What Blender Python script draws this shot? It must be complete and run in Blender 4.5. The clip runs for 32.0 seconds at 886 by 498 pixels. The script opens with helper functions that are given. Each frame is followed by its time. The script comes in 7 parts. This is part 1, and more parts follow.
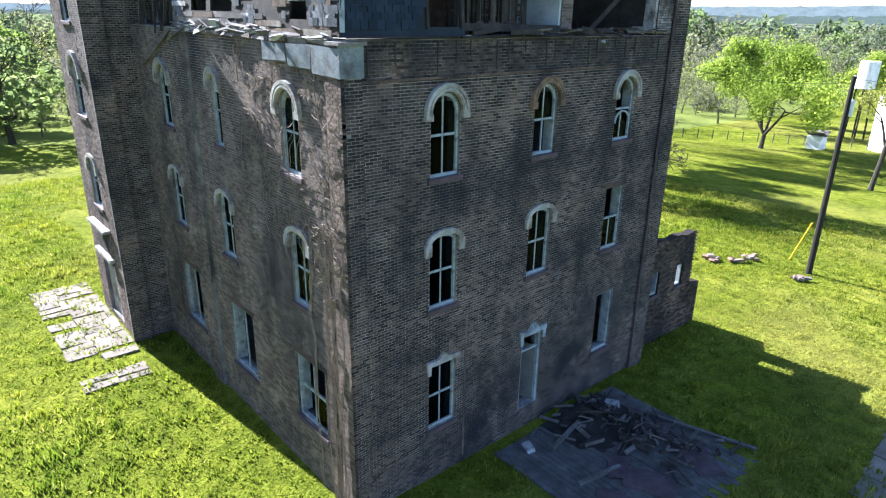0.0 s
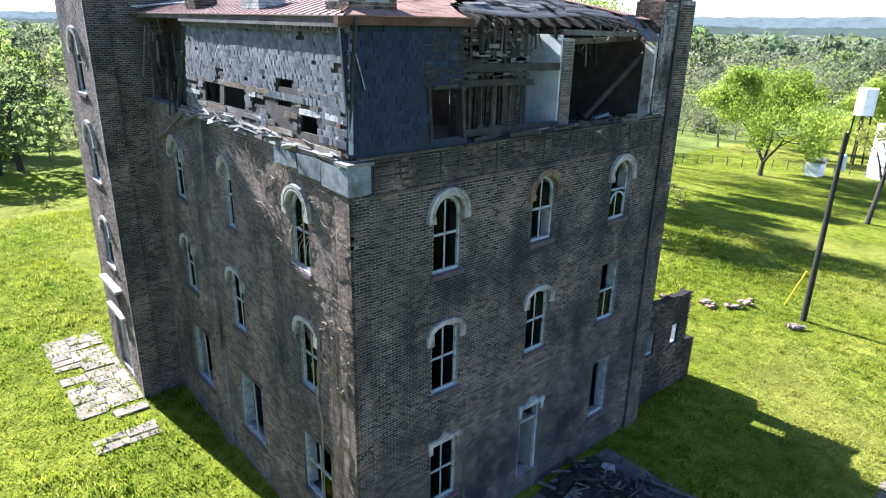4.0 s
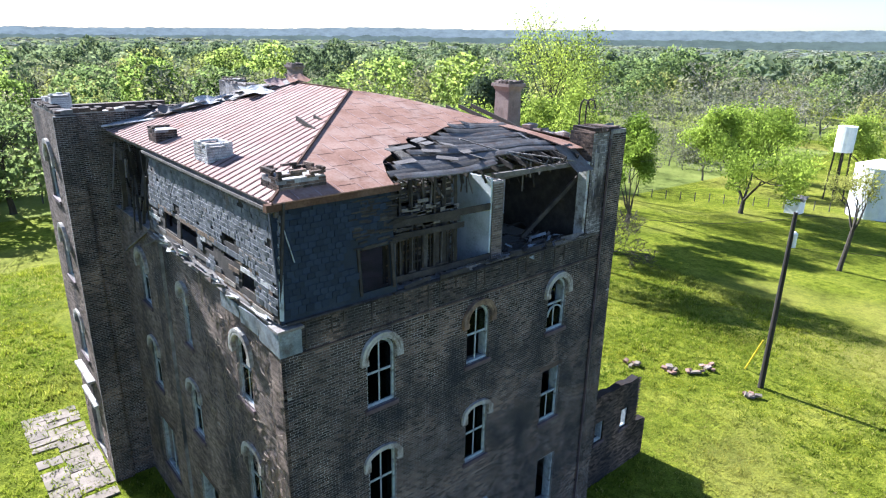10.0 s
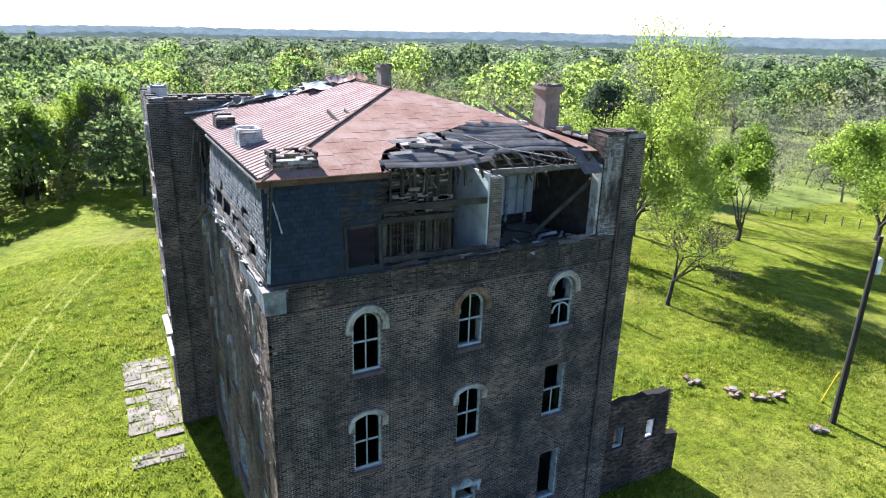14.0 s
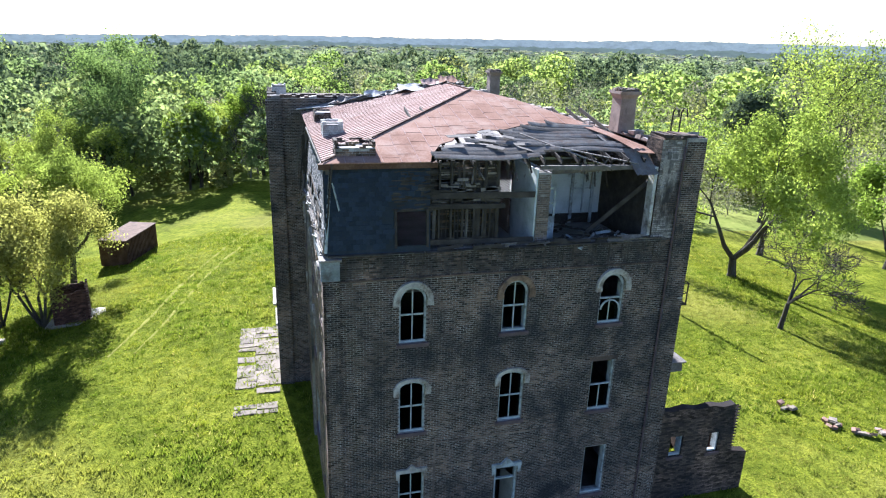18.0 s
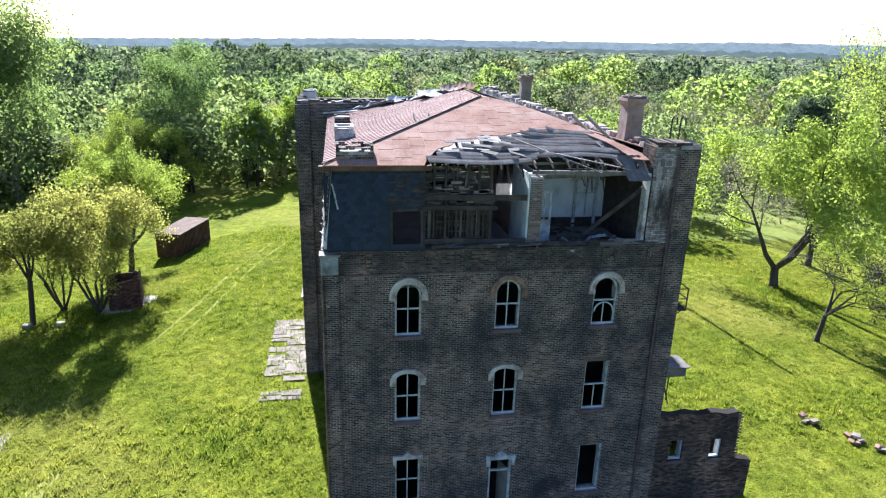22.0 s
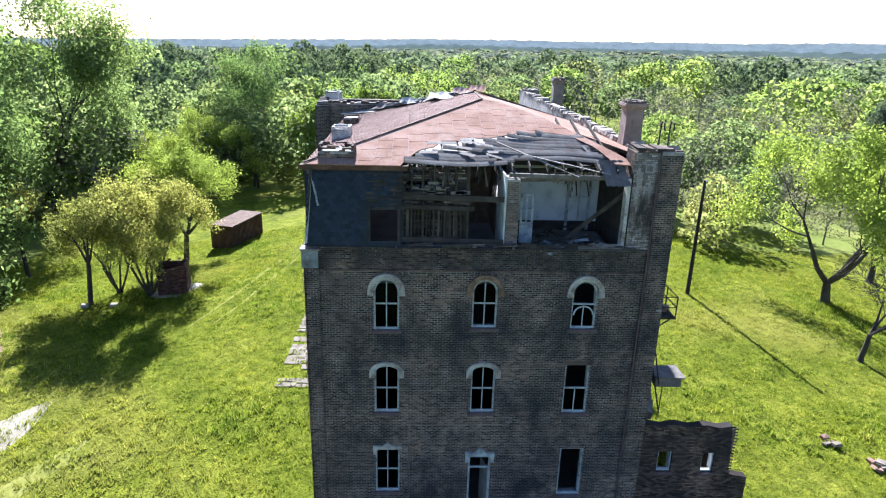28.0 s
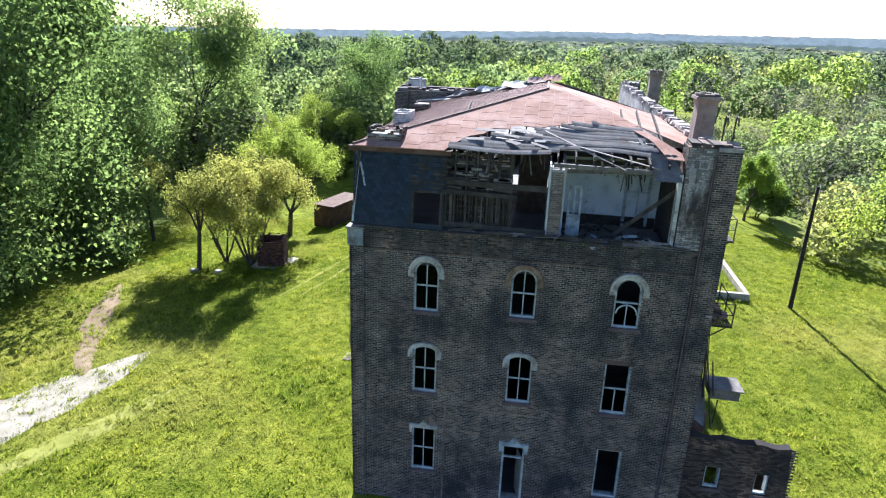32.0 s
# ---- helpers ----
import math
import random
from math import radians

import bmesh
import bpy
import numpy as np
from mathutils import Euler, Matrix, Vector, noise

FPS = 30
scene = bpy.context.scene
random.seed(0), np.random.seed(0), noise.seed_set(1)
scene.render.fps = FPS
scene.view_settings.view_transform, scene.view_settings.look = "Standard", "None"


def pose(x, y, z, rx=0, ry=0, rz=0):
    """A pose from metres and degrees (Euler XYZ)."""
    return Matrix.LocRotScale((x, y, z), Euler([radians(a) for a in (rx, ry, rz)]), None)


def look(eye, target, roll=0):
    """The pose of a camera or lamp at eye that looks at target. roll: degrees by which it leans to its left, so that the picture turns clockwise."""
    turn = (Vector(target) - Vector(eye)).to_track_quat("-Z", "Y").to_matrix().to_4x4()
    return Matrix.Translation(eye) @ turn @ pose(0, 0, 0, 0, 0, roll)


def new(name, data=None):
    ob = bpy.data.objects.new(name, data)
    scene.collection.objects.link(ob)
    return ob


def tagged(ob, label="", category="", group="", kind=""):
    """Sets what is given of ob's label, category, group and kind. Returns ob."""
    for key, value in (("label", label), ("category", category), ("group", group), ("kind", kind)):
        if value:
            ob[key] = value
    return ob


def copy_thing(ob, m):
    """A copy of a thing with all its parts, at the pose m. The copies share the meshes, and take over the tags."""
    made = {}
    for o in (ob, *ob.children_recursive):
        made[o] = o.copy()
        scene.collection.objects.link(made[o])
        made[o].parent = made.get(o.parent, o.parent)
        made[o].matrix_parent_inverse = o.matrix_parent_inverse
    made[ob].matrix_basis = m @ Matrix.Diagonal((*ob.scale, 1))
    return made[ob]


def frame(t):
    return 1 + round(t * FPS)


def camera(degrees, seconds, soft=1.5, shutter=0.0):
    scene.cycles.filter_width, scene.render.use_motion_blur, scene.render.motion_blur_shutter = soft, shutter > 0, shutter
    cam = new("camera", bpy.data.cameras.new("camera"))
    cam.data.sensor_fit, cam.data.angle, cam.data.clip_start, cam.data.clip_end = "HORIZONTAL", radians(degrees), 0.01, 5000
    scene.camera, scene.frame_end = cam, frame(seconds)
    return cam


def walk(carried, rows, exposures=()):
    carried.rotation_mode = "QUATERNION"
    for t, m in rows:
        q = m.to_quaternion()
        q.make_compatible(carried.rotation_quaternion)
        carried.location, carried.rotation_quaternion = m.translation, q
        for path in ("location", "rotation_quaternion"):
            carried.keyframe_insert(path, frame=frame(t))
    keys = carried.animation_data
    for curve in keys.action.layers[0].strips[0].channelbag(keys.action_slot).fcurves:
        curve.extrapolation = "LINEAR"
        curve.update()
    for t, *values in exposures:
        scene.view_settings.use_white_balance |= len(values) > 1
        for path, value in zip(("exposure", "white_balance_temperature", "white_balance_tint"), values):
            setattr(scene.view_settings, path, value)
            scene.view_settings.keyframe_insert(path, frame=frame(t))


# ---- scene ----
import collections

cam = camera(69.7, 32.0, soft=1.2)
# seconds, x, y, z, yaw, pitch, lean
PATH = [
    (0, -7.244, -11.609, 12.812, -40.99, -20.40, 0.99),
    (0.5, -7.253, -11.610, 13.117, -41.01, -20.29, 1.04),
    (1, -7.270, -11.607, 13.422, -40.96, -20.19, 1.04),
    (1.5, -7.300, -11.600, 13.738, -40.94, -20.04, 1.05),
    (2, -7.328, -11.598, 14.045, -40.95, -19.91, 1.04),
    (2.5, -7.333, -11.598, 14.332, -40.93, -19.81, 1.06),
    (3, -7.311, -11.594, 14.595, -40.86, -19.76, 1.10),
    (3.5, -7.287, -11.584, 14.845, -40.84, -19.71, 1.14),
    (5.5, -7.249, -11.517, 16.045, -40.70, -19.70, 1.37),
    (6, -7.237, -11.504, 16.256, -40.71, -19.55, 1.36),
    (6.5, -7.237, -11.503, 16.435, -40.70, -19.35, 1.26),
    (7, -7.256, -11.505, 16.622, -40.73, -19.16, 1.22),
    (7.5, -7.287, -11.504, 16.823, -40.70, -19.04, 1.18),
    (8, -7.308, -11.495, 17.031, -40.73, -18.91, 1.12),
    (9, -6.517, -12.057, 18.822, -40.71, -18.88, 1.37),
    (9.5, -6.263, -12.440, 18.842, -40.84, -18.73, 1.25),
    (10, -6.037, -12.807, 18.869, -40.80, -18.66, 1.09),
    (10.5, -5.779, -13.190, 18.888, -40.74, -18.64, 1.08),
    (11, -5.474, -13.601, 18.902, -40.35, -18.68, 1.18),
    (11.5, -5.126, -14.038, 18.916, -39.31, -18.71, 1.27),
    (12, -4.772, -14.501, 18.929, -37.49, -18.71, 1.33),
    (12.5, -4.426, -14.978, 18.930, -35.39, -18.68, 1.46),
    (13, -4.101, -15.442, 18.931, -32.88, -18.63, 1.59),
    (13.5, -3.779, -15.897, 18.944, -30.70, -18.65, 1.72),
    (14, -3.474, -16.346, 18.940, -28.45, -18.61, 1.79),
    (14.5, -3.183, -16.807, 18.917, -26.07, -18.53, 1.83),
    (16.5, -2.100, -18.238, 18.840, -19.36, -18.34, 1.77),
    (17, -1.879, -18.572, 18.842, -18.13, -18.29, 1.78),
    (17.5, -1.650, -18.886, 18.853, -16.70, -18.26, 1.81),
    (18, -1.405, -19.176, 18.888, -15.28, -18.25, 1.83),
    (18.5, -1.163, -19.443, 18.930, -13.98, -18.25, 1.86),
    (19, -0.941, -19.686, 18.988, -12.46, -18.26, 1.89),
    (19.5, -0.720, -19.912, 19.038, -11.20, -18.27, 1.92),
    (20, -0.491, -20.110, 19.076, -10.61, -18.29, 1.88),
    (20.5, -0.251, -20.293, 19.104, -10.22, -18.24, 1.84),
    (21, -0.001, -20.468, 19.139, -9.96, -18.23, 1.76),
    (21.5, 0.257, -20.631, 19.180, -9.77, -18.23, 1.70),
    (22, 0.525, -20.781, 19.220, -9.64, -18.22, 1.63),
    (22.5, 0.800, -20.918, 19.264, -9.60, -18.21, 1.57),
    (23, 1.091, -21.047, 19.291, -9.58, -18.22, 1.53),
    (23.5, 1.390, -21.167, 19.308, -9.56, -18.21, 1.45),
    (24, 1.701, -21.283, 19.320, -9.53, -18.20, 1.46),
    (24.5, 2.004, -21.386, 19.345, -8.73, -18.21, 1.46),
    (25, 2.290, -21.465, 19.379, -7.60, -18.16, 1.51),
    (25.5, 2.572, -21.553, 19.417, -6.72, -18.19, 1.55),
    (27.5, 3.589, -21.713, 19.429, -3.85, -18.29, 1.55),
    (28, 3.894, -21.763, 19.445, -2.65, -18.34, 1.59),
    (28.5, 4.212, -21.814, 19.450, -1.43, -18.34, 1.65),
    (29, 4.556, -21.860, 19.472, -0.18, -18.35, 1.74),
    (29.5, 4.937, -21.911, 19.486, 1.14, -18.38, 1.82),
    (30, 5.327, -21.944, 19.481, 2.97, -18.44, 1.91),
    (30.5, 5.724, -21.964, 19.464, 4.57, -18.51, 1.95),
    (31, 6.113, -21.966, 19.439, 5.78, -18.53, 1.95),
    (31.5, 6.447, -21.943, 19.405, 7.00, -18.59, 2.00),
    (32, 6.716, -21.910, 19.350, 8.49, -19.33, 2.06),
]
walk(cam, [(t, pose(x, y, z, 90 + p, 0, w) @ pose(0, 0, 0, 0, 0, r)) for t, x, y, z, w, p, r in PATH], [(0.0, 2.42, 5600, 14), (8.0, 2.35, 5600, 14), (10.0, 2.1, 5600, 14), (32.0, 2.1, 5600, 14)])

# ---- light ----
LIGHT = Vector((0.13, -1.0, -0.62)).normalized()
world = bpy.data.worlds.new("sky")
scene.world = world
world.use_nodes = True
wn = world.node_tree.nodes
wn.clear()
sky = wn.new("ShaderNodeTexSky")
sky.sky_type = "NISHITA"
sky.sun_disc = False
sky.sun_elevation = math.asin(-LIGHT.z)
sky.sun_rotation = math.atan2(-LIGHT.x, -LIGHT.y)
sky.air_density, sky.dust_density, sky.ozone_density = 1.0, 0.6, 3.0
bg = wn.new("ShaderNodeBackground")
bg.inputs["Strength"].default_value = 0.055
wout = wn.new("ShaderNodeOutputWorld")
world.node_tree.links.new(sky.outputs[0], bg.inputs[0])
world.node_tree.links.new(bg.outputs[0], wout.inputs[0])
sun = new("sun", bpy.data.lights.new("sun", "SUN"))
sun.data.energy, sun.data.angle, sun.data.color = 5.0, radians(0.55), (1.0, 0.96, 0.88)
sun.matrix_world = look((0, 60, 60), Vector((0, 60, 60)) + LIGHT)


# ---- materials ----
def material(name):
    m = bpy.data.materials.new(name)
    m.use_nodes = True
    nt = m.node_tree
    bsdf = nt.nodes["Principled BSDF"]
    bsdf.inputs["Specular IOR Level"].default_value = 0.25
    return m, nt, bsdf


def node(nt, kind, **kw):
    n = nt.nodes.new(kind)
    for k, v in kw.items():
        n.inputs[k.replace("_", " ")].default_value = v
    return n


def ramp(nt, fac, stops):
    r = nt.nodes.new("ShaderNodeValToRGB")
    e = r.color_ramp.elements
    while len(e) < len(stops):
        e.new(0.5)
    for el, (p, c) in zip(e, stops):
        el.position, el.color = p, (*c, 1)
    nt.links.new(fac, r.inputs[0])
    return r.outputs[0]


def mixc(nt, fac, a, b, mode="MIX"):
    m = nt.nodes.new("ShaderNodeMix")
    m.data_type, m.blend_type = "RGBA", mode
    for sock, v in ((m.inputs[0], fac), (m.inputs[6], a), (m.inputs[7], b)):
        if hasattr(v, "is_linked"):
            nt.links.new(v, sock)
        else:
            sock.default_value = (*v, 1) if isinstance(v, tuple) else v
    return m.outputs[2]


def noise_at(nt, scale, detail=4.0, stretch=(1, 1, 1), rough=0.6):
    tc = nt.nodes.new("ShaderNodeTexCoord")
    mp = nt.nodes.new("ShaderNodeMapping")
    mp.inputs["Scale"].default_value = stretch
    nt.links.new(tc.outputs["Object"], mp.inputs[0])
    n = nt.nodes.new("ShaderNodeTexNoise")
    n.inputs["Scale"].default_value, n.inputs["Detail"].default_value = scale, detail
    n.inputs["Roughness"].default_value = rough
    nt.links.new(mp.outputs[0], n.inputs["Vector"])
    return n.outputs[0]


def bump(nt, bsdf, height, strength=0.4, dist=0.02):
    b = nt.nodes.new("ShaderNodeBump")
    b.inputs["Strength"].default_value, b.inputs["Distance"].default_value = strength, dist
    nt.links.new(height, b.inputs["Height"])
    nt.links.new(b.outputs[0], bsdf.inputs["Normal"])


def surface(name, dark, mid, light, scale=3.0, fine=40.0, rough=0.85, metal=0.0, stretch=(1, 1, 1), island=0.0, stain=None, bumpy=0.35, ob_rand=0.0):
    """Mottled surface: coarse and fine grain, optional stain and shade from piece to piece."""
    m, nt, b = material(name)
    n1, n2 = noise_at(nt, scale, 6, stretch), noise_at(nt, fine, 3, stretch)
    mx = nt.nodes.new("ShaderNodeMath")
    mx.operation = "MULTIPLY_ADD"
    mx.inputs[1].default_value = 0.35
    nt.links.new(n2, mx.inputs[0])
    sc = nt.nodes.new("ShaderNodeMath")
    sc.operation = "MULTIPLY"
    sc.inputs[1].default_value = 0.65
    nt.links.new(n1, sc.inputs[0])
    nt.links.new(sc.outputs[0], mx.inputs[2])
    col = ramp(nt, mx.outputs[0], [(0.3, dark), (0.5, mid), (0.7, light)])
    if island or ob_rand:
        g = nt.nodes.new("ShaderNodeNewGeometry" if island else "ShaderNodeObjectInfo")
        out = g.outputs["Random Per Island" if island else "Random"]
        k = max(island, ob_rand)
        v = ramp(nt, out, [(0.0, (1 - k,) * 3), (0.5, (1.0, 0.98, 0.96)), (1.0, (1 + k, 1 + 0.9 * k, 1 + 0.85 * k))])
        col = mixc(nt, 1.0, col, v, "MULTIPLY")
    if stain:
        s = noise_at(nt, stain[1], 9, stain[2] if len(stain) > 2 else (1, 1, 1), 0.72)
        f = ramp(nt, s, [(stain[3] if len(stain) > 3 else 0.48, (0, 0, 0)), (stain[4] if len(stain) > 4 else 0.68, (1, 1, 1))])
        col = mixc(nt, f, col, stain[0])
    nt.links.new(col, b.inputs["Base Color"])
    b.inputs["Roughness"].default_value, b.inputs["Metallic"].default_value = rough, metal
    bump(nt, b, n2, bumpy, 0.02)
    return m


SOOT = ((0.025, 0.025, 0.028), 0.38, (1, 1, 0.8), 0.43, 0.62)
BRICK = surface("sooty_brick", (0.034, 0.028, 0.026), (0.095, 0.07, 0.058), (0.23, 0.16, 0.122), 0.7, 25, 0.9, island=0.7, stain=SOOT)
BRICK_BAND = surface("dark_band_brick", (0.02, 0.018, 0.018), (0.055, 0.043, 0.039), (0.19, 0.128, 0.1), 1.1, 25, 0.9, island=0.75, stain=((0.022, 0.022, 0.024), 0.6, (1, 1, 0.5), 0.46, 0.64))
# brown brick of the west side, lightened to carry part of its sunlight
BRICK_W = surface("sun_lightened_brown_brick", (0.065, 0.052, 0.046), (0.16, 0.125, 0.107), (0.3, 0.235, 0.195), 0.8, 25, 0.9, island=0.4, stain=((0.036, 0.036, 0.04), 0.4, (1, 1, 0.3), 0.52, 0.68))
BRICK_OB = surface("sooty_brick_piece", (0.034, 0.028, 0.026), (0.095, 0.07, 0.058), (0.23, 0.16, 0.122), 0.7, 25, 0.9, ob_rand=0.7, stain=SOOT)
BRICK_W_OB = surface("sun_lightened_brown_brick_piece", (0.065, 0.052, 0.046), (0.16, 0.125, 0.107), (0.3, 0.235, 0.195), 0.8, 25, 0.9, ob_rand=0.4, stain=((0.036, 0.036, 0.04), 0.4, (1, 1, 0.3), 0.52, 0.68))
MORTAR = surface("old_mortar", (0.132, 0.123, 0.12), (0.305, 0.284, 0.272), (0.56, 0.528, 0.506), 1.6, 30, 0.95, stain=((0.062, 0.062, 0.066), 0.38, (1, 1, 0.8), 0.45, 0.65))
PLASTER = surface("flaking_plaster", (0.3, 0.33, 0.34), (0.5, 0.55, 0.57), (0.62, 0.66, 0.67), 1.6, 20, 0.9, stain=((0.2, 0.2, 0.2), 1.1, (1, 1, 1), 0.62))
WHITEWASH = surface("peeling_whitewash", (0.28, 0.27, 0.26), (0.48, 0.47, 0.46), (0.6, 0.59, 0.57), 2.5, 30, 0.9, stain=((0.09, 0.07, 0.06), 1.7))
STONE = surface("pale_cast_stone", (0.18, 0.17, 0.16), (0.38, 0.36, 0.335), (0.58, 0.55, 0.505), 3, 40, 0.85, stain=((0.12, 0.08, 0.058), 1.3, (1, 1, 1), 0.5, 0.66))
TAN = surface("rust_stained_stone", (0.1, 0.062, 0.042), (0.23, 0.145, 0.095), (0.38, 0.28, 0.2), 3, 40, 0.85, stain=((0.045, 0.04, 0.042), 1.6, (1, 1, 1), 0.46))
SILL = surface("plum_stone", (0.055, 0.04, 0.045), (0.1, 0.07, 0.075), (0.16, 0.12, 0.12), 3, 40, 0.8)
PAINT = surface("faded_blue_paint", (0.2, 0.235, 0.255), (0.38, 0.425, 0.45), (0.52, 0.56, 0.58), 5, 60, 0.7, stain=((0.12, 0.11, 0.1), 3.0))
# slate in two tones: sun painted into the west side, shade into the south
SLATE = surface("grey_slate_sun_toned", (0.068, 0.074, 0.086), (0.14, 0.148, 0.165), (0.26, 0.265, 0.275), 2, 30, 0.85, island=0.28, stain=((0.15, 0.11, 0.09), 0.8, (1, 1, 1), 0.56))
SLATE_OB = surface("grey_slate_piece_sun_toned", (0.068, 0.074, 0.086), (0.14, 0.148, 0.165), (0.26, 0.265, 0.275), 2, 30, 0.85, ob_rand=0.28, stain=((0.15, 0.11, 0.09), 0.8, (1, 1, 1), 0.56))
SLATE_F = surface("blue_black_slate_shade_toned", (0.011, 0.018, 0.034), (0.019, 0.03, 0.053), (0.033, 0.047, 0.075), 1.5, 30, 0.8, ob_rand=0.3)
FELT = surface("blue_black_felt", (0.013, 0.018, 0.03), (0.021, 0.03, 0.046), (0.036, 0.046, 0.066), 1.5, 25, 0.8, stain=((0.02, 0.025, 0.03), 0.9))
RUST = surface("rusted_metal_roof", (0.16, 0.085, 0.06), (0.28, 0.165, 0.125), (0.39, 0.265, 0.215), 0.9, 18, 0.9, stain=((0.37, 0.27, 0.225), 0.5, (1, 1, 1), 0.5), bumpy=0.15)
# bleached roof metal, its colour paled further in place of a sunlit sheen
RUST_PALE = surface("bleached_sheen_paled_roof", (0.24, 0.155, 0.135), (0.34, 0.24, 0.215), (0.45, 0.35, 0.32), 0.9, 18, 0.95, stain=((0.28, 0.155, 0.125), 0.7, (1, 1, 1), 0.56), bumpy=0.15)
# low ribs: their shadow lines are put into this darker brown
RIB = surface("rust_brown_rib_shadow", (0.09, 0.05, 0.042), (0.16, 0.1, 0.085), (0.25, 0.17, 0.15), 2, 20, 0.8)
PARAPET = surface("flaking_limewash", (0.12, 0.09, 0.08), (0.27, 0.23, 0.21), (0.45, 0.42, 0.4), 2.2, 20, 0.9, stain=((0.09, 0.065, 0.055), 1.2))
OLDWOOD = surface("grey_weathered_wood", (0.05, 0.045, 0.042), (0.11, 0.1, 0.095), (0.22, 0.205, 0.19), 3, 30, 0.9, stretch=(0.4, 0.4, 0.4), island=0.3)
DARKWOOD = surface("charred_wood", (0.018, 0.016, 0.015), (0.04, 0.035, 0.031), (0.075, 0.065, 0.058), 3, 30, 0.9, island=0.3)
WARMWOOD = surface("brown_lath", (0.045, 0.033, 0.025), (0.105, 0.075, 0.054), (0.195, 0.145, 0.105), 4, 30, 0.9, island=0.35)
LIMED = surface("limewashed_brick", (0.085, 0.077, 0.076), (0.23, 0.215, 0.215), (0.46, 0.45, 0.445), 1.3, 25, 0.9, island=0.5, stain=((0.04, 0.036, 0.037), 1.1, (1, 1, 0.25), 0.5, 0.6))
PALEWOOD = surface("sunbleached_sheathing", (0.16, 0.135, 0.11), (0.3, 0.26, 0.22), (0.42, 0.37, 0.32), 3, 30, 0.9, stain=((0.1, 0.06, 0.04), 1.4))
LEAD = surface("weathered_lead_plate", (0.1, 0.118, 0.132), (0.18, 0.205, 0.225), (0.3, 0.32, 0.335), 3, 30, 0.8, stain=((0.08, 0.07, 0.065), 2.5))
TIN = surface("weathered_tin", (0.075, 0.07, 0.068), (0.16, 0.15, 0.145), (0.28, 0.265, 0.255), 2.2, 25, 0.85, island=0.35, stain=((0.12, 0.075, 0.055), 1.6))
MORTAR_BAND = surface("dark_band_mortar", (0.028, 0.028, 0.029), (0.085, 0.082, 0.08), (0.4, 0.39, 0.375), 1.4, 30, 0.95)
CONCRETE = surface("cracked_concrete", (0.22, 0.195, 0.165), (0.4, 0.36, 0.31), (0.52, 0.48, 0.42), 1.3, 25, 0.9, island=0.12, stain=((0.22, 0.2, 0.13), 0.9))
CONCRETE_OB = surface("cracked_concrete_piece", (0.12, 0.1, 0.082), (0.22, 0.185, 0.155), (0.3, 0.262, 0.225), 1.3, 25, 0.9, ob_rand=0.2, stain=((0.16, 0.14, 0.09), 0.9))
DECK = surface("dark_deck_boards", (0.045, 0.042, 0.04), (0.09, 0.083, 0.08), (0.17, 0.16, 0.155), 2, 30, 0.9, island=0.3)
# grey for inner surfaces, with the dimness of the rooms in its colour
INSIDE = surface("darkened_interior_grey", (0.1, 0.1, 0.095), (0.2, 0.2, 0.19), (0.28, 0.28, 0.27), 1, 20, 0.95)
IRON = surface("dark_iron", (0.02, 0.018, 0.017), (0.04, 0.034, 0.03), (0.09, 0.06, 0.045), 4, 40, 0.8, metal=0.1)
CRATE = surface("rust_brown_steel", (0.05, 0.03, 0.022), (0.1, 0.058, 0.042), (0.17, 0.11, 0.085), 1.5, 25, 0.7)
POLE = surface("creosoted_timber", (0.014, 0.012, 0.011), (0.03, 0.026, 0.023), (0.06, 0.05, 0.044), 3, 30, 0.9, stretch=(1, 1, 0.1))
BARK = surface("bark", (0.026, 0.022, 0.018), (0.058, 0.049, 0.04), (0.115, 0.1, 0.085), 4, 30, 0.95, stretch=(1, 1, 0.2))
VINE = surface("dry_vine", (0.12, 0.09, 0.07), (0.22, 0.175, 0.14), (0.34, 0.28, 0.23), 4, 30, 0.95)
WHITE = surface("white_paint", (0.6, 0.62, 0.63), (0.75, 0.76, 0.77), (0.82, 0.82, 0.82), 1.5, 15, 0.6)
REDBRICK = surface("red_brick_rubble", (0.1, 0.06, 0.045), (0.19, 0.115, 0.088), (0.3, 0.22, 0.18), 2, 20, 0.9, island=0.4)


def glass_material():
    m, nt, b = material("dusty_glass")
    nt.nodes.remove(b)
    tr = node(nt, "ShaderNodeBsdfTransparent", Color=(0.4, 0.44, 0.46, 1))
    gl = node(nt, "ShaderNodeBsdfGlossy", Roughness=0.08)
    fr = node(nt, "ShaderNodeFresnel", IOR=1.12)
    mx = nt.nodes.new("ShaderNodeMixShader")
    nt.links.new(fr.outputs[0], mx.inputs[0])
    nt.links.new(tr.outputs[0], mx.inputs[1])
    nt.links.new(gl.outputs[0], mx.inputs[2])
    nt.links.new(mx.outputs[0], nt.nodes["Material Output"].inputs[0])
    return m


GLASS = glass_material()


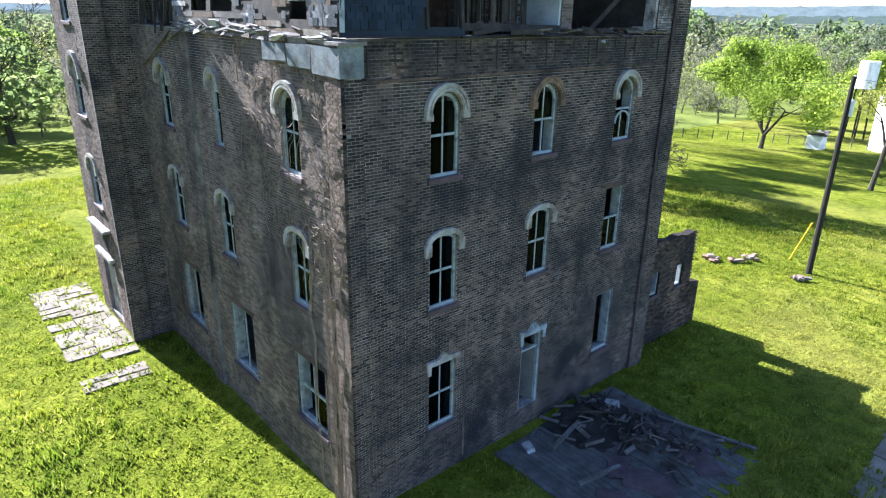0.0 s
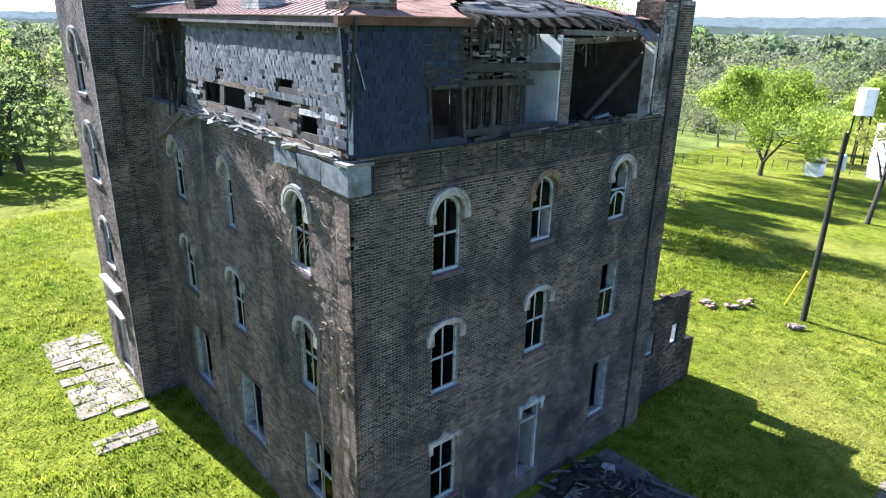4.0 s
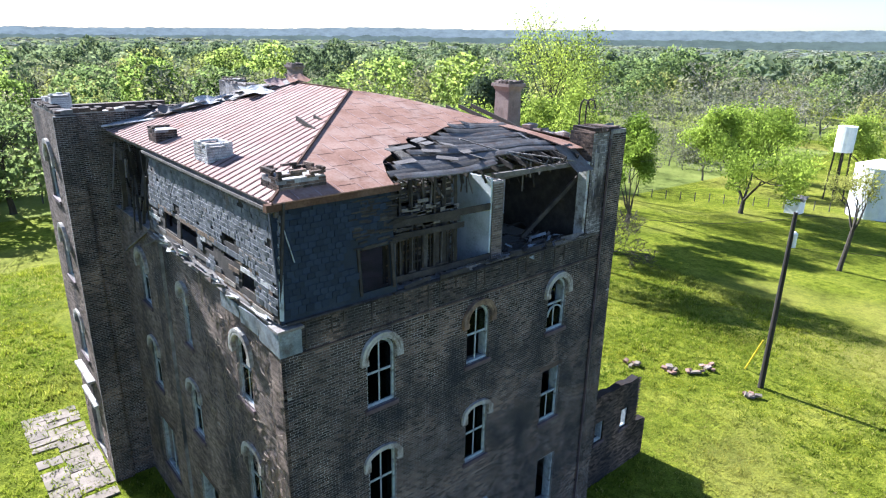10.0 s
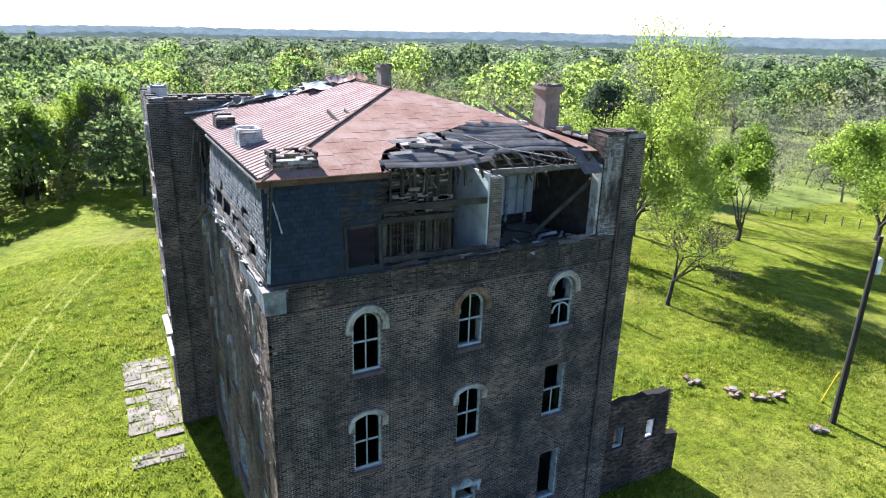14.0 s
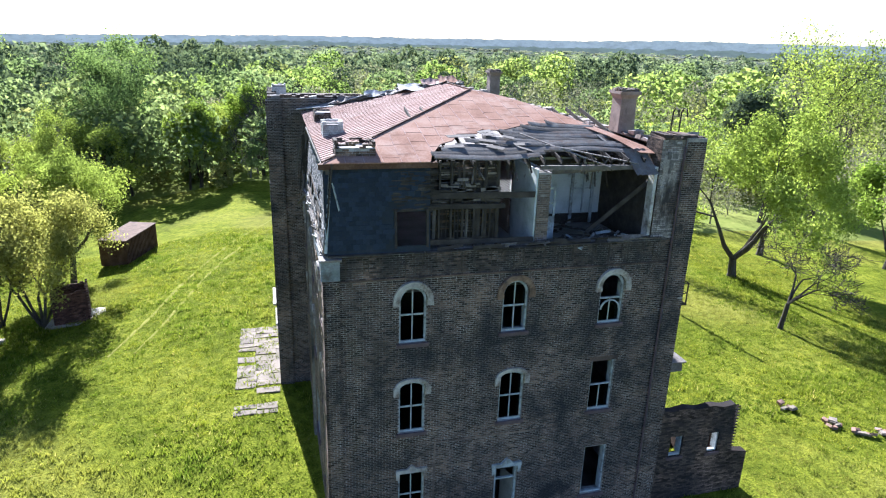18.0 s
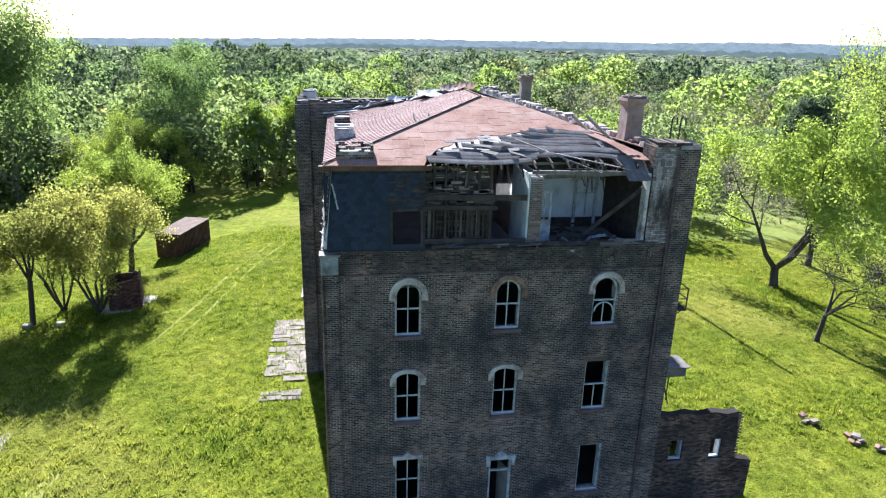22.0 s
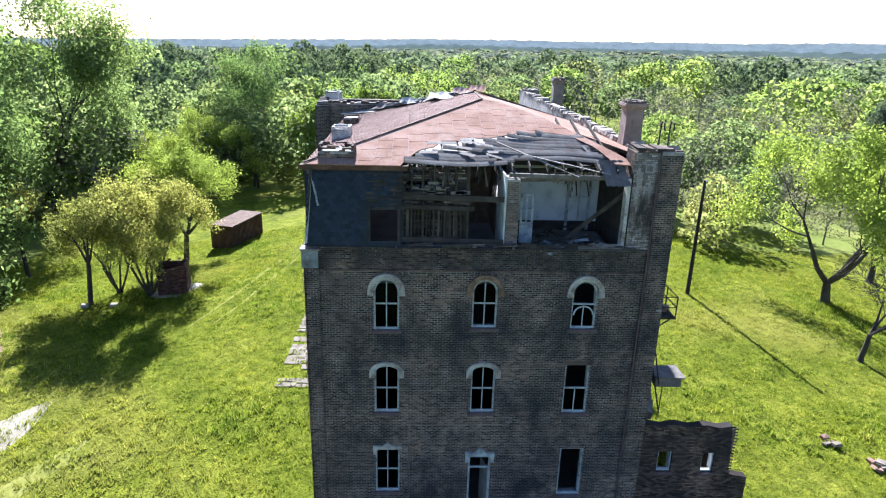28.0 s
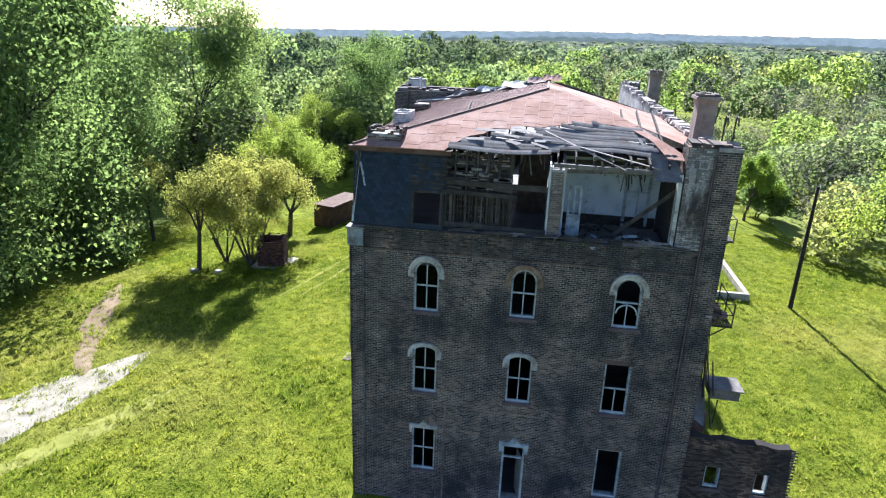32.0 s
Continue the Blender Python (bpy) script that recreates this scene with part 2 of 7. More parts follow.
def leaf_material(name, a, b_, c, trans=0.45):
    m, nt, b = material(name)
    nt.nodes.remove(b)
    g = nt.nodes.new("ShaderNodeNewGeometry")
    oi = nt.nodes.new("ShaderNodeObjectInfo")
    col = ramp(nt, g.outputs["Random Per Island"], [(0.0, a), (0.55, b_), (1.0, c)])
    var = ramp(nt, oi.outputs["Random"], [(0.0, (0.8, 0.85, 0.8)), (1.0, (1.15, 1.1, 1.1))])
    col = mixc(nt, 1.0, col, var, "MULTIPLY")
    big = ramp(nt, noise_at(nt, 0.11, 2), [(0.3, (0.66, 0.7, 0.75)), (0.5, (1, 1, 1)), (0.7, (1.3, 1.22, 1.15))])
    col = mixc(nt, 1.0, col, big, "MULTIPLY")
    d = node(nt, "ShaderNodeBsdfDiffuse")
    t = node(nt, "ShaderNodeBsdfTranslucent")
    nt.links.new(col, d.inputs[0])
    bright = mixc(nt, 1.0, col, (1.35, 1.4, 1.0), "MULTIPLY")
    nt.links.new(bright, t.inputs[0])
    mx = nt.nodes.new("ShaderNodeMixShader")
    mx.inputs[0].default_value = trans
    nt.links.new(d.outputs[0], mx.inputs[1])
    nt.links.new(t.outputs[0], mx.inputs[2])
    nt.links.new(mx.outputs[0], nt.nodes["Material Output"].inputs[0])
    return m


LEAF_SPRING = leaf_material("spring_green_leaves", (0.175, 0.23, 0.045), (0.235, 0.3, 0.06), (0.3, 0.365, 0.085), 0.58)
LEAF_YELLOW = leaf_material("yellow_green_leaves", (0.23, 0.275, 0.06), (0.3, 0.35, 0.08), (0.38, 0.425, 0.11), 0.55)
LEAF_GREEN = leaf_material("green_leaves", (0.125, 0.172, 0.07), (0.165, 0.22, 0.085), (0.21, 0.265, 0.105), 0.58)
LEAF_WOOD = leaf_material("woodland_leaves", (0.125, 0.16, 0.082), (0.165, 0.21, 0.1), (0.21, 0.255, 0.12), 0.6)
LEAF_DARK = leaf_material("dark_green_leaves", (0.06, 0.082, 0.055), (0.09, 0.117, 0.07), (0.128, 0.16, 0.09), 0.38)
LEAF_OLIVE = leaf_material("sparse_olive_leaves", (0.19, 0.19, 0.06), (0.27, 0.265, 0.085), (0.36, 0.35, 0.12), 0.62)
LEAF_GREY = leaf_material("grey_budding_twigs", (0.15, 0.145, 0.115), (0.205, 0.197, 0.155), (0.265, 0.258, 0.19), 0.4)


def ground_material():
    m, nt, b = material("meadow")
    n0, n1, n2, n3 = noise_at(nt, 0.035, 3), noise_at(nt, 0.22, 5), noise_at(nt, 1.6, 5), noise_at(nt, 9.0, 4, rough=0.7)
    a = ramp(nt, n1, [(0.3, (0.098, 0.124, 0.013)), (0.5, (0.166, 0.193, 0.02)), (0.7, (0.23, 0.243, 0.033))])
    f = ramp(nt, n2, [(0.35, (0.55, 0.6, 0.55)), (0.55, (1, 1, 1)), (0.75, (1.3, 1.2, 1.1))])
    col = mixc(nt, 1.0, a, f, "MULTIPLY")
    g = ramp(nt, n3, [(0.32, (0.5, 0.55, 0.5)), (0.5, (1, 1, 1)), (0.7, (1.3, 1.25, 1.1))])
    col = mixc(nt, 1.0, col, g, "MULTIPLY")
    dry = ramp(nt, n0, [(0.5, (0, 0, 0)), (0.72, (0.55, 0.55, 0.55))])
    col = mixc(nt, dry, col, (0.33, 0.28, 0.085))
    nt.links.new(col, b.inputs["Base Color"])
    b.inputs["Roughness"].default_value = 0.95
    b.inputs["Specular IOR Level"].default_value = 0.1
    bump(nt, b, n3, 0.8, 0.15)
    return m


MEADOW = ground_material()
def grass_material():
    m, nt, b = material("grass_blades")
    nt.nodes.remove(b)
    g = nt.nodes.new("ShaderNodeNewGeometry")
    col = ramp(nt, g.outputs["Random Per Island"], [(0.0, (0.088, 0.119, 0.013)), (0.5, (0.158, 0.198, 0.022)), (0.9, (0.238, 0.263, 0.035)), (1.0, (0.37, 0.325, 0.13))])
    for scale, lo, hi in ((1.3, (0.55, 0.62, 0.6), (1.35, 1.28, 1.25)), (0.2, (0.72, 0.84, 0.85), (1.25, 1.14, 1.0))):
        col = mixc(nt, 1.0, col, ramp(nt, noise_at(nt, scale, 4), [(0.34, lo), (0.5, (1, 1, 1)), (0.66, hi)]), "MULTIPLY")
    dry = ramp(nt, noise_at(nt, 0.075, 4), [(0.5, (0, 0, 0)), (0.66, (0.65, 0.65, 0.65))])
    col = mixc(nt, dry, col, (0.3, 0.27, 0.075))
    d, t = node(nt, "ShaderNodeBsdfDiffuse"), node(nt, "ShaderNodeBsdfTranslucent")
    mx = nt.nodes.new("ShaderNodeMixShader")
    mx.inputs[0].default_value = 0.45
    nt.links.new(col, d.inputs[0])
    nt.links.new(mixc(nt, 1.0, col, (1.3, 1.35, 1.0), "MULTIPLY"), t.inputs[0])
    nt.links.new(d.outputs[0], mx.inputs[1])
    nt.links.new(t.outputs[0], mx.inputs[2])
    nt.links.new(mx.outputs[0], nt.nodes["Material Output"].inputs[0])
    return m


GRASS = grass_material()
FLOOR = surface("woodland_floor", (0.1, 0.125, 0.035), (0.16, 0.19, 0.05), (0.23, 0.24, 0.075), 0.1, 2.0, 0.95)
CHIM = surface("brown_chimney_brick", (0.09, 0.072, 0.062), (0.165, 0.13, 0.112), (0.25, 0.205, 0.18), 2, 20, 0.9, island=0.4)
SAND = surface("pale_sandy_track", (0.19, 0.168, 0.125), (0.3, 0.268, 0.212), (0.39, 0.355, 0.29), 0.8, 12, 0.95)
DIRT = surface("red_brown_dirt", (0.12, 0.085, 0.06), (0.22, 0.16, 0.11), (0.32, 0.25, 0.17), 0.8, 12, 0.95)

for m, gloss in ((FLOOR, 0.0), (MEADOW, 0.02), (SAND, 0.0), (DIRT, 0.0), (RUST, 0.03), (RUST_PALE, 0.02), (CRATE, 0.03), (RIB, 0.02), (MORTAR, 0.1), (BRICK, 0.12), (BRICK_W, 0.12)):
    m.node_tree.nodes["Principled BSDF"].inputs["Specular IOR Level"].default_value = gloss


# ---- building blocks ----
def part(name, bm, material, parent=None, label=""):
    """Links a bmesh (or a finished mesh) as one mesh object, in world coordinates, under a thing or a part."""
    if isinstance(bm, bpy.types.Mesh):
        me = bm
    else:
        me = bpy.data.meshes.new(name)
        bm.to_mesh(me)
        bm.free()
    if material and not me.materials:
        me.materials.append(material)
    ob = new(name, me)
    if parent:
        ob.parent = parent
        base = parent
        inv = parent.matrix_basis.copy()
        while base.parent:
            inv = base.parent.matrix_basis @ base.matrix_parent_inverse @ inv
            base = base.parent
        ob.matrix_parent_inverse = inv.inverted()
    return tagged(ob, label)


def thing(name, at=(0, 0, 0), label="", category="", group="", kind=""):
    ob = new(name)
    ob.empty_display_size = 0.2
    ob.location = at
    ob.matrix_basis = Matrix.Translation(at)
    return tagged(ob, label, category, group, kind)


FACES = ((0, 1, 3, 2), (4, 6, 7, 5), (0, 4, 5, 1), (2, 3, 7, 6), (0, 2, 6, 4), (1, 5, 7, 3))


def box(bm, x0, x1, y0, y1, z0, z1, m=None, jitter=0.0):
    c = [Vector((x, y, z)) for x in (x0, x1) for y in (y0, y1) for z in (z0, z1)]
    if jitter:
        c = [p + Vector([random.uniform(-jitter, jitter) for _ in range(3)]) for p in c]
    v = [bm.verts.new(m @ p if m else p) for p in c]
    for f in FACES:
        bm.faces.new([v[i] for i in f])
    return v


def beam(bm, a, b, w, h, twist=0.0):
    """A squared timber from a to b."""
    a, b = Vector(a), Vector(b)
    d = b - a
    m = Matrix.Translation(a) @ d.to_track_quat("X", "Z").to_matrix().to_4x4() @ Matrix.Rotation(twist, 4, "X")
    box(bm, 0, d.length, -w / 2, w / 2, -h / 2, h / 2, m)


def tube(bm, pts, radii, n=7, close=True):
    """A tapered tube along points."""
    pts = [Vector(p) for p in pts]
    rings = []
    for i, p in enumerate(pts):
        d = (pts[min(i + 1, len(pts) - 1)] - pts[max(i - 1, 0)]).normalized()
        u = d.orthogonal().normalized() if abs(d.z) > 0.99 or not rings else (rings_u - d * rings_u.dot(d)).normalized()
        rings_u = u
        w = d.cross(u)
        rings.append([bm.verts.new(p + (u * math.cos(k * 2 * math.pi / n) + w * math.sin(k * 2 * math.pi / n)) * radii[i]) for k in range(n)])
    for r0, r1 in zip(rings, rings[1:]):
        for k in range(n):
            bm.faces.new((r0[k], r0[(k + 1) % n], r1[(k + 1) % n], r1[k]))
    if close:
        bm.faces.new(rings[0][::-1])
        bm.faces.new(rings[-1])


def bent(bm, rows, thick):
    """A bent sheet from rows of points, with thickness along z."""
    grid = [[(bm.verts.new(p), bm.verts.new((p[0], p[1], p[2] - thick))) for p in r] for r in rows]
    for a, b in zip(grid, grid[1:]):
        for i in range(len(a) - 1):
            bm.faces.new((a[i][0], a[i + 1][0], b[i + 1][0], b[i][0]))
            bm.faces.new((a[i][1], b[i][1], b[i + 1][1], a[i + 1][1]))
        bm.faces.new((a[0][0], b[0][0], b[0][1], a[0][1]))
        bm.faces.new((a[-1][0], a[-1][1], b[-1][1], b[-1][0]))
    for r in (grid[0], grid[-1]):
        for i in range(len(r) - 1):
            bm.faces.new((r[i][0], r[i][1], r[i + 1][1], r[i + 1][0]))


class Opening:
    """An opening in a wall: u0..u1 along it, z0..z1 at the spring line, rise of the arch above."""
    def __init__(self, u0, u1, z0, z1, rise=0.0):
        self.u0, self.u1, self.z0, self.z1, self.rise = u0, u1, z0, z1, rise

    def top(self, u):
        h = (self.u1 - self.u0) / 2
        k = max(-1.0, min(1.0, (u - self.u0 - h) / h))
        return self.z1 + self.rise * math.sqrt(max(0.0, 1 - k * k))

    def us(self):
        n = 10 if self.rise else 1
        h = (self.u1 - self.u0) / 2
        return [self.u0 + h - h * math.cos(math.pi * i / n) for i in range(n + 1)]

    def span(self, z):
        """The stretch of u that is open at the height z, or None."""
        if z <= self.z0 or z >= self.z1 + self.rise:
            return None
        if z <= self.z1:
            return self.u0, self.u1
        h = (self.u1 - self.u0) / 2
        k = math.sqrt(max(0.0, 1 - ((z - self.z1) / self.rise) ** 2))
        return self.u0 + h - h * k, self.u0 + h + h * k


class Side:
    """A wall's frame: o its corner, u along it, n outwards."""
    def __init__(self, o, u, n):
        self.o, self.u, self.n = Vector(o), Vector(u), Vector(n)

    def at(self, u, d, z):
        return self.o + self.u * u + self.n * d + Vector((0, 0, z))

    def matrix(self, u, z):
        """Pose for a thing built with x along the wall and -y outwards."""
        m = Matrix.Identity(4)
        for k, v in enumerate(((-self.n).cross(Vector((0, 0, 1))), -self.n, Vector((0, 0, 1)))):
            m.col[k][:3] = v
        m.col[3][:3] = self.at(u, 0, z)
        return m


def wall_mesh(side, u0, u1, z0, z1, thick, openings, top=None):
    """A slab wall with its openings cut through; top(u) may vary its upper edge."""
    top = top or (lambda u: z1)
    bm = bmesh.new()
    cuts = sorted({round(c, 4) for c in [u0, u1] + [u for o in openings for u in o.us()] + [u0 + (u1 - u0) * i / 24 for i in range(25)] if u0 <= c <= u1})
    for a, b in zip(cuts, cuts[1:]):
        mid = (a + b) / 2
        holes = sorted((o for o in openings if o.u0 < mid < o.u1), key=lambda o: o.z0)
        lo = (z0, z0)
        for o in holes + [None]:
            hi = (o.z0, o.z0) if o else (top(a), top(b))
            for d in (0, -thick):
                q = [bm.verts.new(side.at(u, d, z)) for u, z in ((a, lo[0]), (b, lo[1]), (b, hi[1]), (a, hi[0]))]
                bm.faces.new(q if d == 0 else q[::-1])
            if o is None:
                bm.faces.new([bm.verts.new(side.at(u, d, z)) for u, d, z in ((a, 0, hi[0]), (b, 0, hi[1]), (b, -thick, hi[1]), (a, -thick, hi[0]))])
            else:
                lo = (o.top(a), o.top(b))
    for o in openings:
        us = o.us()
        loop = [(o.u0, o.z0), (o.u1, o.z0)] + [(u, o.top(u)) for u in us[::-1]]
        for (a, za), (b, zb) in zip(loop, loop[1:] + loop[:1]):
            bm.faces.new([bm.verts.new(side.at(u, d, z)) for u, d, z in ((a, 0, za), (a, -thick, za), (b, -thick, zb), (b, 0, zb))])
    for u in (u0, u1):
        bm.faces.new([bm.verts.new(side.at(u, d, z)) for d, z in ((0, z0), (-thick, z0), (-thick, top(u)), (0, top(u)))])
    bmesh.ops.remove_doubles(bm, verts=bm.verts, dist=0.001)
    bmesh.ops.recalc_face_normals(bm, faces=bm.faces)
    return bm


COURSE, LONG, JOINT = 0.0755, 0.218, 0.0145


def bricks(side, u0, u1, z0, z1, openings, parent, base=0.0, proud=0.010, top=None, apart=None, skip=0.0006, seed=1, mat=None, uneven=1.0):
    """Courses of bricks proud of a wall. Those within apart (u0, u1, z0, z1) are objects of their own."""
    rnd = random.Random(seed)
    verts, faces = [], []
    top = top or (lambda u: z1)
    one = None
    for row in range(int((z1 - z0) / COURSE)):
        za = z0 + row * COURSE
        zm = za + COURSE / 2
        spans = [s for s in (o.span(zm) for o in openings) if s]
        u = u0 - (LONG / 2 if row % 2 else 0)
        while u < u1:
            a, b = max(u, u0), min(u + LONG - JOINT, u1)
            u += LONG
            for s0, s1 in spans:
                if a < s1 and b > s0:
                    if a < s0:
                        b = s0
                    elif b > s1:
                        a = s1
                    else:
                        a = b
            if b - a < 0.03 or zm > top((a + b) / 2) or rnd.random() < skip:
                continue
            d = base + proud + uneven * rnd.uniform(-0.005, 0.006)
            if apart and apart[0] < a and b < apart[1] and apart[2] < za < apart[3] and abs(b - a - LONG + JOINT) < 0.001:
                if one is None:
                    bm = bmesh.new()
                    box(bm, 0, LONG - JOINT, -0.02, 0.03, 0, COURSE - JOINT)
                    one = bpy.data.meshes.new("brick")
                    bm.to_mesh(one)
                    bm.free()
                    one.materials.append(BRICK_W_OB if mat == BRICK_W else BRICK_OB)
                ob = new("brick", one)
                ob.parent = parent
                if parent.matrix_basis != Matrix.Identity(4):
                    ob.matrix_parent_inverse = parent.matrix_basis.inverted()
                right = (-side.n).cross(Vector((0, 0, 1))).dot(side.u) > 0
                ob.matrix_basis = side.matrix(a if right else b, za) @ Matrix.Translation((0, -d + 0.02, 0))
                continue
            k = len(verts)
            zb = za + COURSE - JOINT
            j = [rnd.uniform(-0.002, 0.002) for _ in range(4)]
            for uu, dd, zz in ((a, d, za + j[0]), (b, d, za + j[1]), (b, d, zb + j[2]), (a, d, zb + j[3]), (a, base - 0.01, za), (b, base - 0.01, za), (b, base - 0.01, zb), (a, base - 0.01, zb)):
                verts.append(side.at(uu, dd, zz)[:])
            faces += [(k, k + 1, k + 2, k + 3), (k + 4, k + 5, k + 1, k), (k + 3, k + 2, k + 6, k + 7), (k + 4, k, k + 3, k + 7), (k + 1, k + 5, k + 6, k + 2)]
    me = bpy.data.meshes.new("brickwork")
    me.from_pydata(verts, [], faces)
    return tagged(part("brickwork", me, mat or BRICK, parent), kind="stuff")


def ring(bm, inner, outer, y0, y1):
    """A moulding between two matching lines of (x, z), from depth y0 (front) to y1."""
    n = len(inner)
    V = [[bm.verts.new((p[0], y, p[1])) for p in line] for line, y in ((inner, y0), (outer, y0), (inner, y1), (outer, y1))]
    for i in range(n - 1):
        bm.faces.new((V[0][i], V[0][i + 1], V[1][i + 1], V[1][i]))
        bm.faces.new((V[0][i], V[2][i], V[2][i + 1], V[0][i + 1]))
        bm.faces.new((V[1][i], V[1][i + 1], V[3][i + 1], V[3][i]))
    for i in (0, n - 1):
        bm.faces.new((V[0][i], V[1][i], V[3][i], V[2][i]))
    bmesh.ops.recalc_face_normals(bm, faces=bm.faces)


def arc(w, z1, rise, grow=0.0, n=14):
    h = w / 2 + grow
    return [(-h * math.cos(math.pi * i / n), z1 + (rise + grow) * math.sin(math.pi * i / n)) for i in range(n + 1)]


# ---- ground ----
def ground_z(x, y):
    """Height of the land: a low rise round the building, falling to a wide plain."""
    dx, dy = max(-4 - x, 0, x - 18), max(-8 - y, 0, y - 36)
    d = math.hypot(dx, dy)
    z = -0.052 * max(0, d - 1) if d < 60 else -0.052 * 59 - 0.02 * (d - 60)
    z = max(z, -7.0)
    nw = max(0.0, min(1.0, (-6 - x) / 14)) * max(0.0, min(1.0, (y - 18) / 30))
    z -= 2.2 * nw * max(0.0, min(1.0, (160 - d) / 100))
    r = math.hypot(x, y)
    if r > 70:
        z += min(1.0, (r - 70) / 200) * 1.2 * noise.noise((x / 90, y / 90, 0))
    if r > 900:
        far = min(1.0, (r - 900) / 1200)
        a = math.atan2(x, y)
        z += far * (3 * max(0, noise.noise((a * 2.2, 1.7, 0))))
    if r > 300:
        z -= max(0.0, min(1.0, (0.25 - math.atan2(x, y)) / 0.5)) * 0.013 * (min(r, 5000) - 300)
    z -= 0.02 * max(0.0, r - 1600)
    return z + 0.05 * noise.noise((x / 3, y / 3, 3.3))


def graded(near, step, far):
    v, s, x = [0.0], step, 0.0
    while x < far:
        if x > near:
            s *= 1.16
        x += s
        v.append(x)
    return [-a for a in v[:0:-1]] + v


gx, gy = graded(55, 1.0, 4600), [a + 15 for a in graded(60, 1.0, 4600)]
gv = [(x, y, ground_z(x, y)) for y in gy for x in gx]
nx = len(gx)
gf = [(j * nx + i, j * nx + i + 1, (j + 1) * nx + i + 1, (j + 1) * nx + i) for j in range(len(gy) - 1) for i in range(nx - 1)]
gme = bpy.data.meshes.new("ground")
gme.from_pydata(gv, [], gf)
for p in gme.polygons:
    p.use_smooth = True
def open_land(x, y):
    """Whether there is meadow rather than wood here."""
    if -30 < x < 0 and y < 78:
        return True
    if -48 < x < 0 and y < 58 and x > -34 - 0.1 * (y - 20):
        return True
    if -6 <= x < 34 and y < 70:
        return True
    if 34 <= x < 62 and y < 40 + 0.1 * (x - 34):
        return True
    if 62 <= x < 190 and y < 38:
        return True
    return noise.noise((x / 45, y / 45, 9.1)) > 0.42 and math.hypot(x, y) > 110


gme.materials.append(MEADOW)
gme.materials.append(FLOOR)
for p in gme.polygons:
    c = p.center
    if c.y > -30 and not open_land(c.x, c.y):
        p.material_index = 1
ground = tagged(part("ground", gme, None), "bright green spring meadow with dry yellow patches", "ground", kind="structure")

# ---- walls of the main building ----
FRONT = Side((0, 0, 0), (1, 0, 0), (0, -1, 0))
WEST = Side((0, 0, 0), (0, 1, 0), (-1, 0, 0))
BLOCK_S = Side((-1.55, 13.95, 0), (1, 0, 0), (0, -1, 0))
BLOCK_W = Side((-1.55, 13.95, 0), (0, 1, 0), (-1, 0, 0))
EAST = Side((13.2, 0, 0), (0, 1, 0), (1, 0, 0))
NORTH = Side((0, 35, 0), (1, 0, 0), (0, 1, 0))
WEST_B = Side((3.2, 18.6, 0), (0, 1, 0), (-1, 0, 0))
BLOCK_N = Side((-1.55, 18.6, 0), (1, 0, 0), (0, 1, 0))
FOOT, CAPZ = -1.2, 12.25
W3, W2 = 0.93, 0.93


def tall3(u, w=W3, z=9.0):
    return Opening(u - w / 2, u + w / 2, z, 11.05 - w / 2, w / 2)


def tall2(u, w=W2):
    return Opening(u - w / 2, u + w / 2, 5.45, 7.3, 0.2)


front_open = [tall3(2.86), tall3(6.52, z=9.1), tall3(10.27, z=9.1), tall2(2.87), tall2(6.6),
              Opening(9.79, 10.74, 5.43, 7.56), Opening(2.42, 3.38, 1.7, 3.76), Opening(6.16, 7.08, 0.75, 3.42), Opening(9.9, 10.85, 1.5, 3.75)]
west_open = [tall3(2.45), tall3(6.85, 0.55), tall3(11.2), tall2(2.35), tall2(6.95), tall2(11.15),
             Opening(1.4, 3.0, 1.75, 3.85), Opening(5.75, 7.45, 1.5, 3.9), Opening(10.1, 11.7, 1.6, 3.9)]
blockw_open = [o for u in (2.35,) for o in (Opening(u - 0.6, u + 0.6, 12.3, 13.9, 0.6), Opening(u - 0.6, u + 0.6, 8.85, 10.4, 0.6), Opening(u - 0.6, u + 0.6, 5.2, 6.9, 0.3))] + [Opening(1.55, 3.35, 0.25, 3.0)]
east_open = [Opening(u - 0.5, u + 0.5, z, z + 2.1) for u in (2.6, 7.5, 12.5, 18, 24, 30) for z in (1.7, 5.45, 9.0)]
westb_open = [Opening(u - 0.5, u + 0.5, z, z + 2.0) for u in (2.4, 6.4, 10.4) for z in (1.7, 5.45, 9.0)]


def wall_thing(name, label):
    return thing(name, label=label, category="wall", kind="structure")


def plain_wall(name, label, side, u1, z1, openings=(), top=None, u0=0.0, thick=0.42, core=None):
    w = wall_thing(name, label)
    part("wall_core", wall_mesh(side, u0, u1, FOOT, z1, thick, list(openings), top), core or MORTAR, w)
    return w


def block_top(u):
    return 15.95 + 0.06 * math.sin(u * 3.1) + (0.0 if u < 3.4 else -0.15)


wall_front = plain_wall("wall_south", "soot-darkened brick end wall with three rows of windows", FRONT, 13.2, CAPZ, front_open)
wall_west = plain_wall("wall_west", "half-sunlit brown brick wall with arched windows and dry vines", WEST, 13.95, CAPZ, west_open, u0=0.43)
wall_block_s = plain_wall("wall_block_south", "tall dark brick side of the projecting block", BLOCK_S, 5.2, 16, (), block_top)
wall_block_w = plain_wall("wall_block_west", "sunlit brick front of the projecting block with tall arched windows", BLOCK_W, 4.65, 16, blockw_open, lambda u: 15.95 + 0.05 * math.sin(u * 4), u0=0.43)
wall_block_n = plain_wall("wall_block_north", "plain brick return of the projecting block", BLOCK_N, 5.2, 15.75, core=BRICK)
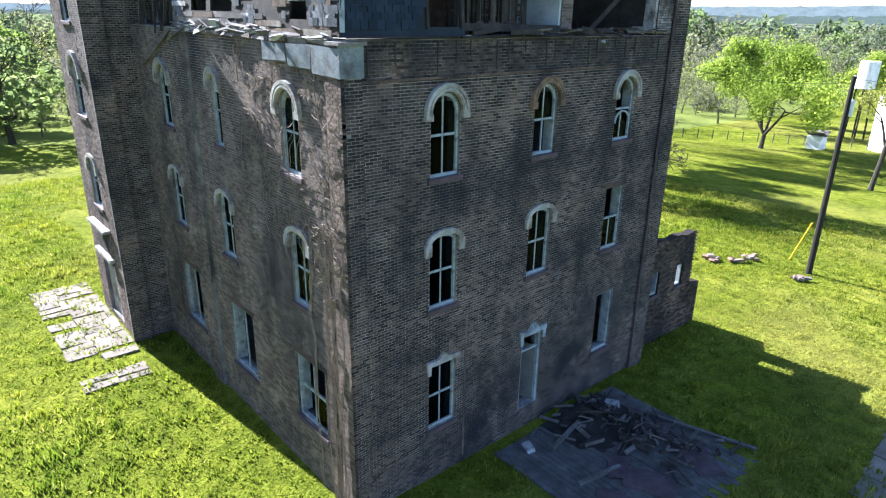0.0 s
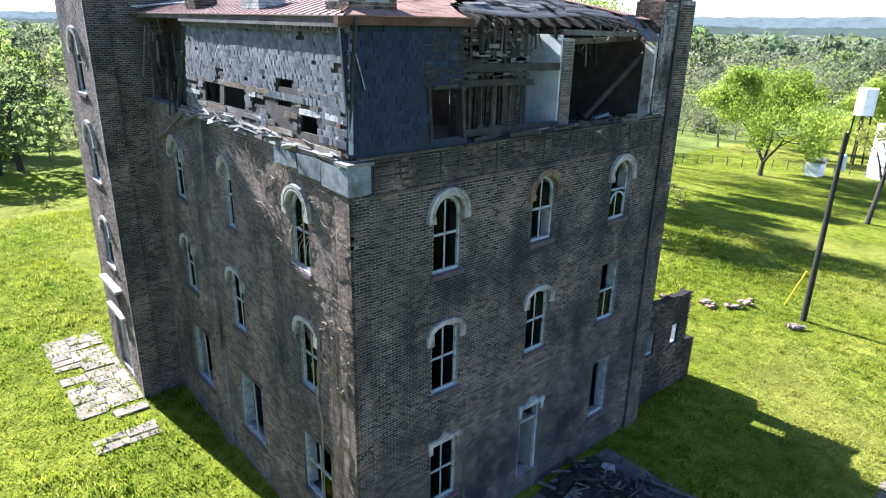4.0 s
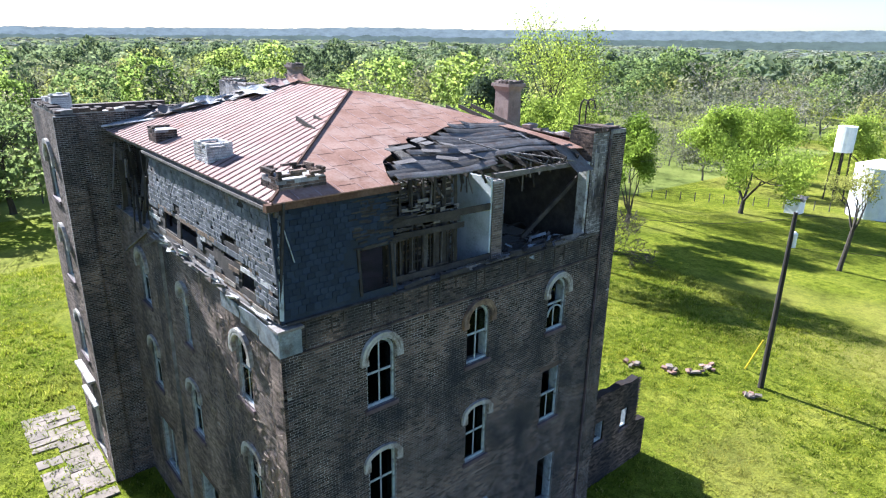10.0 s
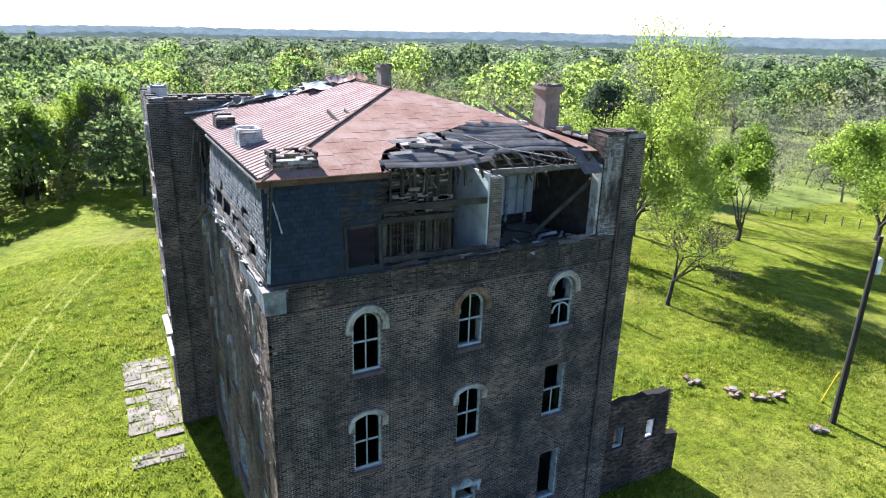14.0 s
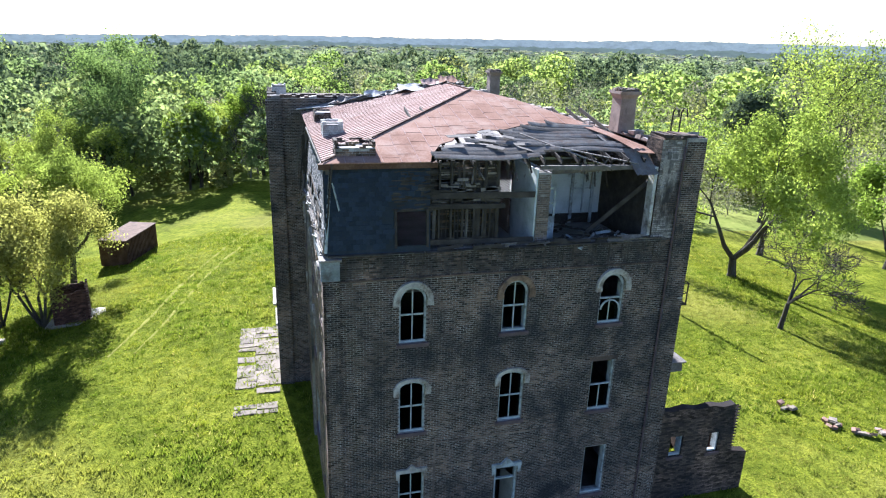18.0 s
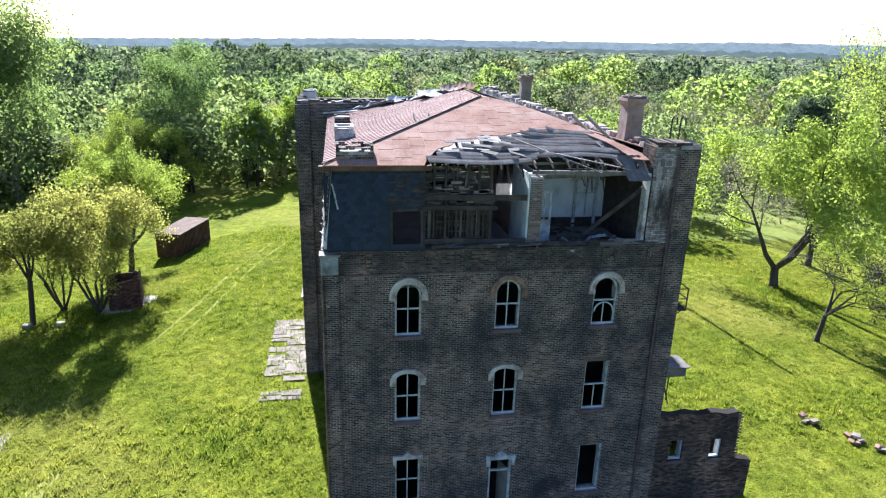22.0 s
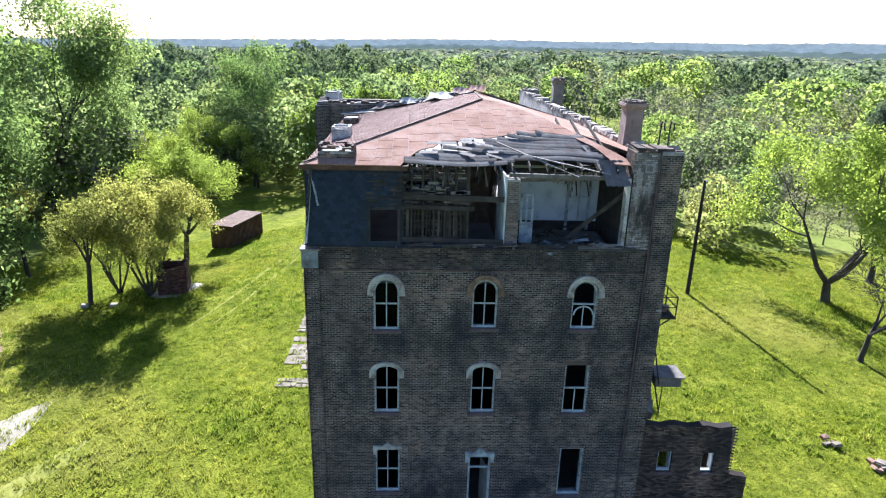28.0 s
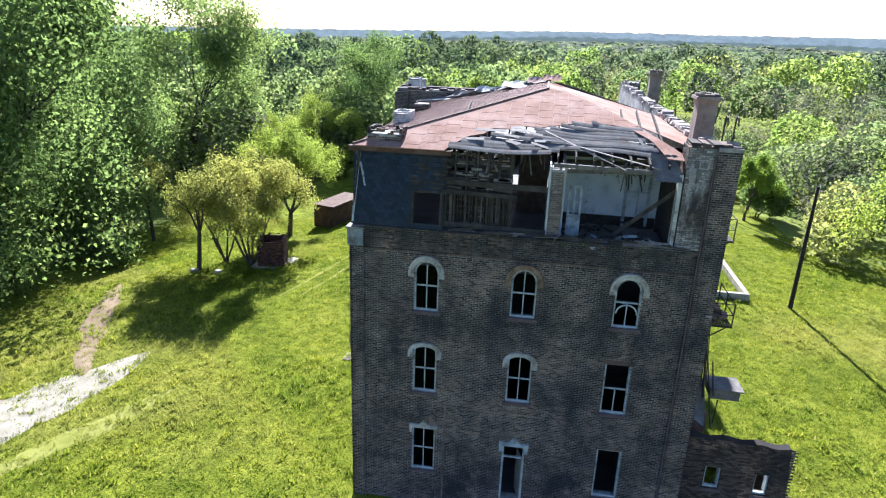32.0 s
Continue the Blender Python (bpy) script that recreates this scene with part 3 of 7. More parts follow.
wall_west_b = plain_wall("wall_west_far", "brick wall of the far wing", WEST_B, 16.0, 13.3, westb_open, u0=0.0, core=BRICK)
wall_east = plain_wall("wall_east", "long brick east wall with a broken whitewashed parapet", EAST, 34.6, 16.0, east_open, lambda u: 15.35 + 0.3 * noise.noise((u * 0.9, 0, 0)) + (0.55 if u < 1.0 else 0), u0=0.43)
wall_north = plain_wall("wall_north", "plain brick rear wall", NORTH, 13.2, 13.5, u0=3.3, core=BRICK)

# pilasters at the corners of the south wall, and a shallow breast on the west wall
for u0, u1, zt in ((-0.1, 0.42, 11.5), (12.45, 13.2, 15.9)):
    bm = bmesh.new()
    box(bm, u0, u1, -0.1, -0.002, FOOT, zt)
    part("pilaster", bm, MORTAR, wall_front)
bm = bmesh.new()
box(bm, -0.1, -0.002, -0.1, 0.5, FOOT, 11.5)
part("pilaster", bm, BRICK_W, wall_west)
bm = bmesh.new()
box(bm, -0.13, -0.002, 8.55, 9.35, FOOT, 12.2)
part("chimney_breast", bm, MORTAR, wall_west)
bm = bmesh.new()
box(bm, -1.65, -0.9, 13.83, 13.948, FOOT, 15.8)
part("pilaster", bm, MORTAR, wall_block_s)

# assumed inner floors and cross walls, added to keep the windows dark
for k, z in enumerate((0.35, 4.35, 7.95, 11.85)):
    bm = bmesh.new()
    box(bm, 3.7, 12.78, 18.15, 34.5, z - 0.25, z)
    box(bm, 0.42, 12.78, 0.42, 18.15, z - 0.25, z)
    box(bm, -1.13, 0.42, 14.4, 18.15, z - 0.25, z)
    tagged(part("floor", bm, INSIDE), "assumed inner floor that keeps the rooms dark", "floor", kind="structure")
for name, b in (("wall_inner_cross", (0.42, 12.78, 5.2, 5.4)), ("wall_inner_hall", (7.72, 7.9, 0.6, 5.2)), ("wall_inner_far", (0.42, 12.78, 13.8, 14.0)), ("wall_inner_room", (5.3, 5.45, 0.6, 5.2))):
    bm = bmesh.new()
    box(bm, b[0], b[1], b[2], b[3], 0.35, 11.6)
    tagged(part(name, bm, INSIDE), "assumed inner wall that keeps the rooms dark", "wall", kind="structure")


# ---- windows ----
def window(name, w, spring, rise, hood, label, bars=(1, 1), panes=(1, 1, 1, 1), hood_mat=None, sill=True):
    """A window with x across, -y outwards and z up from its sill: frame, rails, panes, sill and hood."""
    t = thing(name, label=label, category="window", kind="structure")
    h = w / 2
    bm = bmesh.new()
    out = [(-h, 0)] + arc(w, spring, rise) + [(h, 0)]
    inn = [(-h + 0.055, 0.07)] + [(x * (h - 0.055) / h, z - 0.07 * (z > spring + 0.001) - 0.02) for x, z in arc(w, spring, rise)] + [(h - 0.055, 0.07)]
    ring(bm, inn, out, 0.07, 0.2)
    box(bm, -h, h, 0.075, 0.2, 0.0, 0.075)
    fr = part("window_frame", bm, PAINT, t)
    for a, b in ((-h + 0.002, -h + 0.03), (h - 0.03, h - 0.002)):
        bm = bmesh.new()
        box(bm, a, b, 0.202, 0.415, 0.02, spring)
        part("jamb_lining", bm, PAINT, fr)
    full = spring + rise
    mid = full * 0.5
    if bars[0]:
        bm = bmesh.new()
        box(bm, -h + 0.07, h - 0.07, 0.1, 0.16, mid - 0.03, mid + 0.03)
        part("meeting_rail", bm, PAINT, fr)
    if bars[1]:
        bm = bmesh.new()
        lo, hi = (0.07, full - 0.06)
        if bars[1] == 2:
            hi = mid
        box(bm, -0.02, 0.02, 0.11, 0.15, lo, hi)
        part("muntin", bm, PAINT, fr)
    for k, (a, b, lo, hi) in enumerate(((-h + 0.07, -0.02, 0.07, mid - 0.03), (0.02, h - 0.07, 0.07, mid - 0.03), (-h + 0.07, -0.02, mid + 0.03, full - 0.08), (0.02, h - 0.07, mid + 0.03, full - 0.08))):
        if panes[k]:
            bm = bmesh.new()
            box(bm, a, b, 0.128, 0.133, lo, min(hi, spring + rise * 0.5) if k > 1 and rise > 0.3 else hi)
            pane = part("pane", bm, GLASS, fr)
            pane.visible_shadow = False
    if sill:
        bm = bmesh.new()
        box(bm, -h - 0.1, h + 0.1, -0.07, 0.24, -0.14, -0.002)
        bmesh.ops.bevel(bm, geom=bm.edges[:], offset=0.012, segments=1, affect="EDGES")
        part("window_sill", bm, SILL, t)
    bm = bmesh.new()
    if hood == "round":
        ring(bm, arc(w, spring, rise, 0.02), arc(w, spring, rise, 0.13), -0.1, 0.02)
        ring(bm, arc(w, spring, rise, 0.05), arc(w, spring, rise, 0.1), -0.12, -0.1)
        edge = bmesh.new()
        ring(edge, arc(w, spring, rise, 0.132), arc(w, spring, rise, 0.22), -0.125, 0.02)
        part("hood_moulding", edge, hood_mat or STONE, t)
        for s in (-1, 1):
            box(bm, s * (h + 0.115) - 0.11, s * (h + 0.115) + 0.11, -0.12, 0.02, spring - 0.17, spring)
    elif hood == "segment":
        ring(bm, arc(w, spring, rise, 0.02), arc(w, spring, rise, 0.16), -0.09, 0.02)
        for s in (-1, 1):
            box(bm, s * (h + 0.1) - 0.1, s * (h + 0.1) + 0.1, -0.1, 0.02, spring - 0.3, spring + 0.02)
    elif hood == "peak":
        box(bm, -h - 0.1, h + 0.1, -0.08, 0.05, spring, spring + 0.15)
        v = [bm.verts.new(p) for p in ((-0.2, -0.085, spring + 0.15), (0.2, -0.085, spring + 0.15), (0, -0.085, spring + 0.32), (-0.2, 0.02, spring + 0.15), (0.2, 0.02, spring + 0.15), (0, 0.02, spring + 0.32))]
        for f in ((0, 1, 2), (0, 2, 5, 3), (1, 4, 5, 2), (3, 5, 4)):
            bm.faces.new([v[i] for i in f])
        for s in (-1, 1):
            box(bm, s * (h + 0.03) - 0.06, s * (h + 0.03) + 0.06, -0.075, 0.05, spring - 0.25, spring)
    elif hood == "flat":
        box(bm, -h - 0.12, h + 0.12, -0.02, 0.05, spring + 0.002, spring + 0.16)
    if bm.verts:
        part("window_hood", bm, hood_mat or STONE, t)
    else:
        bm.free()
    return t


def put(w, side, u, z):
    w.matrix_basis = side.matrix(u, z)


sp3 = 11.05 - W3 / 2 - 9.0
w = window("window_1", W3, sp3, W3 / 2, "round", "tall round-arched sash window with pale stone hood and dark sill")
put(w, FRONT, 2.86, 9.0)
for u in (2.45, 11.2):
    copy_thing(w, WEST.matrix(u, 9.0))
w = window("window_2", W3, sp3 - 0.1, W3 / 2, "round", "tall arched window with rust-stained hood and missing panes", panes=(0, 0, 1, 1), hood_mat=TAN)
put(w, FRONT, 6.52, 9.1)
w = window("window_3", W3, sp3 - 0.1, W3 / 2, "round", "arched window whose upper sash has dropped below an empty arch", bars=(1, 2), panes=(1, 1, 0, 0))
put(w, FRONT, 10.27, 9.1)
bm = bmesh.new()
ring(bm, arc(W3 - 0.24, 0.55, 0.33), arc(W3 - 0.14, 0.55, 0.38), 0.03, 0.08)
bm.transform(FRONT.matrix(10.27, 9.1))
part("dropped_sash", bm, PAINT, w)
w = window("window_4", 0.55, 11.05 - 0.275 - 9.0, 0.275, "round", "narrow arched sash window with pale hood")
put(w, WEST, 6.85, 9.0)
w = window("window_5", W2, 1.85, 0.2, "segment", "segment-arched sash window with grey paint and broken hood end")
put(w, FRONT, 2.87, 5.45)
for side, u in ((FRONT, 6.6), (WEST, 2.35), (WEST, 6.95), (WEST, 11.15)):
    copy_thing(w, side.matrix(u, 5.45))
w = window("window_6", 0.95, 2.13, 0.0, "flat", "square-headed window with an empty upper half", bars=(1, 2), panes=(1, 1, 0, 0), hood_mat=BRICK)
put(w, FRONT, 10.265, 5.43)
w = window("window_7", 0.96, 2.06, 0.0, "peak", "ground floor sash window with small pointed pale lintel", hood_mat=STONE)
put(w, FRONT, 2.9, 1.7)
w = window("window_8", 0.95, 2.25, 0.0, "", "empty ground floor window opening with a leaning frame", bars=(0, 0), panes=(0, 0, 0, 0))
put(w, FRONT, 10.375, 1.5)
w = window("window_9", 1.6, 2.1, 0.0, "flat", "wide ground floor double window with peeling blue frame", bars=(1, 1), panes=(0, 1, 0, 0), hood_mat=BRICK)
put(w, WEST, 2.2, 1.75)
w = window("window_10", 1.7, 2.3, 0.0, "flat", "wide ground floor window with broken sashes", bars=(0, 1), panes=(0, 0, 0, 0), hood_mat=BRICK)
put(w, WEST, 6.6, 1.5)
copy_thing(w, WEST.matrix(10.9, 1.6))
w = window("window_11", 1.2, 1.6, 0.6, "round", "large arched window with pale hood and sill on the sunlit block")
put(w, BLOCK_W, 2.35, 12.3)
for u, z in ((2.35, 8.85),):
    copy_thing(w, BLOCK_W.matrix(u, z))
w = window("window_12", 1.2, 1.7, 0.3, "segment", "segment-arched window on the sunlit block")
put(w, BLOCK_W, 2.35, 5.2)
w = window("window_13", 1.0, 2.1, 0.0, "flat", "plain sash window of the long east wall")
put(w, EAST, 2.6, 5.45)
for o in east_open:
    if not (o.u0 < 3 and o.z0 == 5.45):
        copy_thing(w, EAST.matrix((o.u0 + o.u1) / 2, o.z0))

# doors
d = thing("door_1", (6.62, 0, 0.75), "narrow blue-grey door standing half open under a pointed lintel", "door", kind="structure")
bm = bmesh.new()
for b in ((6.16, 6.24, 0.05, 0.2, 0.75, 3.42), (7.0, 7.08, 0.05, 0.2, 0.75, 3.42), (6.24, 7.0, 0.05, 0.2, 3.34, 3.42), (6.24, 7.0, 0.08, 0.17, 2.78, 2.84)):
    box(bm, *b)
part("door_frame", bm, PAINT, d)
# leaf in the darkened interior grey: doorway shade put into its colour
bm = bmesh.new()
box(bm, 0, 0.74, -0.02, 0.02, 0.0, 2.02, Matrix.Translation((6.99, 0.14, 0.76)) @ Matrix.Rotation(radians(108), 4, "Z"))
part("door_leaf", bm, INSIDE, d)
bm = bmesh.new()
box(bm, 6.02, 7.22, -0.09, 0.04, 3.422, 3.58)
v = [bm.verts.new(p) for p in ((6.38, -0.095, 3.58), (6.86, -0.095, 3.58), (6.62, -0.095, 3.82), (6.38, 0.02, 3.58), (6.86, 0.02, 3.58), (6.62, 0.02, 3.82))]
for f in ((0, 1, 2), (0, 2, 5, 3), (1, 4, 5, 2), (3, 5, 4)):
    bm.faces.new([v[i] for i in f])
for x in (6.1, 7.14):
    box(bm, x - 0.06, x + 0.06, -0.075, 0.04, 3.12, 3.421)
part("door_hood", bm, PAINT, d)
d = thing("door_2", (-1.55, 16.4, 0.25), "tall double doors of the sunlit front under a pale hood", "door", kind="structure")
bm = bmesh.new()
for y0 in (15.57, 16.47):
    box(bm, -1.42, -1.37, y0, y0 + 0.86, 0.26, 2.5)
part("door_leaf", bm, STONE, d)
bm = bmesh.new()
box(bm, -1.75, -1.5, 15.3, 17.6, 3.0, 3.14)
box(bm, -1.85, -1.5, 15.2, 17.7, 4.3, 4.42)
part("door_hood", bm, STONE, d)

# ---- mansard storey ----
E0, EZ = 0.26, 15.2        # setback of the eave, its height
def face_s(x, z):
    k = (z - 12.4) / (EZ - 12.4)
    return Vector((x, -0.02 + (E0 + 0.02) * k, z))


def face_w(y, z):
    k = (z - 12.4) / (EZ - 12.4)
    return Vector((-0.02 + (E0 + 0.02) * k, y, z))


mansard_s = thing("mansard_south", (2, 0.1, 12.4), "slated mansard wall toned blue-black for shade, beside torn-open framing", "wall", kind="structure")
mansard_w = thing("mansard_west", (0.1, 5, 12.4), "sunlit slated mansard wall with missing slates and holes", "wall", kind="structure")


def strip(bm, f, n, a, b, z0, z1, depth):
    """A sheathing panel on a mansard face."""
    q = [f(a, z0), f(b, z0), f(b, z1), f(a, z1)]
    v = [bm.verts.new(p) for p in q] + [bm.verts.new(p - n * depth) for p in q]
    for fc in ((0, 1, 2, 3), (7, 6, 5, 4), (0, 4, 5, 1), (1, 5, 6, 2), (2, 6, 7, 3), (3, 7, 4, 0)):
        bm.faces.new([v[i] for i in fc])


NS, NW = Vector((0, -1, 0.09)), Vector((-1, 0, 0.09))
bm = bmesh.new()
for a, b, z0, z1 in ((0.02, 2.3, 12.3, EZ), (2.3, 3.26, 13.62, EZ), (3.26, 3.4, 12.3, EZ), (2.3, 3.26, 12.3, 12.5)):
    strip(bm, face_s, NS, a, b, z0, z1, 0.06)
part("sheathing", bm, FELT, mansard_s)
bm = bmesh.new()
hol = ((5.2, 6.6, 12.75, 13.35), (6.9, 8.0, 12.75, 13.3), (1.3, 2.1, 12.62, 13.0), (2.6, 3.3, 13.55, 13.72), (2.6, 3.3, 13.1, 13.22), (4.0, 4.7, 13.0, 13.2))
ys = sorted({0.0, 9.6} | {h[0] for h in hol} | {h[1] for h in hol})
zs = sorted({12.3, EZ} | {h[2] for h in hol} | {h[3] for h in hol})
for a, b in zip(ys, ys[1:]):
    for z0, z1 in zip(zs, zs[1:]):
        if not any(h[0] <= a < h[1] and h[2] <= z0 < h[3] for h in hol):
            strip(bm, face_w, NW, a, b, z0, z1, 0.05)
part("sheathing", bm, DARKWOOD, mansard_w)
# unseen dark backing, added so that no sky shows through the holes
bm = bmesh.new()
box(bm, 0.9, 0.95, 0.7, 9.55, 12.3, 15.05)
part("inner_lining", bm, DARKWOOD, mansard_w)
rnd = random.Random(64)
for r in range(9):
    y, z = 0.1 + rnd.uniform(0, 0.3), 12.36 + 0.145 * r
    while y < 9.3:
        l = rnd.uniform(0.35, 1.5)
        if rnd.random() < 0.84 and not any(h[0] - 0.05 < y + l and y < h[1] + 0.05 and h[2] - 0.1 < z < h[3] + 0.02 for h in hol):
            bm = bmesh.new()
            lift = rnd.uniform(0.004, 0.03)
            q = face_w(y, z) + NW * lift
            e = face_w(min(y + l, 9.45), z) + NW * (lift + rnd.gauss(0, 0.012)) + Vector((0, 0, rnd.gauss(0, 0.012)))
            beam(bm, tuple(q), tuple(e), 0.018, 0.132, 0.05)
            part("sheathing_board", bm, rnd.choice((WARMWOOD, WARMWOOD, OLDWOOD, OLDWOOD, WHITEWASH, PALEWOOD)), mansard_w)
        y += l + 0.02


def slates(f, n, a0, a1, z0, z1, keep, parent, limit, seed, mat, rest_mat, wide=0.21, tall=0.15):
    """Slates on a mansard face: the first ones are objects, the rest one mesh."""
    rnd = random.Random(seed)
    along = (f(1, z0) - f(0, z0)).normalized()
    up = (f(0, z1) - f(0, z0)).normalized()
    out = n.normalized()
    bm1 = bmesh.new()
    box(bm1, 0, wide - 0.008, 0, 0.012, 0, tall + 0.04)
    me = bpy.data.meshes.new("slate")
    bm1.to_mesh(me)
    bm1.free()
    me.materials.append(mat)
    rest = bmesh.new()
    count = 0
    rows = int((z1 - z0) / tall)
    for r in range(rows):
        a = a0 - (wide / 2 if r % 2 else 0)
        z = z0 + r * tall
        while a < a1 - 0.1:
            if a >= a0 - 0.01 and keep(a + 0.1, z + 0.08, rnd):
                m = Matrix.Identity(4)
                for k, v in enumerate((along, out, up)):
                    m.col[k][:3] = v
                m.col[3][:3] = f(a, z) + out * (0.012 + rnd.uniform(0, 0.006))
                m = m @ Matrix.Rotation(rnd.gauss(0, 0.025), 4, "Y") @ Matrix.Rotation(-0.09 + rnd.gauss(0, 0.03), 4, "X") @ Matrix.Rotation(rnd.gauss(0, 0.04), 4, "Z")
                if count < limit:
                    ob = new("slate", me)
                    ob.parent = parent
                    ob.matrix_parent_inverse = parent.matrix_basis.inverted()
                    ob.matrix_basis = m
                    count += 1
                else:
                    box(rest, 0, wide - 0.008, 0, 0.012, 0, tall + 0.04, m)
            a += wide
    if rest.verts:
        tagged(part("slate_field", rest, rest_mat, parent), kind="stuff")
    else:
        rest.free()


def keep_s(x, z, rnd):
    if 2.2 < x < 3.3 and z < 13.75:
        return False
    return (x < 2.0 + 0.25 * math.sin(z * 5) or (z > 13.9 and x < 3.1)) and rnd.random() < 0.96


def keep_w(y, z, rnd):
    if any(h[0] - 0.1 < y < h[1] + 0.1 and h[2] - 0.1 < z < h[3] + 0.1 for h in hol):
        return False
    bare = noise.noise((y * 1.1, z * 1.6, 4.0))
    if y < 1.15 and rnd.random() < 0.9:
        return bare < 0.35
    return (z > 13.75 and bare < 0.62 or z > 13.3 and bare < 0.3 or z > 13.0 and bare < -0.12 or bare < -0.3) and rnd.random() < 0.988


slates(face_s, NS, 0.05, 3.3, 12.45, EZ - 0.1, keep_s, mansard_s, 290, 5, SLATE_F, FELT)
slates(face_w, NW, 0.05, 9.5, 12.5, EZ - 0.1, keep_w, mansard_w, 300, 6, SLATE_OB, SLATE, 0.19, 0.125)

bm = bmesh.new()
box(bm, 0.02, 0.2, 0.15, 9.6, 14.98, 15.055)
box(bm, 0.1, 0.22, 0.15, 9.6, 14.86, 14.975)
for k in range(52):
    box(bm, 0.055, 0.1, 0.2 + 0.18 * k, 0.29 + 0.18 * k, 14.9, 14.975, jitter=0.006)
part("eave_moulding", bm, OLDWOOD, mansard_w, "peeling pale moulding with small dentils under the eave")

# cornice band at the foot of the mansard
cornice = thing("cornice", (0, 0, 12.2), "broken sheet metal cornice with pale corner plates", "cornice", kind="structure")
bm = bmesh.new()
for a, b in ((0.1, 3.2), (3.25, 5.4), (5.5, 7.4), (7.5, 9.8)):
    box(bm, a, b, -0.12, 0.02, 12.26, 12.31, jitter=0.03)
part("ledge", bm, DARKWOOD, cornice)
bm = bmesh.new()
box(bm, -0.16, 0.44, -0.17, -0.102, 11.5, 12.15)
for y0, y1, zz in ((-0.17, 1.0, 11.52), (1.04, 2.1, 11.62), (2.2, 3.3, 11.7)):
    box(bm, -0.14, -0.102, y0, y1, zz, 12.1, jitter=0.03)
part("corner_plate", bm, LEAD, cornice)
bm = bmesh.new()
box(bm, -0.2, 0.5, -0.22, 0.3, 12.15, 12.22)
for k in range(9):
    box(bm, -0.11, 0.05, 0.3 + k * 0.92, 1.14 + k * 0.92, 12.15, 12.23, jitter=0.03)
part("corner_ledge", bm, TIN, cornice)

# torn-open framing of the top storey
frame_s = thing("torn_framing", (5, 0.3, 12.3), "exposed studs, laths and boards of the torn-open top storey", "framing", kind="structure")
rnd = random.Random(3)
for x in (3.42, 3.75, 4.15, 4.55, 4.95, 5.35, 5.78):
    bm = bmesh.new()
    beam(bm, (x, 0.32, 12.3), (x + rnd.uniform(-0.04, 0.04), 0.36, 15.2), 0.06, 0.1)
    part("stud", bm, DARKWOOD, frame_s)
for z, h, x1 in ((14.08, 0.2, 7.05), (13.72, 0.16, 6.0), (12.5, 0.18, 7.1)):
    bm = bmesh.new()
    beam(bm, (3.35, 0.24, z), (x1, 0.24, z - 0.06), 0.05, h)
    part("board", bm, DARKWOOD, frame_s)
for k in range(17):
    x = 3.46 + k * 0.14
    bm = bmesh.new()
    beam(bm, (x, 0.4 + rnd.uniform(-0.02, 0.03), 12.35), (x + rnd.gauss(0, 0.015), 0.4, 13.85 - rnd.uniform(0, 0.15)), 0.02, 0.115)
    part("wall_board", bm, OLDWOOD if k % 4 == 1 else DARKWOOD, frame_s)
for k in range(16):
    z = 14.2 + (k % 8) * 0.11
    a = rnd.uniform(3.45, 4.9)
    bm = bmesh.new()
    beam(bm, (a, 0.43, z), (a + rnd.uniform(0.3, 0.9), 0.43, z + rnd.uniform(-0.02, 0.02)), 0.02, 0.07)
    part("lath", bm, OLDWOOD if k % 5 == 0 else DARKWOOD, frame_s)
# dark sheet standing in for the shade between studs and laths
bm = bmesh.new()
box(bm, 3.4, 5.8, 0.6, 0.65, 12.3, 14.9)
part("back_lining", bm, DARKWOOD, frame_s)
for r in range(31):
    z, x = 12.42 + 0.088 * r, 3.42
    while x < 5.75:
        l = rnd.uniform(0.25, 0.95)
        if rnd.random() < 0.8 and not 13.75 < z < 14.15:
            bm = bmesh.new()
            beam(bm, (x, 0.5 + rnd.uniform(-0.02, 0.03), z), (min(x + l, 5.8), 0.5 + rnd.uniform(-0.03, 0.03), z + rnd.gauss(0, 0.012)), 0.012, rnd.uniform(0.04, 0.07))
            part("lath", bm, rnd.choice((DARKWOOD, DARKWOOD, OLDWOOD, WARMWOOD, PALEWOOD) if z > 14 else (DARKWOOD, DARKWOOD, WARMWOOD, OLDWOOD)), frame_s)
        x += l + 0.02
pier = thing("brick_pier", (7.4, 0.5, 12.0), "narrow broken brick pier between the open rooms", "pier", kind="structure")
bm = bmesh.new()
box(bm, 7.15, 7.6, 0.22, 1.2, 11.86, 14.75)
part("pier_core", bm, MORTAR, pier)
bricks(Side((7.15, 0.22, 0), (1, 0, 0), (0, -1, 0)), 0, 0.45, 11.9, 14.75, [], pier, seed=8, mat=BRICK_W, proud=0.006, uneven=0.6)
pier2 = thing("corner_pier", (12.3, 0.5, 12.2), "tall whitewashed brick corner pier above the roof edge", "pier", kind="structure")
bm = bmesh.new()
box(bm, 11.55, 13.198, 0.02, 1.0, 12.26, 15.85)
part("pier_core", bm, BRICK, pier2)
bricks(Side((11.55, 0.02, 0), (0, 1, 0), (-1, 0, 0)), 0, 0.98, 12.3, 15.85, [], pier2, seed=19)
bricks(Side((11.55, 0.02, 0), (1, 0, 0), (0, -1, 0)), 0, 0.9, 12.3, 15.85, [], pier2, seed=9, mat=LIMED, proud=0.006, uneven=0.6)
bm = bmesh.new()
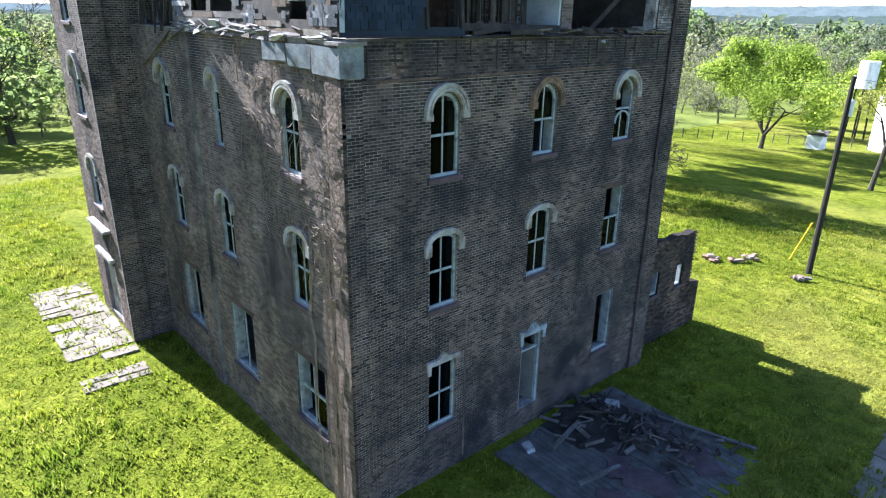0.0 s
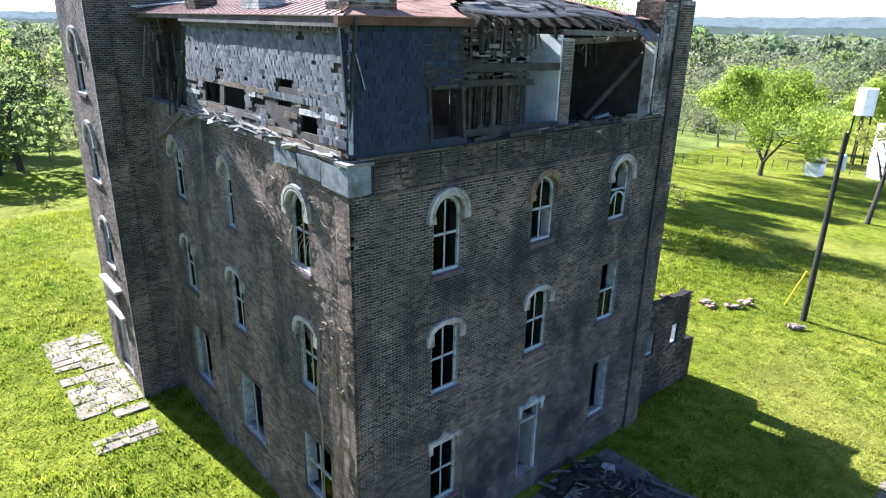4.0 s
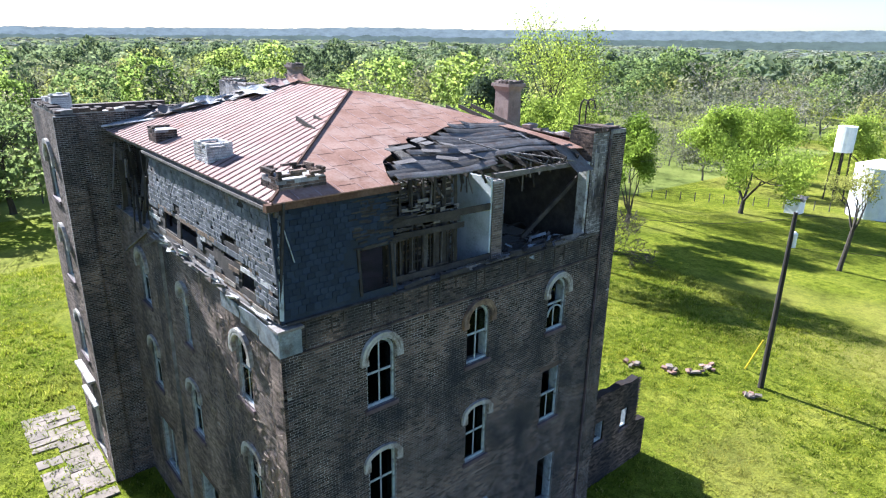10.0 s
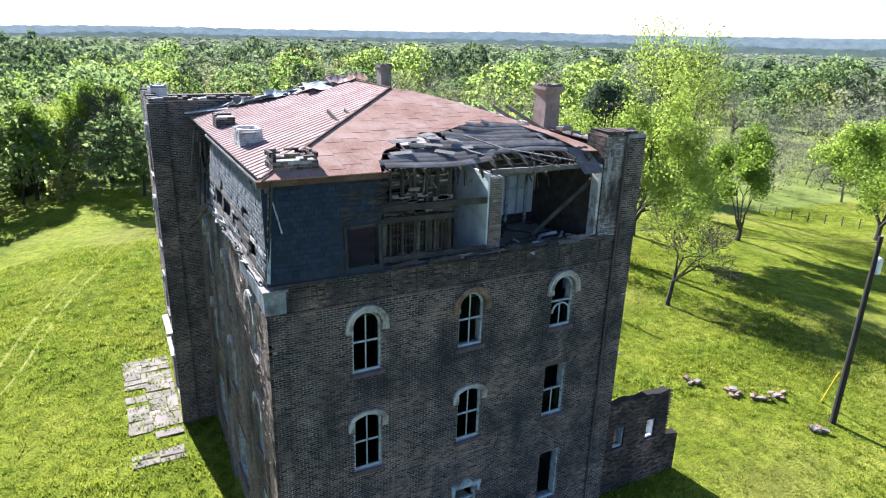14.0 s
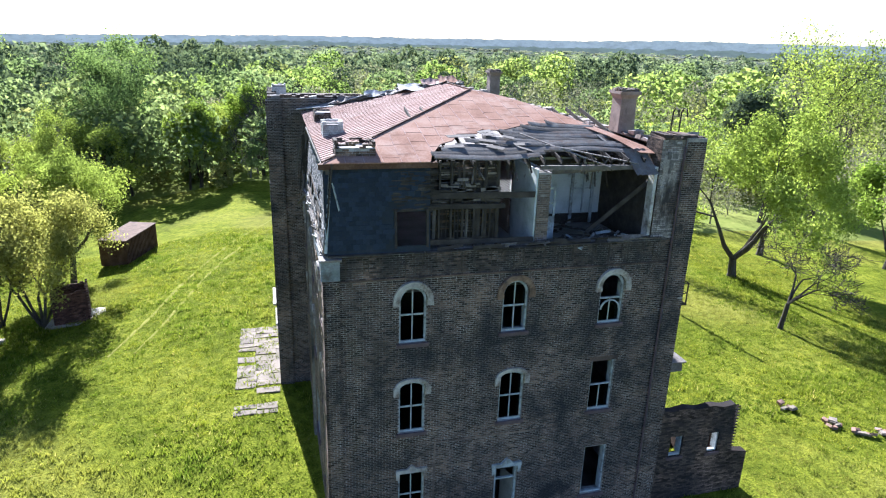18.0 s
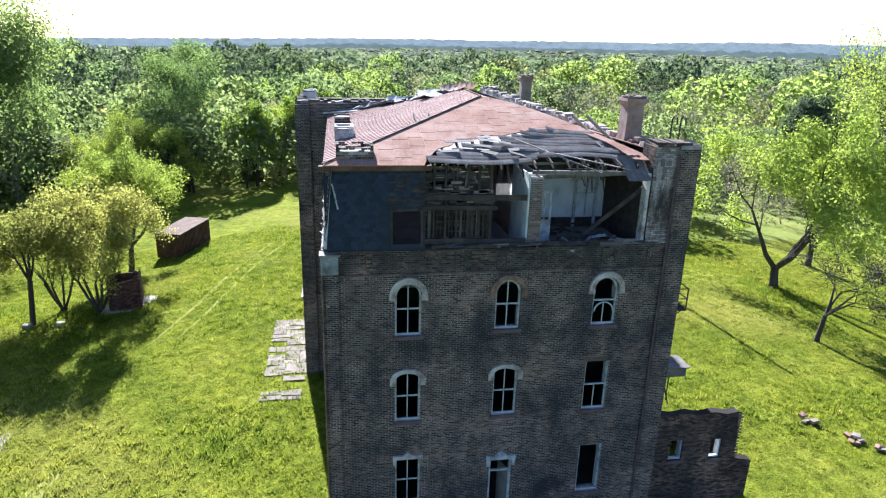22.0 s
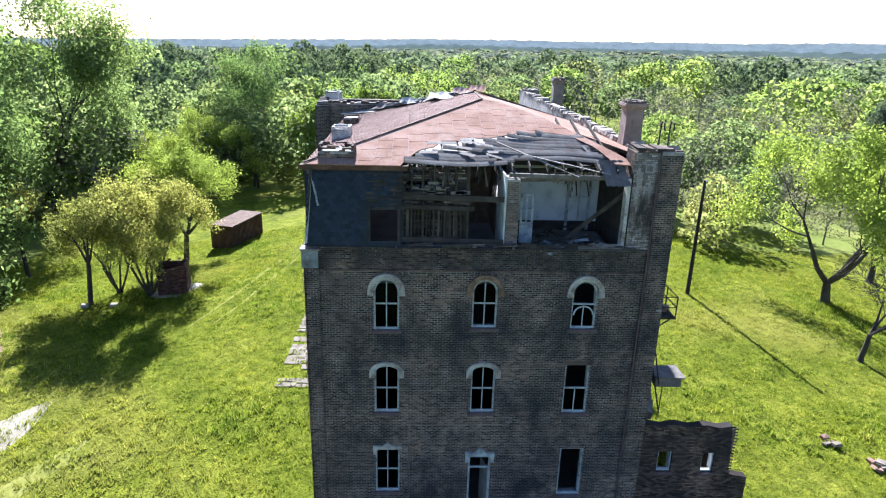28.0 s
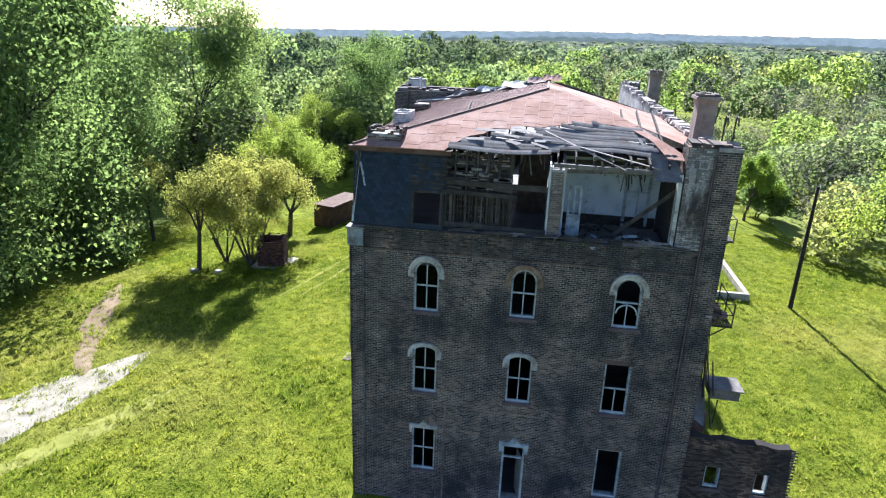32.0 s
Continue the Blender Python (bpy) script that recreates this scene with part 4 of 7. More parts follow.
for k in range(30):
    xa, za = 11.58 + 0.42 * random.Random(k).random(), 13.5 + 1.7 * random.Random(k + 50).random()
    box(bm, xa, xa + 0.12 + 0.2 * random.Random(k + 9).random(), -0.012 - 0.0006 * k, 0.02, za, za + 0.1 + 0.35 * random.Random(k + 7).random(), jitter=0.02)
part("plaster_patch", bm, LIMED, pier2)
bm = bmesh.new()
for k in range(9):
    x = 11.6 + (k % 5) * 0.33
    box(bm, x, x + 0.3, 0.0, 0.95, 15.85, 15.93 + 0.07 * (k > 4), jitter=0.03)
part("coping", bm, BRICK, pier2)

room = thing("open_room", (9.6, 2.5, 11.9), "burnt-out top room with pale blue plaster and a hanging door", "room", kind="structure")
bm = bmesh.new()
box(bm, 7.65, 11.5, 3.9, 4.0, 11.86, 14.6)
part("back_wall", bm, PLASTER, room)
bm = bmesh.new()
box(bm, 7.61, 7.7, 1.2, 3.9, 11.86, 14.7)
part("side_wall", bm, PLASTER, room)
bm = bmesh.new()
box(bm, 11.5, 11.56, 0.1, 3.9, 11.86, 14.7)
part("burnt_wall", bm, DARKWOOD, room)
bm = bmesh.new()
box(bm, 11.38, 11.5, 0.03, 0.4, 12.3, 14.9)
part("plaster_edge", bm, WHITEWASH, room)
bm = bmesh.new()
beam(bm, (7.2, 0.3, 14.92), (11.5, 0.25, 14.86), 0.16, 0.14)
part("lintel_beam", bm, OLDWOOD, room)
# boards added below the roof tear to stop sun falling through onto the lawn
bm = bmesh.new()
for k in range(12):
    box(bm, 7.72 + k * 0.42, 8.1 + k * 0.42, 2.3 + 0.3 * math.sin(k * 1.7), 5.18, 14.93, 14.97)
part("ceiling_boards", bm, DARKWOOD, room)
bm = bmesh.new()
beam(bm, (9.6, 1.2, 12.3), (11.5, 0.5, 14.3), 0.1, 0.14)
part("fallen_beam", bm, DARKWOOD, room)
bm = bmesh.new()
for k in range(40):
    x, y = rnd.uniform(7.8, 11.4), rnd.uniform(0.3, 3.6)
    a = rnd.uniform(0, 3.14)
    l = rnd.uniform(0.3, 1.2)
    beam(bm, (x, y, 12.0 + rnd.uniform(0, 0.25)), (x + l * math.cos(a), y + l * math.sin(a) * 0.4, 12.0 + rnd.uniform(0, 0.4)), 0.1, 0.04)
tagged(part("debris", bm, DARKWOOD, room), kind="stuff")
bm = bmesh.new()
box(bm, 7.72, 11.48, 3.86, 3.897, 11.87, 12.2)
box(bm, 7.72, 11.48, 3.83, 3.897, 12.205, 12.27)
part("wainscot", bm, DARKWOOD, room, "scorched dark wainscot along the back wall")
bm = bmesh.new()
for b in ((10.15, 10.27, 11.87, 14.1), (11.05, 11.17, 11.87, 14.1), (10.27, 11.05, 13.98, 14.1), (10.68, 10.73, 12.28, 13.98), (10.27, 11.05, 13.3, 13.36)):
    box(bm, b[0], b[1], 3.8, 3.858, b[2], b[3])
part("inner_window_frame", bm, PAINT, room)
for y, dz, tilt in ((0.9, 14.62, 0.12), (1.7, 14.72, -0.15), (2.5, 14.66, 0.05), (3.3, 14.8, -0.06)):
    bm = bmesh.new()
    beam(bm, (7.7, y, dz), (11.5, y + 0.1, dz + tilt), 0.08, 0.15)
    part("ceiling_joist", bm, DARKWOOD if y > 1 else OLDWOOD, room)
for k in range(14):
    x, y = 9.5 + 0.09 * k + rnd.gauss(0, 0.1), rnd.uniform(1.2, 2.6)
    bm = bmesh.new()
    beam(bm, (x, y, 14.7), (x + rnd.gauss(0, 0.12), y + rnd.gauss(0, 0.1), 14.7 - rnd.uniform(0.25, 0.85)), 0.02, 0.045, rnd.uniform(0, 3))
    part("hanging_lath", bm, DARKWOOD if k % 3 else OLDWOOD, room)
for k in range(26):
    x, y = rnd.uniform(7.9, 11.3), rnd.uniform(0.2, 1.6)
    bm = bmesh.new()
    l = rnd.uniform(0.25, 0.9)
    a = rnd.uniform(-0.6, 0.6)
    beam(bm, (x, y, 12.03 + rnd.uniform(0, 0.3)), (x + l * math.cos(a), y + l * math.sin(a), 12.03 + rnd.uniform(0, 0.45)), rnd.uniform(0.05, 0.16), 0.03, rnd.uniform(0, 3))
    part("fallen_board", bm, rnd.choice((DARKWOOD, OLDWOOD, PAINT, DARKWOOD)), room)
bm = bmesh.new()
rows = []
for i in range(9):
    v = i / 8
    rows.append([(10.45 + 0.11 * u + 0.12 * v, 0.75 - 0.95 * v, 15.42 - 0.62 * v - 0.12 * math.sin(1.5 * v) + 0.025 * (u % 2)) for u in range(9)])
bent(bm, rows, 0.012)
part("hanging_sheet", bm, TIN, room, "corrugated roofing sheet folded down over the opening")
hall = thing("lath_hall", (6.4, 2, 11.9), "narrow hall with stripped brown lath wall", "room", kind="structure")
bm = bmesh.new()
box(bm, 5.85, 7.1, 4.9, 5.0, 11.86, 14.9)
part("back_wall", bm, WARMWOOD, hall)
bm = bmesh.new()
box(bm, 7.08, 7.14, 0.26, 2.4, 11.86, 14.85)
part("side_wall", bm, PLASTER, hall)
for k in range(30):
    bm = bmesh.new()
    z = 12.0 + k * 0.09
    beam(bm, (7.06, 2.45 + rnd.uniform(0, 0.3), z), (7.06, 4.8, z), 0.02, 0.05)
    part("lath", bm, WARMWOOD, hall)
dl = thing("hanging_door", (7.9, 1.4, 12.0), "pale glazed door hanging open in the ruined room", "door")
bm = bmesh.new()
for b in ((0, 0.5, 0, 0.1), (0, 0.5, 0.75, 0.85), (0, 0.5, 1.85, 1.95), (0, 0.08, 0, 1.95), (0.42, 0.5, 0, 1.95), (0.22, 0.27, 0.85, 1.9), (0.06, 0.45, 1.3, 1.36)):
    box(bm, b[0], b[1], -0.02, 0.02, b[2], b[3])
box(bm, 0.05, 0.45, -0.01, 0.01, 0.05, 0.8)
bm.transform(Matrix.Translation((7.85, 1.4, 12.05)) @ Matrix.Rotation(radians(-8), 4, "Z"))
part("door_leaf", bm, PAINT, dl)


# ---- roof ----
RIDGE = Vector((6.8, 7.4, 16.88))
roof = thing("roof", (6.5, 7, 15.3), "rusted red standing-seam metal hip roof, torn open at one corner", "roof", kind="structure")


def hip_s(x, y):
    return 15.27 + (y - 0.2) * (RIDGE.z - 15.27) / (RIDGE.y - 0.2)


def hip_w(x, y):
    return 15.25 + (x - 0.1) * (RIDGE.z - 15.25) / (RIDGE.x - 0.1)


TEAR = [(3.4, 0.3), (4.0, 1.45), (4.65, 1.84), (4.78, 2.38), (5.6, 2.4), (5.8, 2.78), (6.6, 2.7), (7.8, 3.28), (9.0, 3.48), (9.9, 3.2), (10.65, 2.0), (11.0, 0.5), (11.6, 0.4)]


def tear_y(x):
    for (a, ya), (b, yb) in zip(TEAR, TEAR[1:]):
        if a <= x <= b:
            return ya + (yb - ya) * (x - a) / (b - a)
    return 0.02


bm = bmesh.new()
xs = [0.05 + 0.15 * i for i in range(80)]
for a, b in zip(xs, xs[1:]):
    def edge(x):
        lo = tear_y(x)
        hi = 0.2 + 7.2 * min(x - 0.05, 0) if x < 0.05 else min(0.1 + 7.3 * (x - 0.05) / 6.75, 7.4) if x < 6.8 else 7.4 - 6.7 * ((max(x, 6.8) - 6.8) / 4.9) ** 1.5
        return min(lo, hi), hi
    (l0, h0), (l1, h1) = edge(a), edge(b)
    if h0 - l0 < 0.02 and h1 - l1 < 0.02:
        continue
    bent(bm, [[(a, l0, hip_s(a, l0)), (b, l1, hip_s(b, l1))], [(a, h0, hip_s(a, h0)), (b, h1, hip_s(b, h1))]], 0.03)
part("roof_sheet", bm, RUST, roof, "rusted metal hip facing the end wall")
bm = bmesh.new()
ye = 13.8
bent(bm, [[(0.02, 0.1, 15.22), (0.02, 3.5, 15.22), (0.02, 7.4, 15.22), (0.02, ye, 15.22)], [(RIDGE.x - 0.01, RIDGE.y, RIDGE.z), (RIDGE.x, 8.5, RIDGE.z), (RIDGE.x, 10.0, RIDGE.z), (RIDGE.x, 11.8, RIDGE.z)]], 0.03)
part("roof_sheet", bm, RUST_PALE, roof, "sun-bleached pink metal slope with close ribs, paled further for its sheen")
bm = bmesh.new()
bent(bm, [[(RIDGE.x, RIDGE.y, RIDGE.z), (RIDGE.x, 11.8, RIDGE.z)], [(12.9, 1.0, 15.3), (12.9, 14.5, 15.1)]], 0.03)
part("roof_sheet", bm, RUST, roof)
bm = bmesh.new()
bent(bm, [[(-0.05, ye, 15.2), (12.9, 14.5, 15.1)], [(RIDGE.x - 0.6, 11.85, RIDGE.z - 0.05), (RIDGE.x + 0.6, 11.85, RIDGE.z - 0.05)]], 0.03)
part("roof_sheet", bm, TIN, roof, "bare patched metal on the far slope")
bm = bmesh.new()
box(bm, 3.7, 12.78, 14.6, 34.4, 13.1, 13.28)
part("rear_deck", bm, TIN, roof, "low dark roof over the rear wing")
rnd = random.Random(31)
for k in range(16):
    s_ = rnd.uniform(0.08, 0.97)
    p = Vector((-0.05, ye, 15.25)).lerp(Vector((RIDGE.x, 11.8, RIDGE.z)), s_)
    bm = bmesh.new()
    w_, l_ = rnd.uniform(0.1, 0.35), rnd.uniform(0.3, 1.1)
    box(bm, -l_, l_, -w_, w_, -0.015, 0.015, Matrix.Translation(p + Vector((0, rnd.uniform(-0.3, 0.2), 0.07))) @ Matrix.Rotation(rnd.uniform(-0.9, 0.3), 4, "Z") @ Matrix.Rotation(rnd.gauss(0, 0.3), 4, "X") @ Matrix.Rotation(-0.2 + rnd.gauss(0, 0.15), 4, "Y"))
    part("curled_sheet", bm, TIN if k % 3 else WHITEWASH, roof, "curled loose sheet at the broken roof edge")
y = -1.0
while y < ye - 0.2:
    x0 = 0.015 if y > 0.25 else (0.2 - y) / 0.4
    x1 = min((y - 0.1) / 0.68, 6.77, (13.7 - y) / 0.695) - 0.03
    y += 0.34
    if x1 - x0 < 0.25:
        continue
    bm = bmesh.new()
    y0 = y - 0.34
    beam(bm, (x0, y0 + 0.4 * x0, 15.23 + (x0 - 0.02) * 0.2433), (x1, y0 + 0.4 * x1, hip_w(x1, 0) + 0.004), 0.045, 0.016)
    part("roof_rib", bm, RIB, roof)
rnd = random.Random(58)
laps = bmesh.new()
for x in [0.7 + 0.58 * i for i in range(20)]:
    lo = tear_y(x) + 0.02
    hi = (0.1 + 7.3 * (x - 0.05) / 6.75 if x < 6.8 else 7.4 - 6.7 * ((max(x, 6.8) - 6.8) / 4.9) ** 1.5) - 0.05
    if hi - lo > 0.2:
        bm = bmesh.new()
        v = lo
        while v < hi - 0.1:
            e = min(v + rnd.uniform(0.25, 0.9), hi)
            beam(bm, (x, v, hip_s(x, v) + 0.004), (x, e, hip_s(x, e) + 0.004), 0.024, 0.012)
            v = e + rnd.choice((0.03, 0.1, 0.3))
        part("roof_seam", bm, RUST_PALE, roof)
        v = lo + rnd.uniform(0.2, 0.9)
        while v < hi - 0.1:
            beam(laps, (x + 0.02, v, hip_s(x, v) + 0.004), (min(x + 0.56, 12.0), v + rnd.gauss(0, 0.01), hip_s(x, v) + 0.001), 0.01, 0.006)
            v += rnd.uniform(0.75, 1.05)
tagged(part("panel_laps", laps, RUST, roof), kind="stuff")
for k in range(5):
    x0, y0, wd, ln = ((5.2, 11.0, 1.5, 1.0), (6.2, 11.5, 1.1, 0.7), (3.6, 12.1, 1.3, 0.6), (2.2, 12.7, 1.0, 0.5), (6.9, 11.2, 0.9, 0.8))[k]
    rows = []
    for i in range(7):
        v = i / 6
        rows.append([(x0 + wd * (u / 5 - 0.5) + 0.1 * v, y0 + ln * v + 0.05 * math.sin(5 * u + k), min(hip_w(x0, 0), RIDGE.z) + 0.08 + 0.05 * math.sin(u * 1.9 + 3 * v + k) + 0.22 * v * v) for u in range(6)])
    bm = bmesh.new()
    bent(bm, rows, 0.012)
    part("torn_sheet", bm, (WHITEWASH, RUST_PALE, WHITEWASH, TIN, RUST)[k], roof, "torn pale sheet curling up at the broken ridge end")
bm = bmesh.new()
beam(bm, (0.0, 0.1, 15.27), tuple(RIDGE + Vector((0, 0, 0.03))), 0.06, 0.05)
beam(bm, tuple(RIDGE + Vector((0, 0, 0.03))), (RIDGE.x, 11.8, RIDGE.z + 0.03), 0.07, 0.04)
part("ridge_cap", bm, CRATE, roof)
bm = bmesh.new()
box(bm, -0.12, 3.6, 0.06, 0.24, 15.02, 15.2, jitter=0.012)
part("eave_board", bm, CRATE, roof)
bm = bmesh.new()
box(bm, 0.1, 0.22, 0.12, 13.9, 15.06, 15.19)
part("eave_board", bm, OLDWOOD, roof)
# collapsed grey sheets over the tear
rnd = random.Random(12)
for k in range(13):
    x0 = (3.5, 3.6, 3.8, 4.2, 4.6, 4.9, 5.7, 6.3, 6.5, 6.9, 7.4, 7.8, 8.4)[k] + rnd.uniform(-0.15, 0.15)
    x1 = (7.0, 7.4, 8.0, 10.9, 11.2, 11.3, 11.2, 11.3, 11.1, 11.0, 10.9, 10.6, 10.2)[k] + rnd.uniform(-0.2, 0.2)
    y0 = 0.0 + 0.265 * k
    lift = rnd.uniform(0.0, 0.1)
    bow = rnd.uniform(-0.12, 0.12)
    n = 16
    pts = []
    for row in (0, 1, 2):
        line = []
        for i in range(n + 1):
            s = i / n
            x = x0 + (x1 - x0) * s
            yy = y0 + 0.1 * row + bow * math.sin(s * 3.1) + 0.03 * math.sin(7 * s + k)
            sag = -0.16 * math.sin(math.pi * s) * (1 if k > 2 else 0.3) - 0.11 * max(0, x - 9.2) ** 1.3
            line.append((x, yy, hip_s(x, yy) + 0.06 + lift + sag + (0.03 if row == 1 else 0) + 0.05 * (row == 2)))
        pts.append(line)
    bm = bmesh.new()
    bent(bm, pts, 0.03)
    part("loose_sheet", bm, OLDWOOD if k % 3 == 1 else TIN, roof, "grey weathered loose roofing strip")
for k in range(9):
    x, y = rnd.uniform(4.2, 7.5), rnd.uniform(0.3, 2.2)
    bm = bmesh.new()
    l = rnd.uniform(0.2, 0.6)
    box(bm, -l, l, -0.12, 0.12, 0, 0.012, Matrix.Translation((x, y, hip_s(x, y) + 0.16)) @ Matrix.Rotation(rnd.gauss(0, 0.3), 4, "Z") @ Matrix.Rotation(rnd.gauss(0, 0.2), 4, "Y") @ Matrix.Rotation(0.2, 4, "X"))
    part("loose_shingle", bm, OLDWOOD, roof)
for a, b in (((6.8, 1.4, 15.9), (9.6, -0.05, 14.95)), ((7.5, 0.9, 15.6), (10.8, 0.2, 15.0)), ((10.2, 2.2, 15.7), (10.9, 0.0, 14.75))):
    bm = bmesh.new()
    beam(bm, a, b, 0.12, 0.03)
    part("hanging_strip", bm, TIN, roof)
bm = bmesh.new()
for x in [3.6 + 0.62 * i for i in range(13)]:
    beam(bm, (x, 0.2, 15.1), (x, 5.5, 16.3), 0.05, 0.14)
part("rafters", bm, DARKWOOD, roof)

# brick stubs and chimneys
def stack(name, x0, x1, y0, y1, z0, z1, cap, label, mat, seed=1, crumble=0.0):
    t = thing(name, ((x0 + x1) / 2, (y0 + y1) / 2, z0), label, "chimney", "brick chimneys and stubs")
    rnd = random.Random(seed)
    bm = bmesh.new()
    box(bm, x0 + 0.02, x1 - 0.02, y0 + 0.02, y1 - 0.02, z0, z1 - crumble * 0.5)
    part("core", bm, MORTAR, t)
    bm = bmesh.new()
    z = z0
    row = 0
    while z < z1:
        for a, b, c, d, ax in ((x0, x1, y0, y0 + 0.1, 0), (x0, x1, y1 - 0.1, y1, 0), (x0, x0 + 0.1, y0, y1, 1), (x1 - 0.1, x1, y0, y1, 1)):
            u, end = (a, b) if ax == 0 else (c, d)
            u -= 0.1 * (row % 2)
            while u < end:
                p, q = max(u, a if ax == 0 else c), min(u + 0.2, end)
                u += 0.212
                if q - p < 0.03 or (z > z1 - crumble and rnd.random() < 0.5):
                    continue
                j = rnd.uniform(-0.006, 0.006)
                if ax == 0:
                    box(bm, p, q, c - j, d + j, z, z + 0.063)
                else:
                    box(bm, a - j, b + j, p, q, z, z + 0.063)
        z += COURSE
        row += 1
    tagged(part("brickwork", bm, mat, t), kind="stuff")
    if cap:
        bm = bmesh.new()
        box(bm, x0 - 0.1, x1 + 0.1, y0 - 0.1, y1 + 0.1, z1, z1 + 0.12)
        box(bm, x0 - 0.05, x1 + 0.05, y0 - 0.05, y1 + 0.05, z1 + 0.121, z1 + 0.2, jitter=0.03)
        part("cap", bm, mat, t)
    return t


STUCCO = surface("weathered_brown_stucco", (0.13, 0.098, 0.085), (0.22, 0.172, 0.152), (0.31, 0.255, 0.23), 1.6, 22, 0.9, stain=((0.09, 0.075, 0.07), 1.3, (1, 1, 0.5), 0.54))


def plastered(x, y, w, z0, z1, label):
    """A plastered chimney with a flared neck, a square cap and a crumbling crown."""
    t = thing("chimney", (x, y, z0), label, "chimney", "brick chimneys and stubs")
    bm = bmesh.new()
    h = w / 2
    rings = []
    for z, g in ((z0, 0.03), (z1 - 0.42, 0.0), (z1 - 0.36, 0.02), (z1 - 0.22, 0.1)):
        rings.append([bm.verts.new((x + sx * (h + g) + random.gauss(0, 0.006), y + sy * (h + g) + random.gauss(0, 0.006), z)) for sx, sy in ((-1, -1), (1, -1), (1, 1), (-1, 1))])
    for a, b in zip(rings, rings[1:]):
        for k in range(4):
            bm.faces.new((a[k], a[(k + 1) % 4], b[(k + 1) % 4], b[k]))
    bm.faces.new(rings[-1])
    part("shaft", bm, STUCCO, t)
    bm = bmesh.new()
    box(bm, x - h - 0.13, x + h + 0.13, y - h - 0.13, y + h + 0.13, z1 - 0.218, z1 - 0.1, jitter=0.012)
    part("cap", bm, STUCCO, t)
    bm = bmesh.new()
    for k in range(14):
        a = k * 0.45
        u, v = (h - 0.02) * max(-1, min(1, 1.4 * math.cos(a))), (h - 0.02) * max(-1, min(1, 1.4 * math.sin(a)))
        box(bm, x + u - 0.1, x + u + 0.1, y + v - 0.07, y + v + 0.07, z1 - 0.098, z1 - 0.02 + 0.05 * random.random(), jitter=0.012)
    part("crown", bm, CHIM, t)


random.seed(15)
plastered(13.08, 5.5, 0.72, 15.3, 17.16, "square brown stuccoed chimney with a flared cap")
plastered(14.05, 25.2, 0.72, 14.8, 16.95, "far brown stuccoed chimney on the long wall")
stack("chimney", 13.0, 14.2, 33.0, 34.5, 14.5, 15.6, False, "broad broken brick stack", CHIM, 3, 0.2)
stack("chimney_stub", 0.45, 1.7, 0.55, 1.5, 15.2, 15.75, False, "crumbled blackened brick stub at the roof corner", BRICK, 4, 0.3)
stack("chimney_stub", 0.4, 1.15, 4.7, 5.7, 15.2, 15.85, False, "whitened brick stub on the sunlit roof edge", WHITEWASH, 5, 0.15)
stack("chimney_stub", 0.4, 1.1, 9.1, 9.9, 15.2, 15.8, False, "dark brick stub beside the tall block", BRICK, 6, 0.15)
stack("chimney_stub", -1.3, -0.6, 15.7, 16.3, 15.7, 16.45, False, "pale brick stub on the block's parapet", WHITEWASH, 7, 0.15)
stack("chimney_stub", -1.3, -0.6, 16.9, 17.6, 15.7, 16.3, False, "low pale brick stub on the block's parapet", WHITEWASH, 8, 0.15)
bm = bmesh.new()
box(bm, -1.1, 3.6, 14.4, 18.15, 15.0, 15.2)
tagged(part("block_roof", bm, TIN), "flat sunken roof of the projecting block", "roof", kind="structure")

# ---- low ruin wing ----
RUIN = Side((13.2, 0.5, 0), (1, 0, 0), (0, -1, 0))
ruin_open = [Opening(1.0, 1.6, 2.25, 3.25), Opening(2.9, 3.42, 2.2, 3.2)]


def ruin_top(u):
    if u < 4.15:
        return 4.55 - 0.03 * u + 0.05 * math.sin(u * 5)
    return 2.1 - 0.2 * (u - 4.2)


ruin = plain_wall("wall_ruin_wing", "low roofless brick wing wall with two small windows", RUIN, 5.0, 4.6, ruin_open, ruin_top, thick=0.35, core=BRICK)
ruin_e = Side((17.35, 0.5, 0), (0, 1, 0), (1, 0, 0))
ruin2 = plain_wall("wall_ruin_end", "broken brick end of the roofless wing", ruin_e, 5.0, 4.0, (), lambda u: 3.0 - 0.4 * u + 0.1 * math.sin(u * 6), u0=0.36, thick=0.35, core=BRICK)
ruin3 = plain_wall("wall_ruin_back", "low broken brick back wall of the roofless wing", Side((13.2, 5.0, 0), (1, 0, 0), (0, -1, 0)), 3.75, 3.2, (), lambda u: 1.6 - 0.2 * u + 0.1 * math.sin(u * 5), thick=0.3, core=BRICK)
for u, o in ((1.3, ruin_open[0]), (3.16, ruin_open[1])):
    w = window("window_14", o.u1 - o.u0, o.z1 - o.z0, 0.0, "", "small square window opening of the low wing", bars=(0, 0), panes=(0, 0, 0, 0))
    put(w, RUIN, u, o.z0)

# ---- slab, porch wreck ----
slab = thing("porch_slab", (-2.7, 17, 0.0), "pale cracked concrete porch slab with weeds in its joints", "slab", kind="structure")
rnd = random.Random(21)
y = 11.0
yi = 0
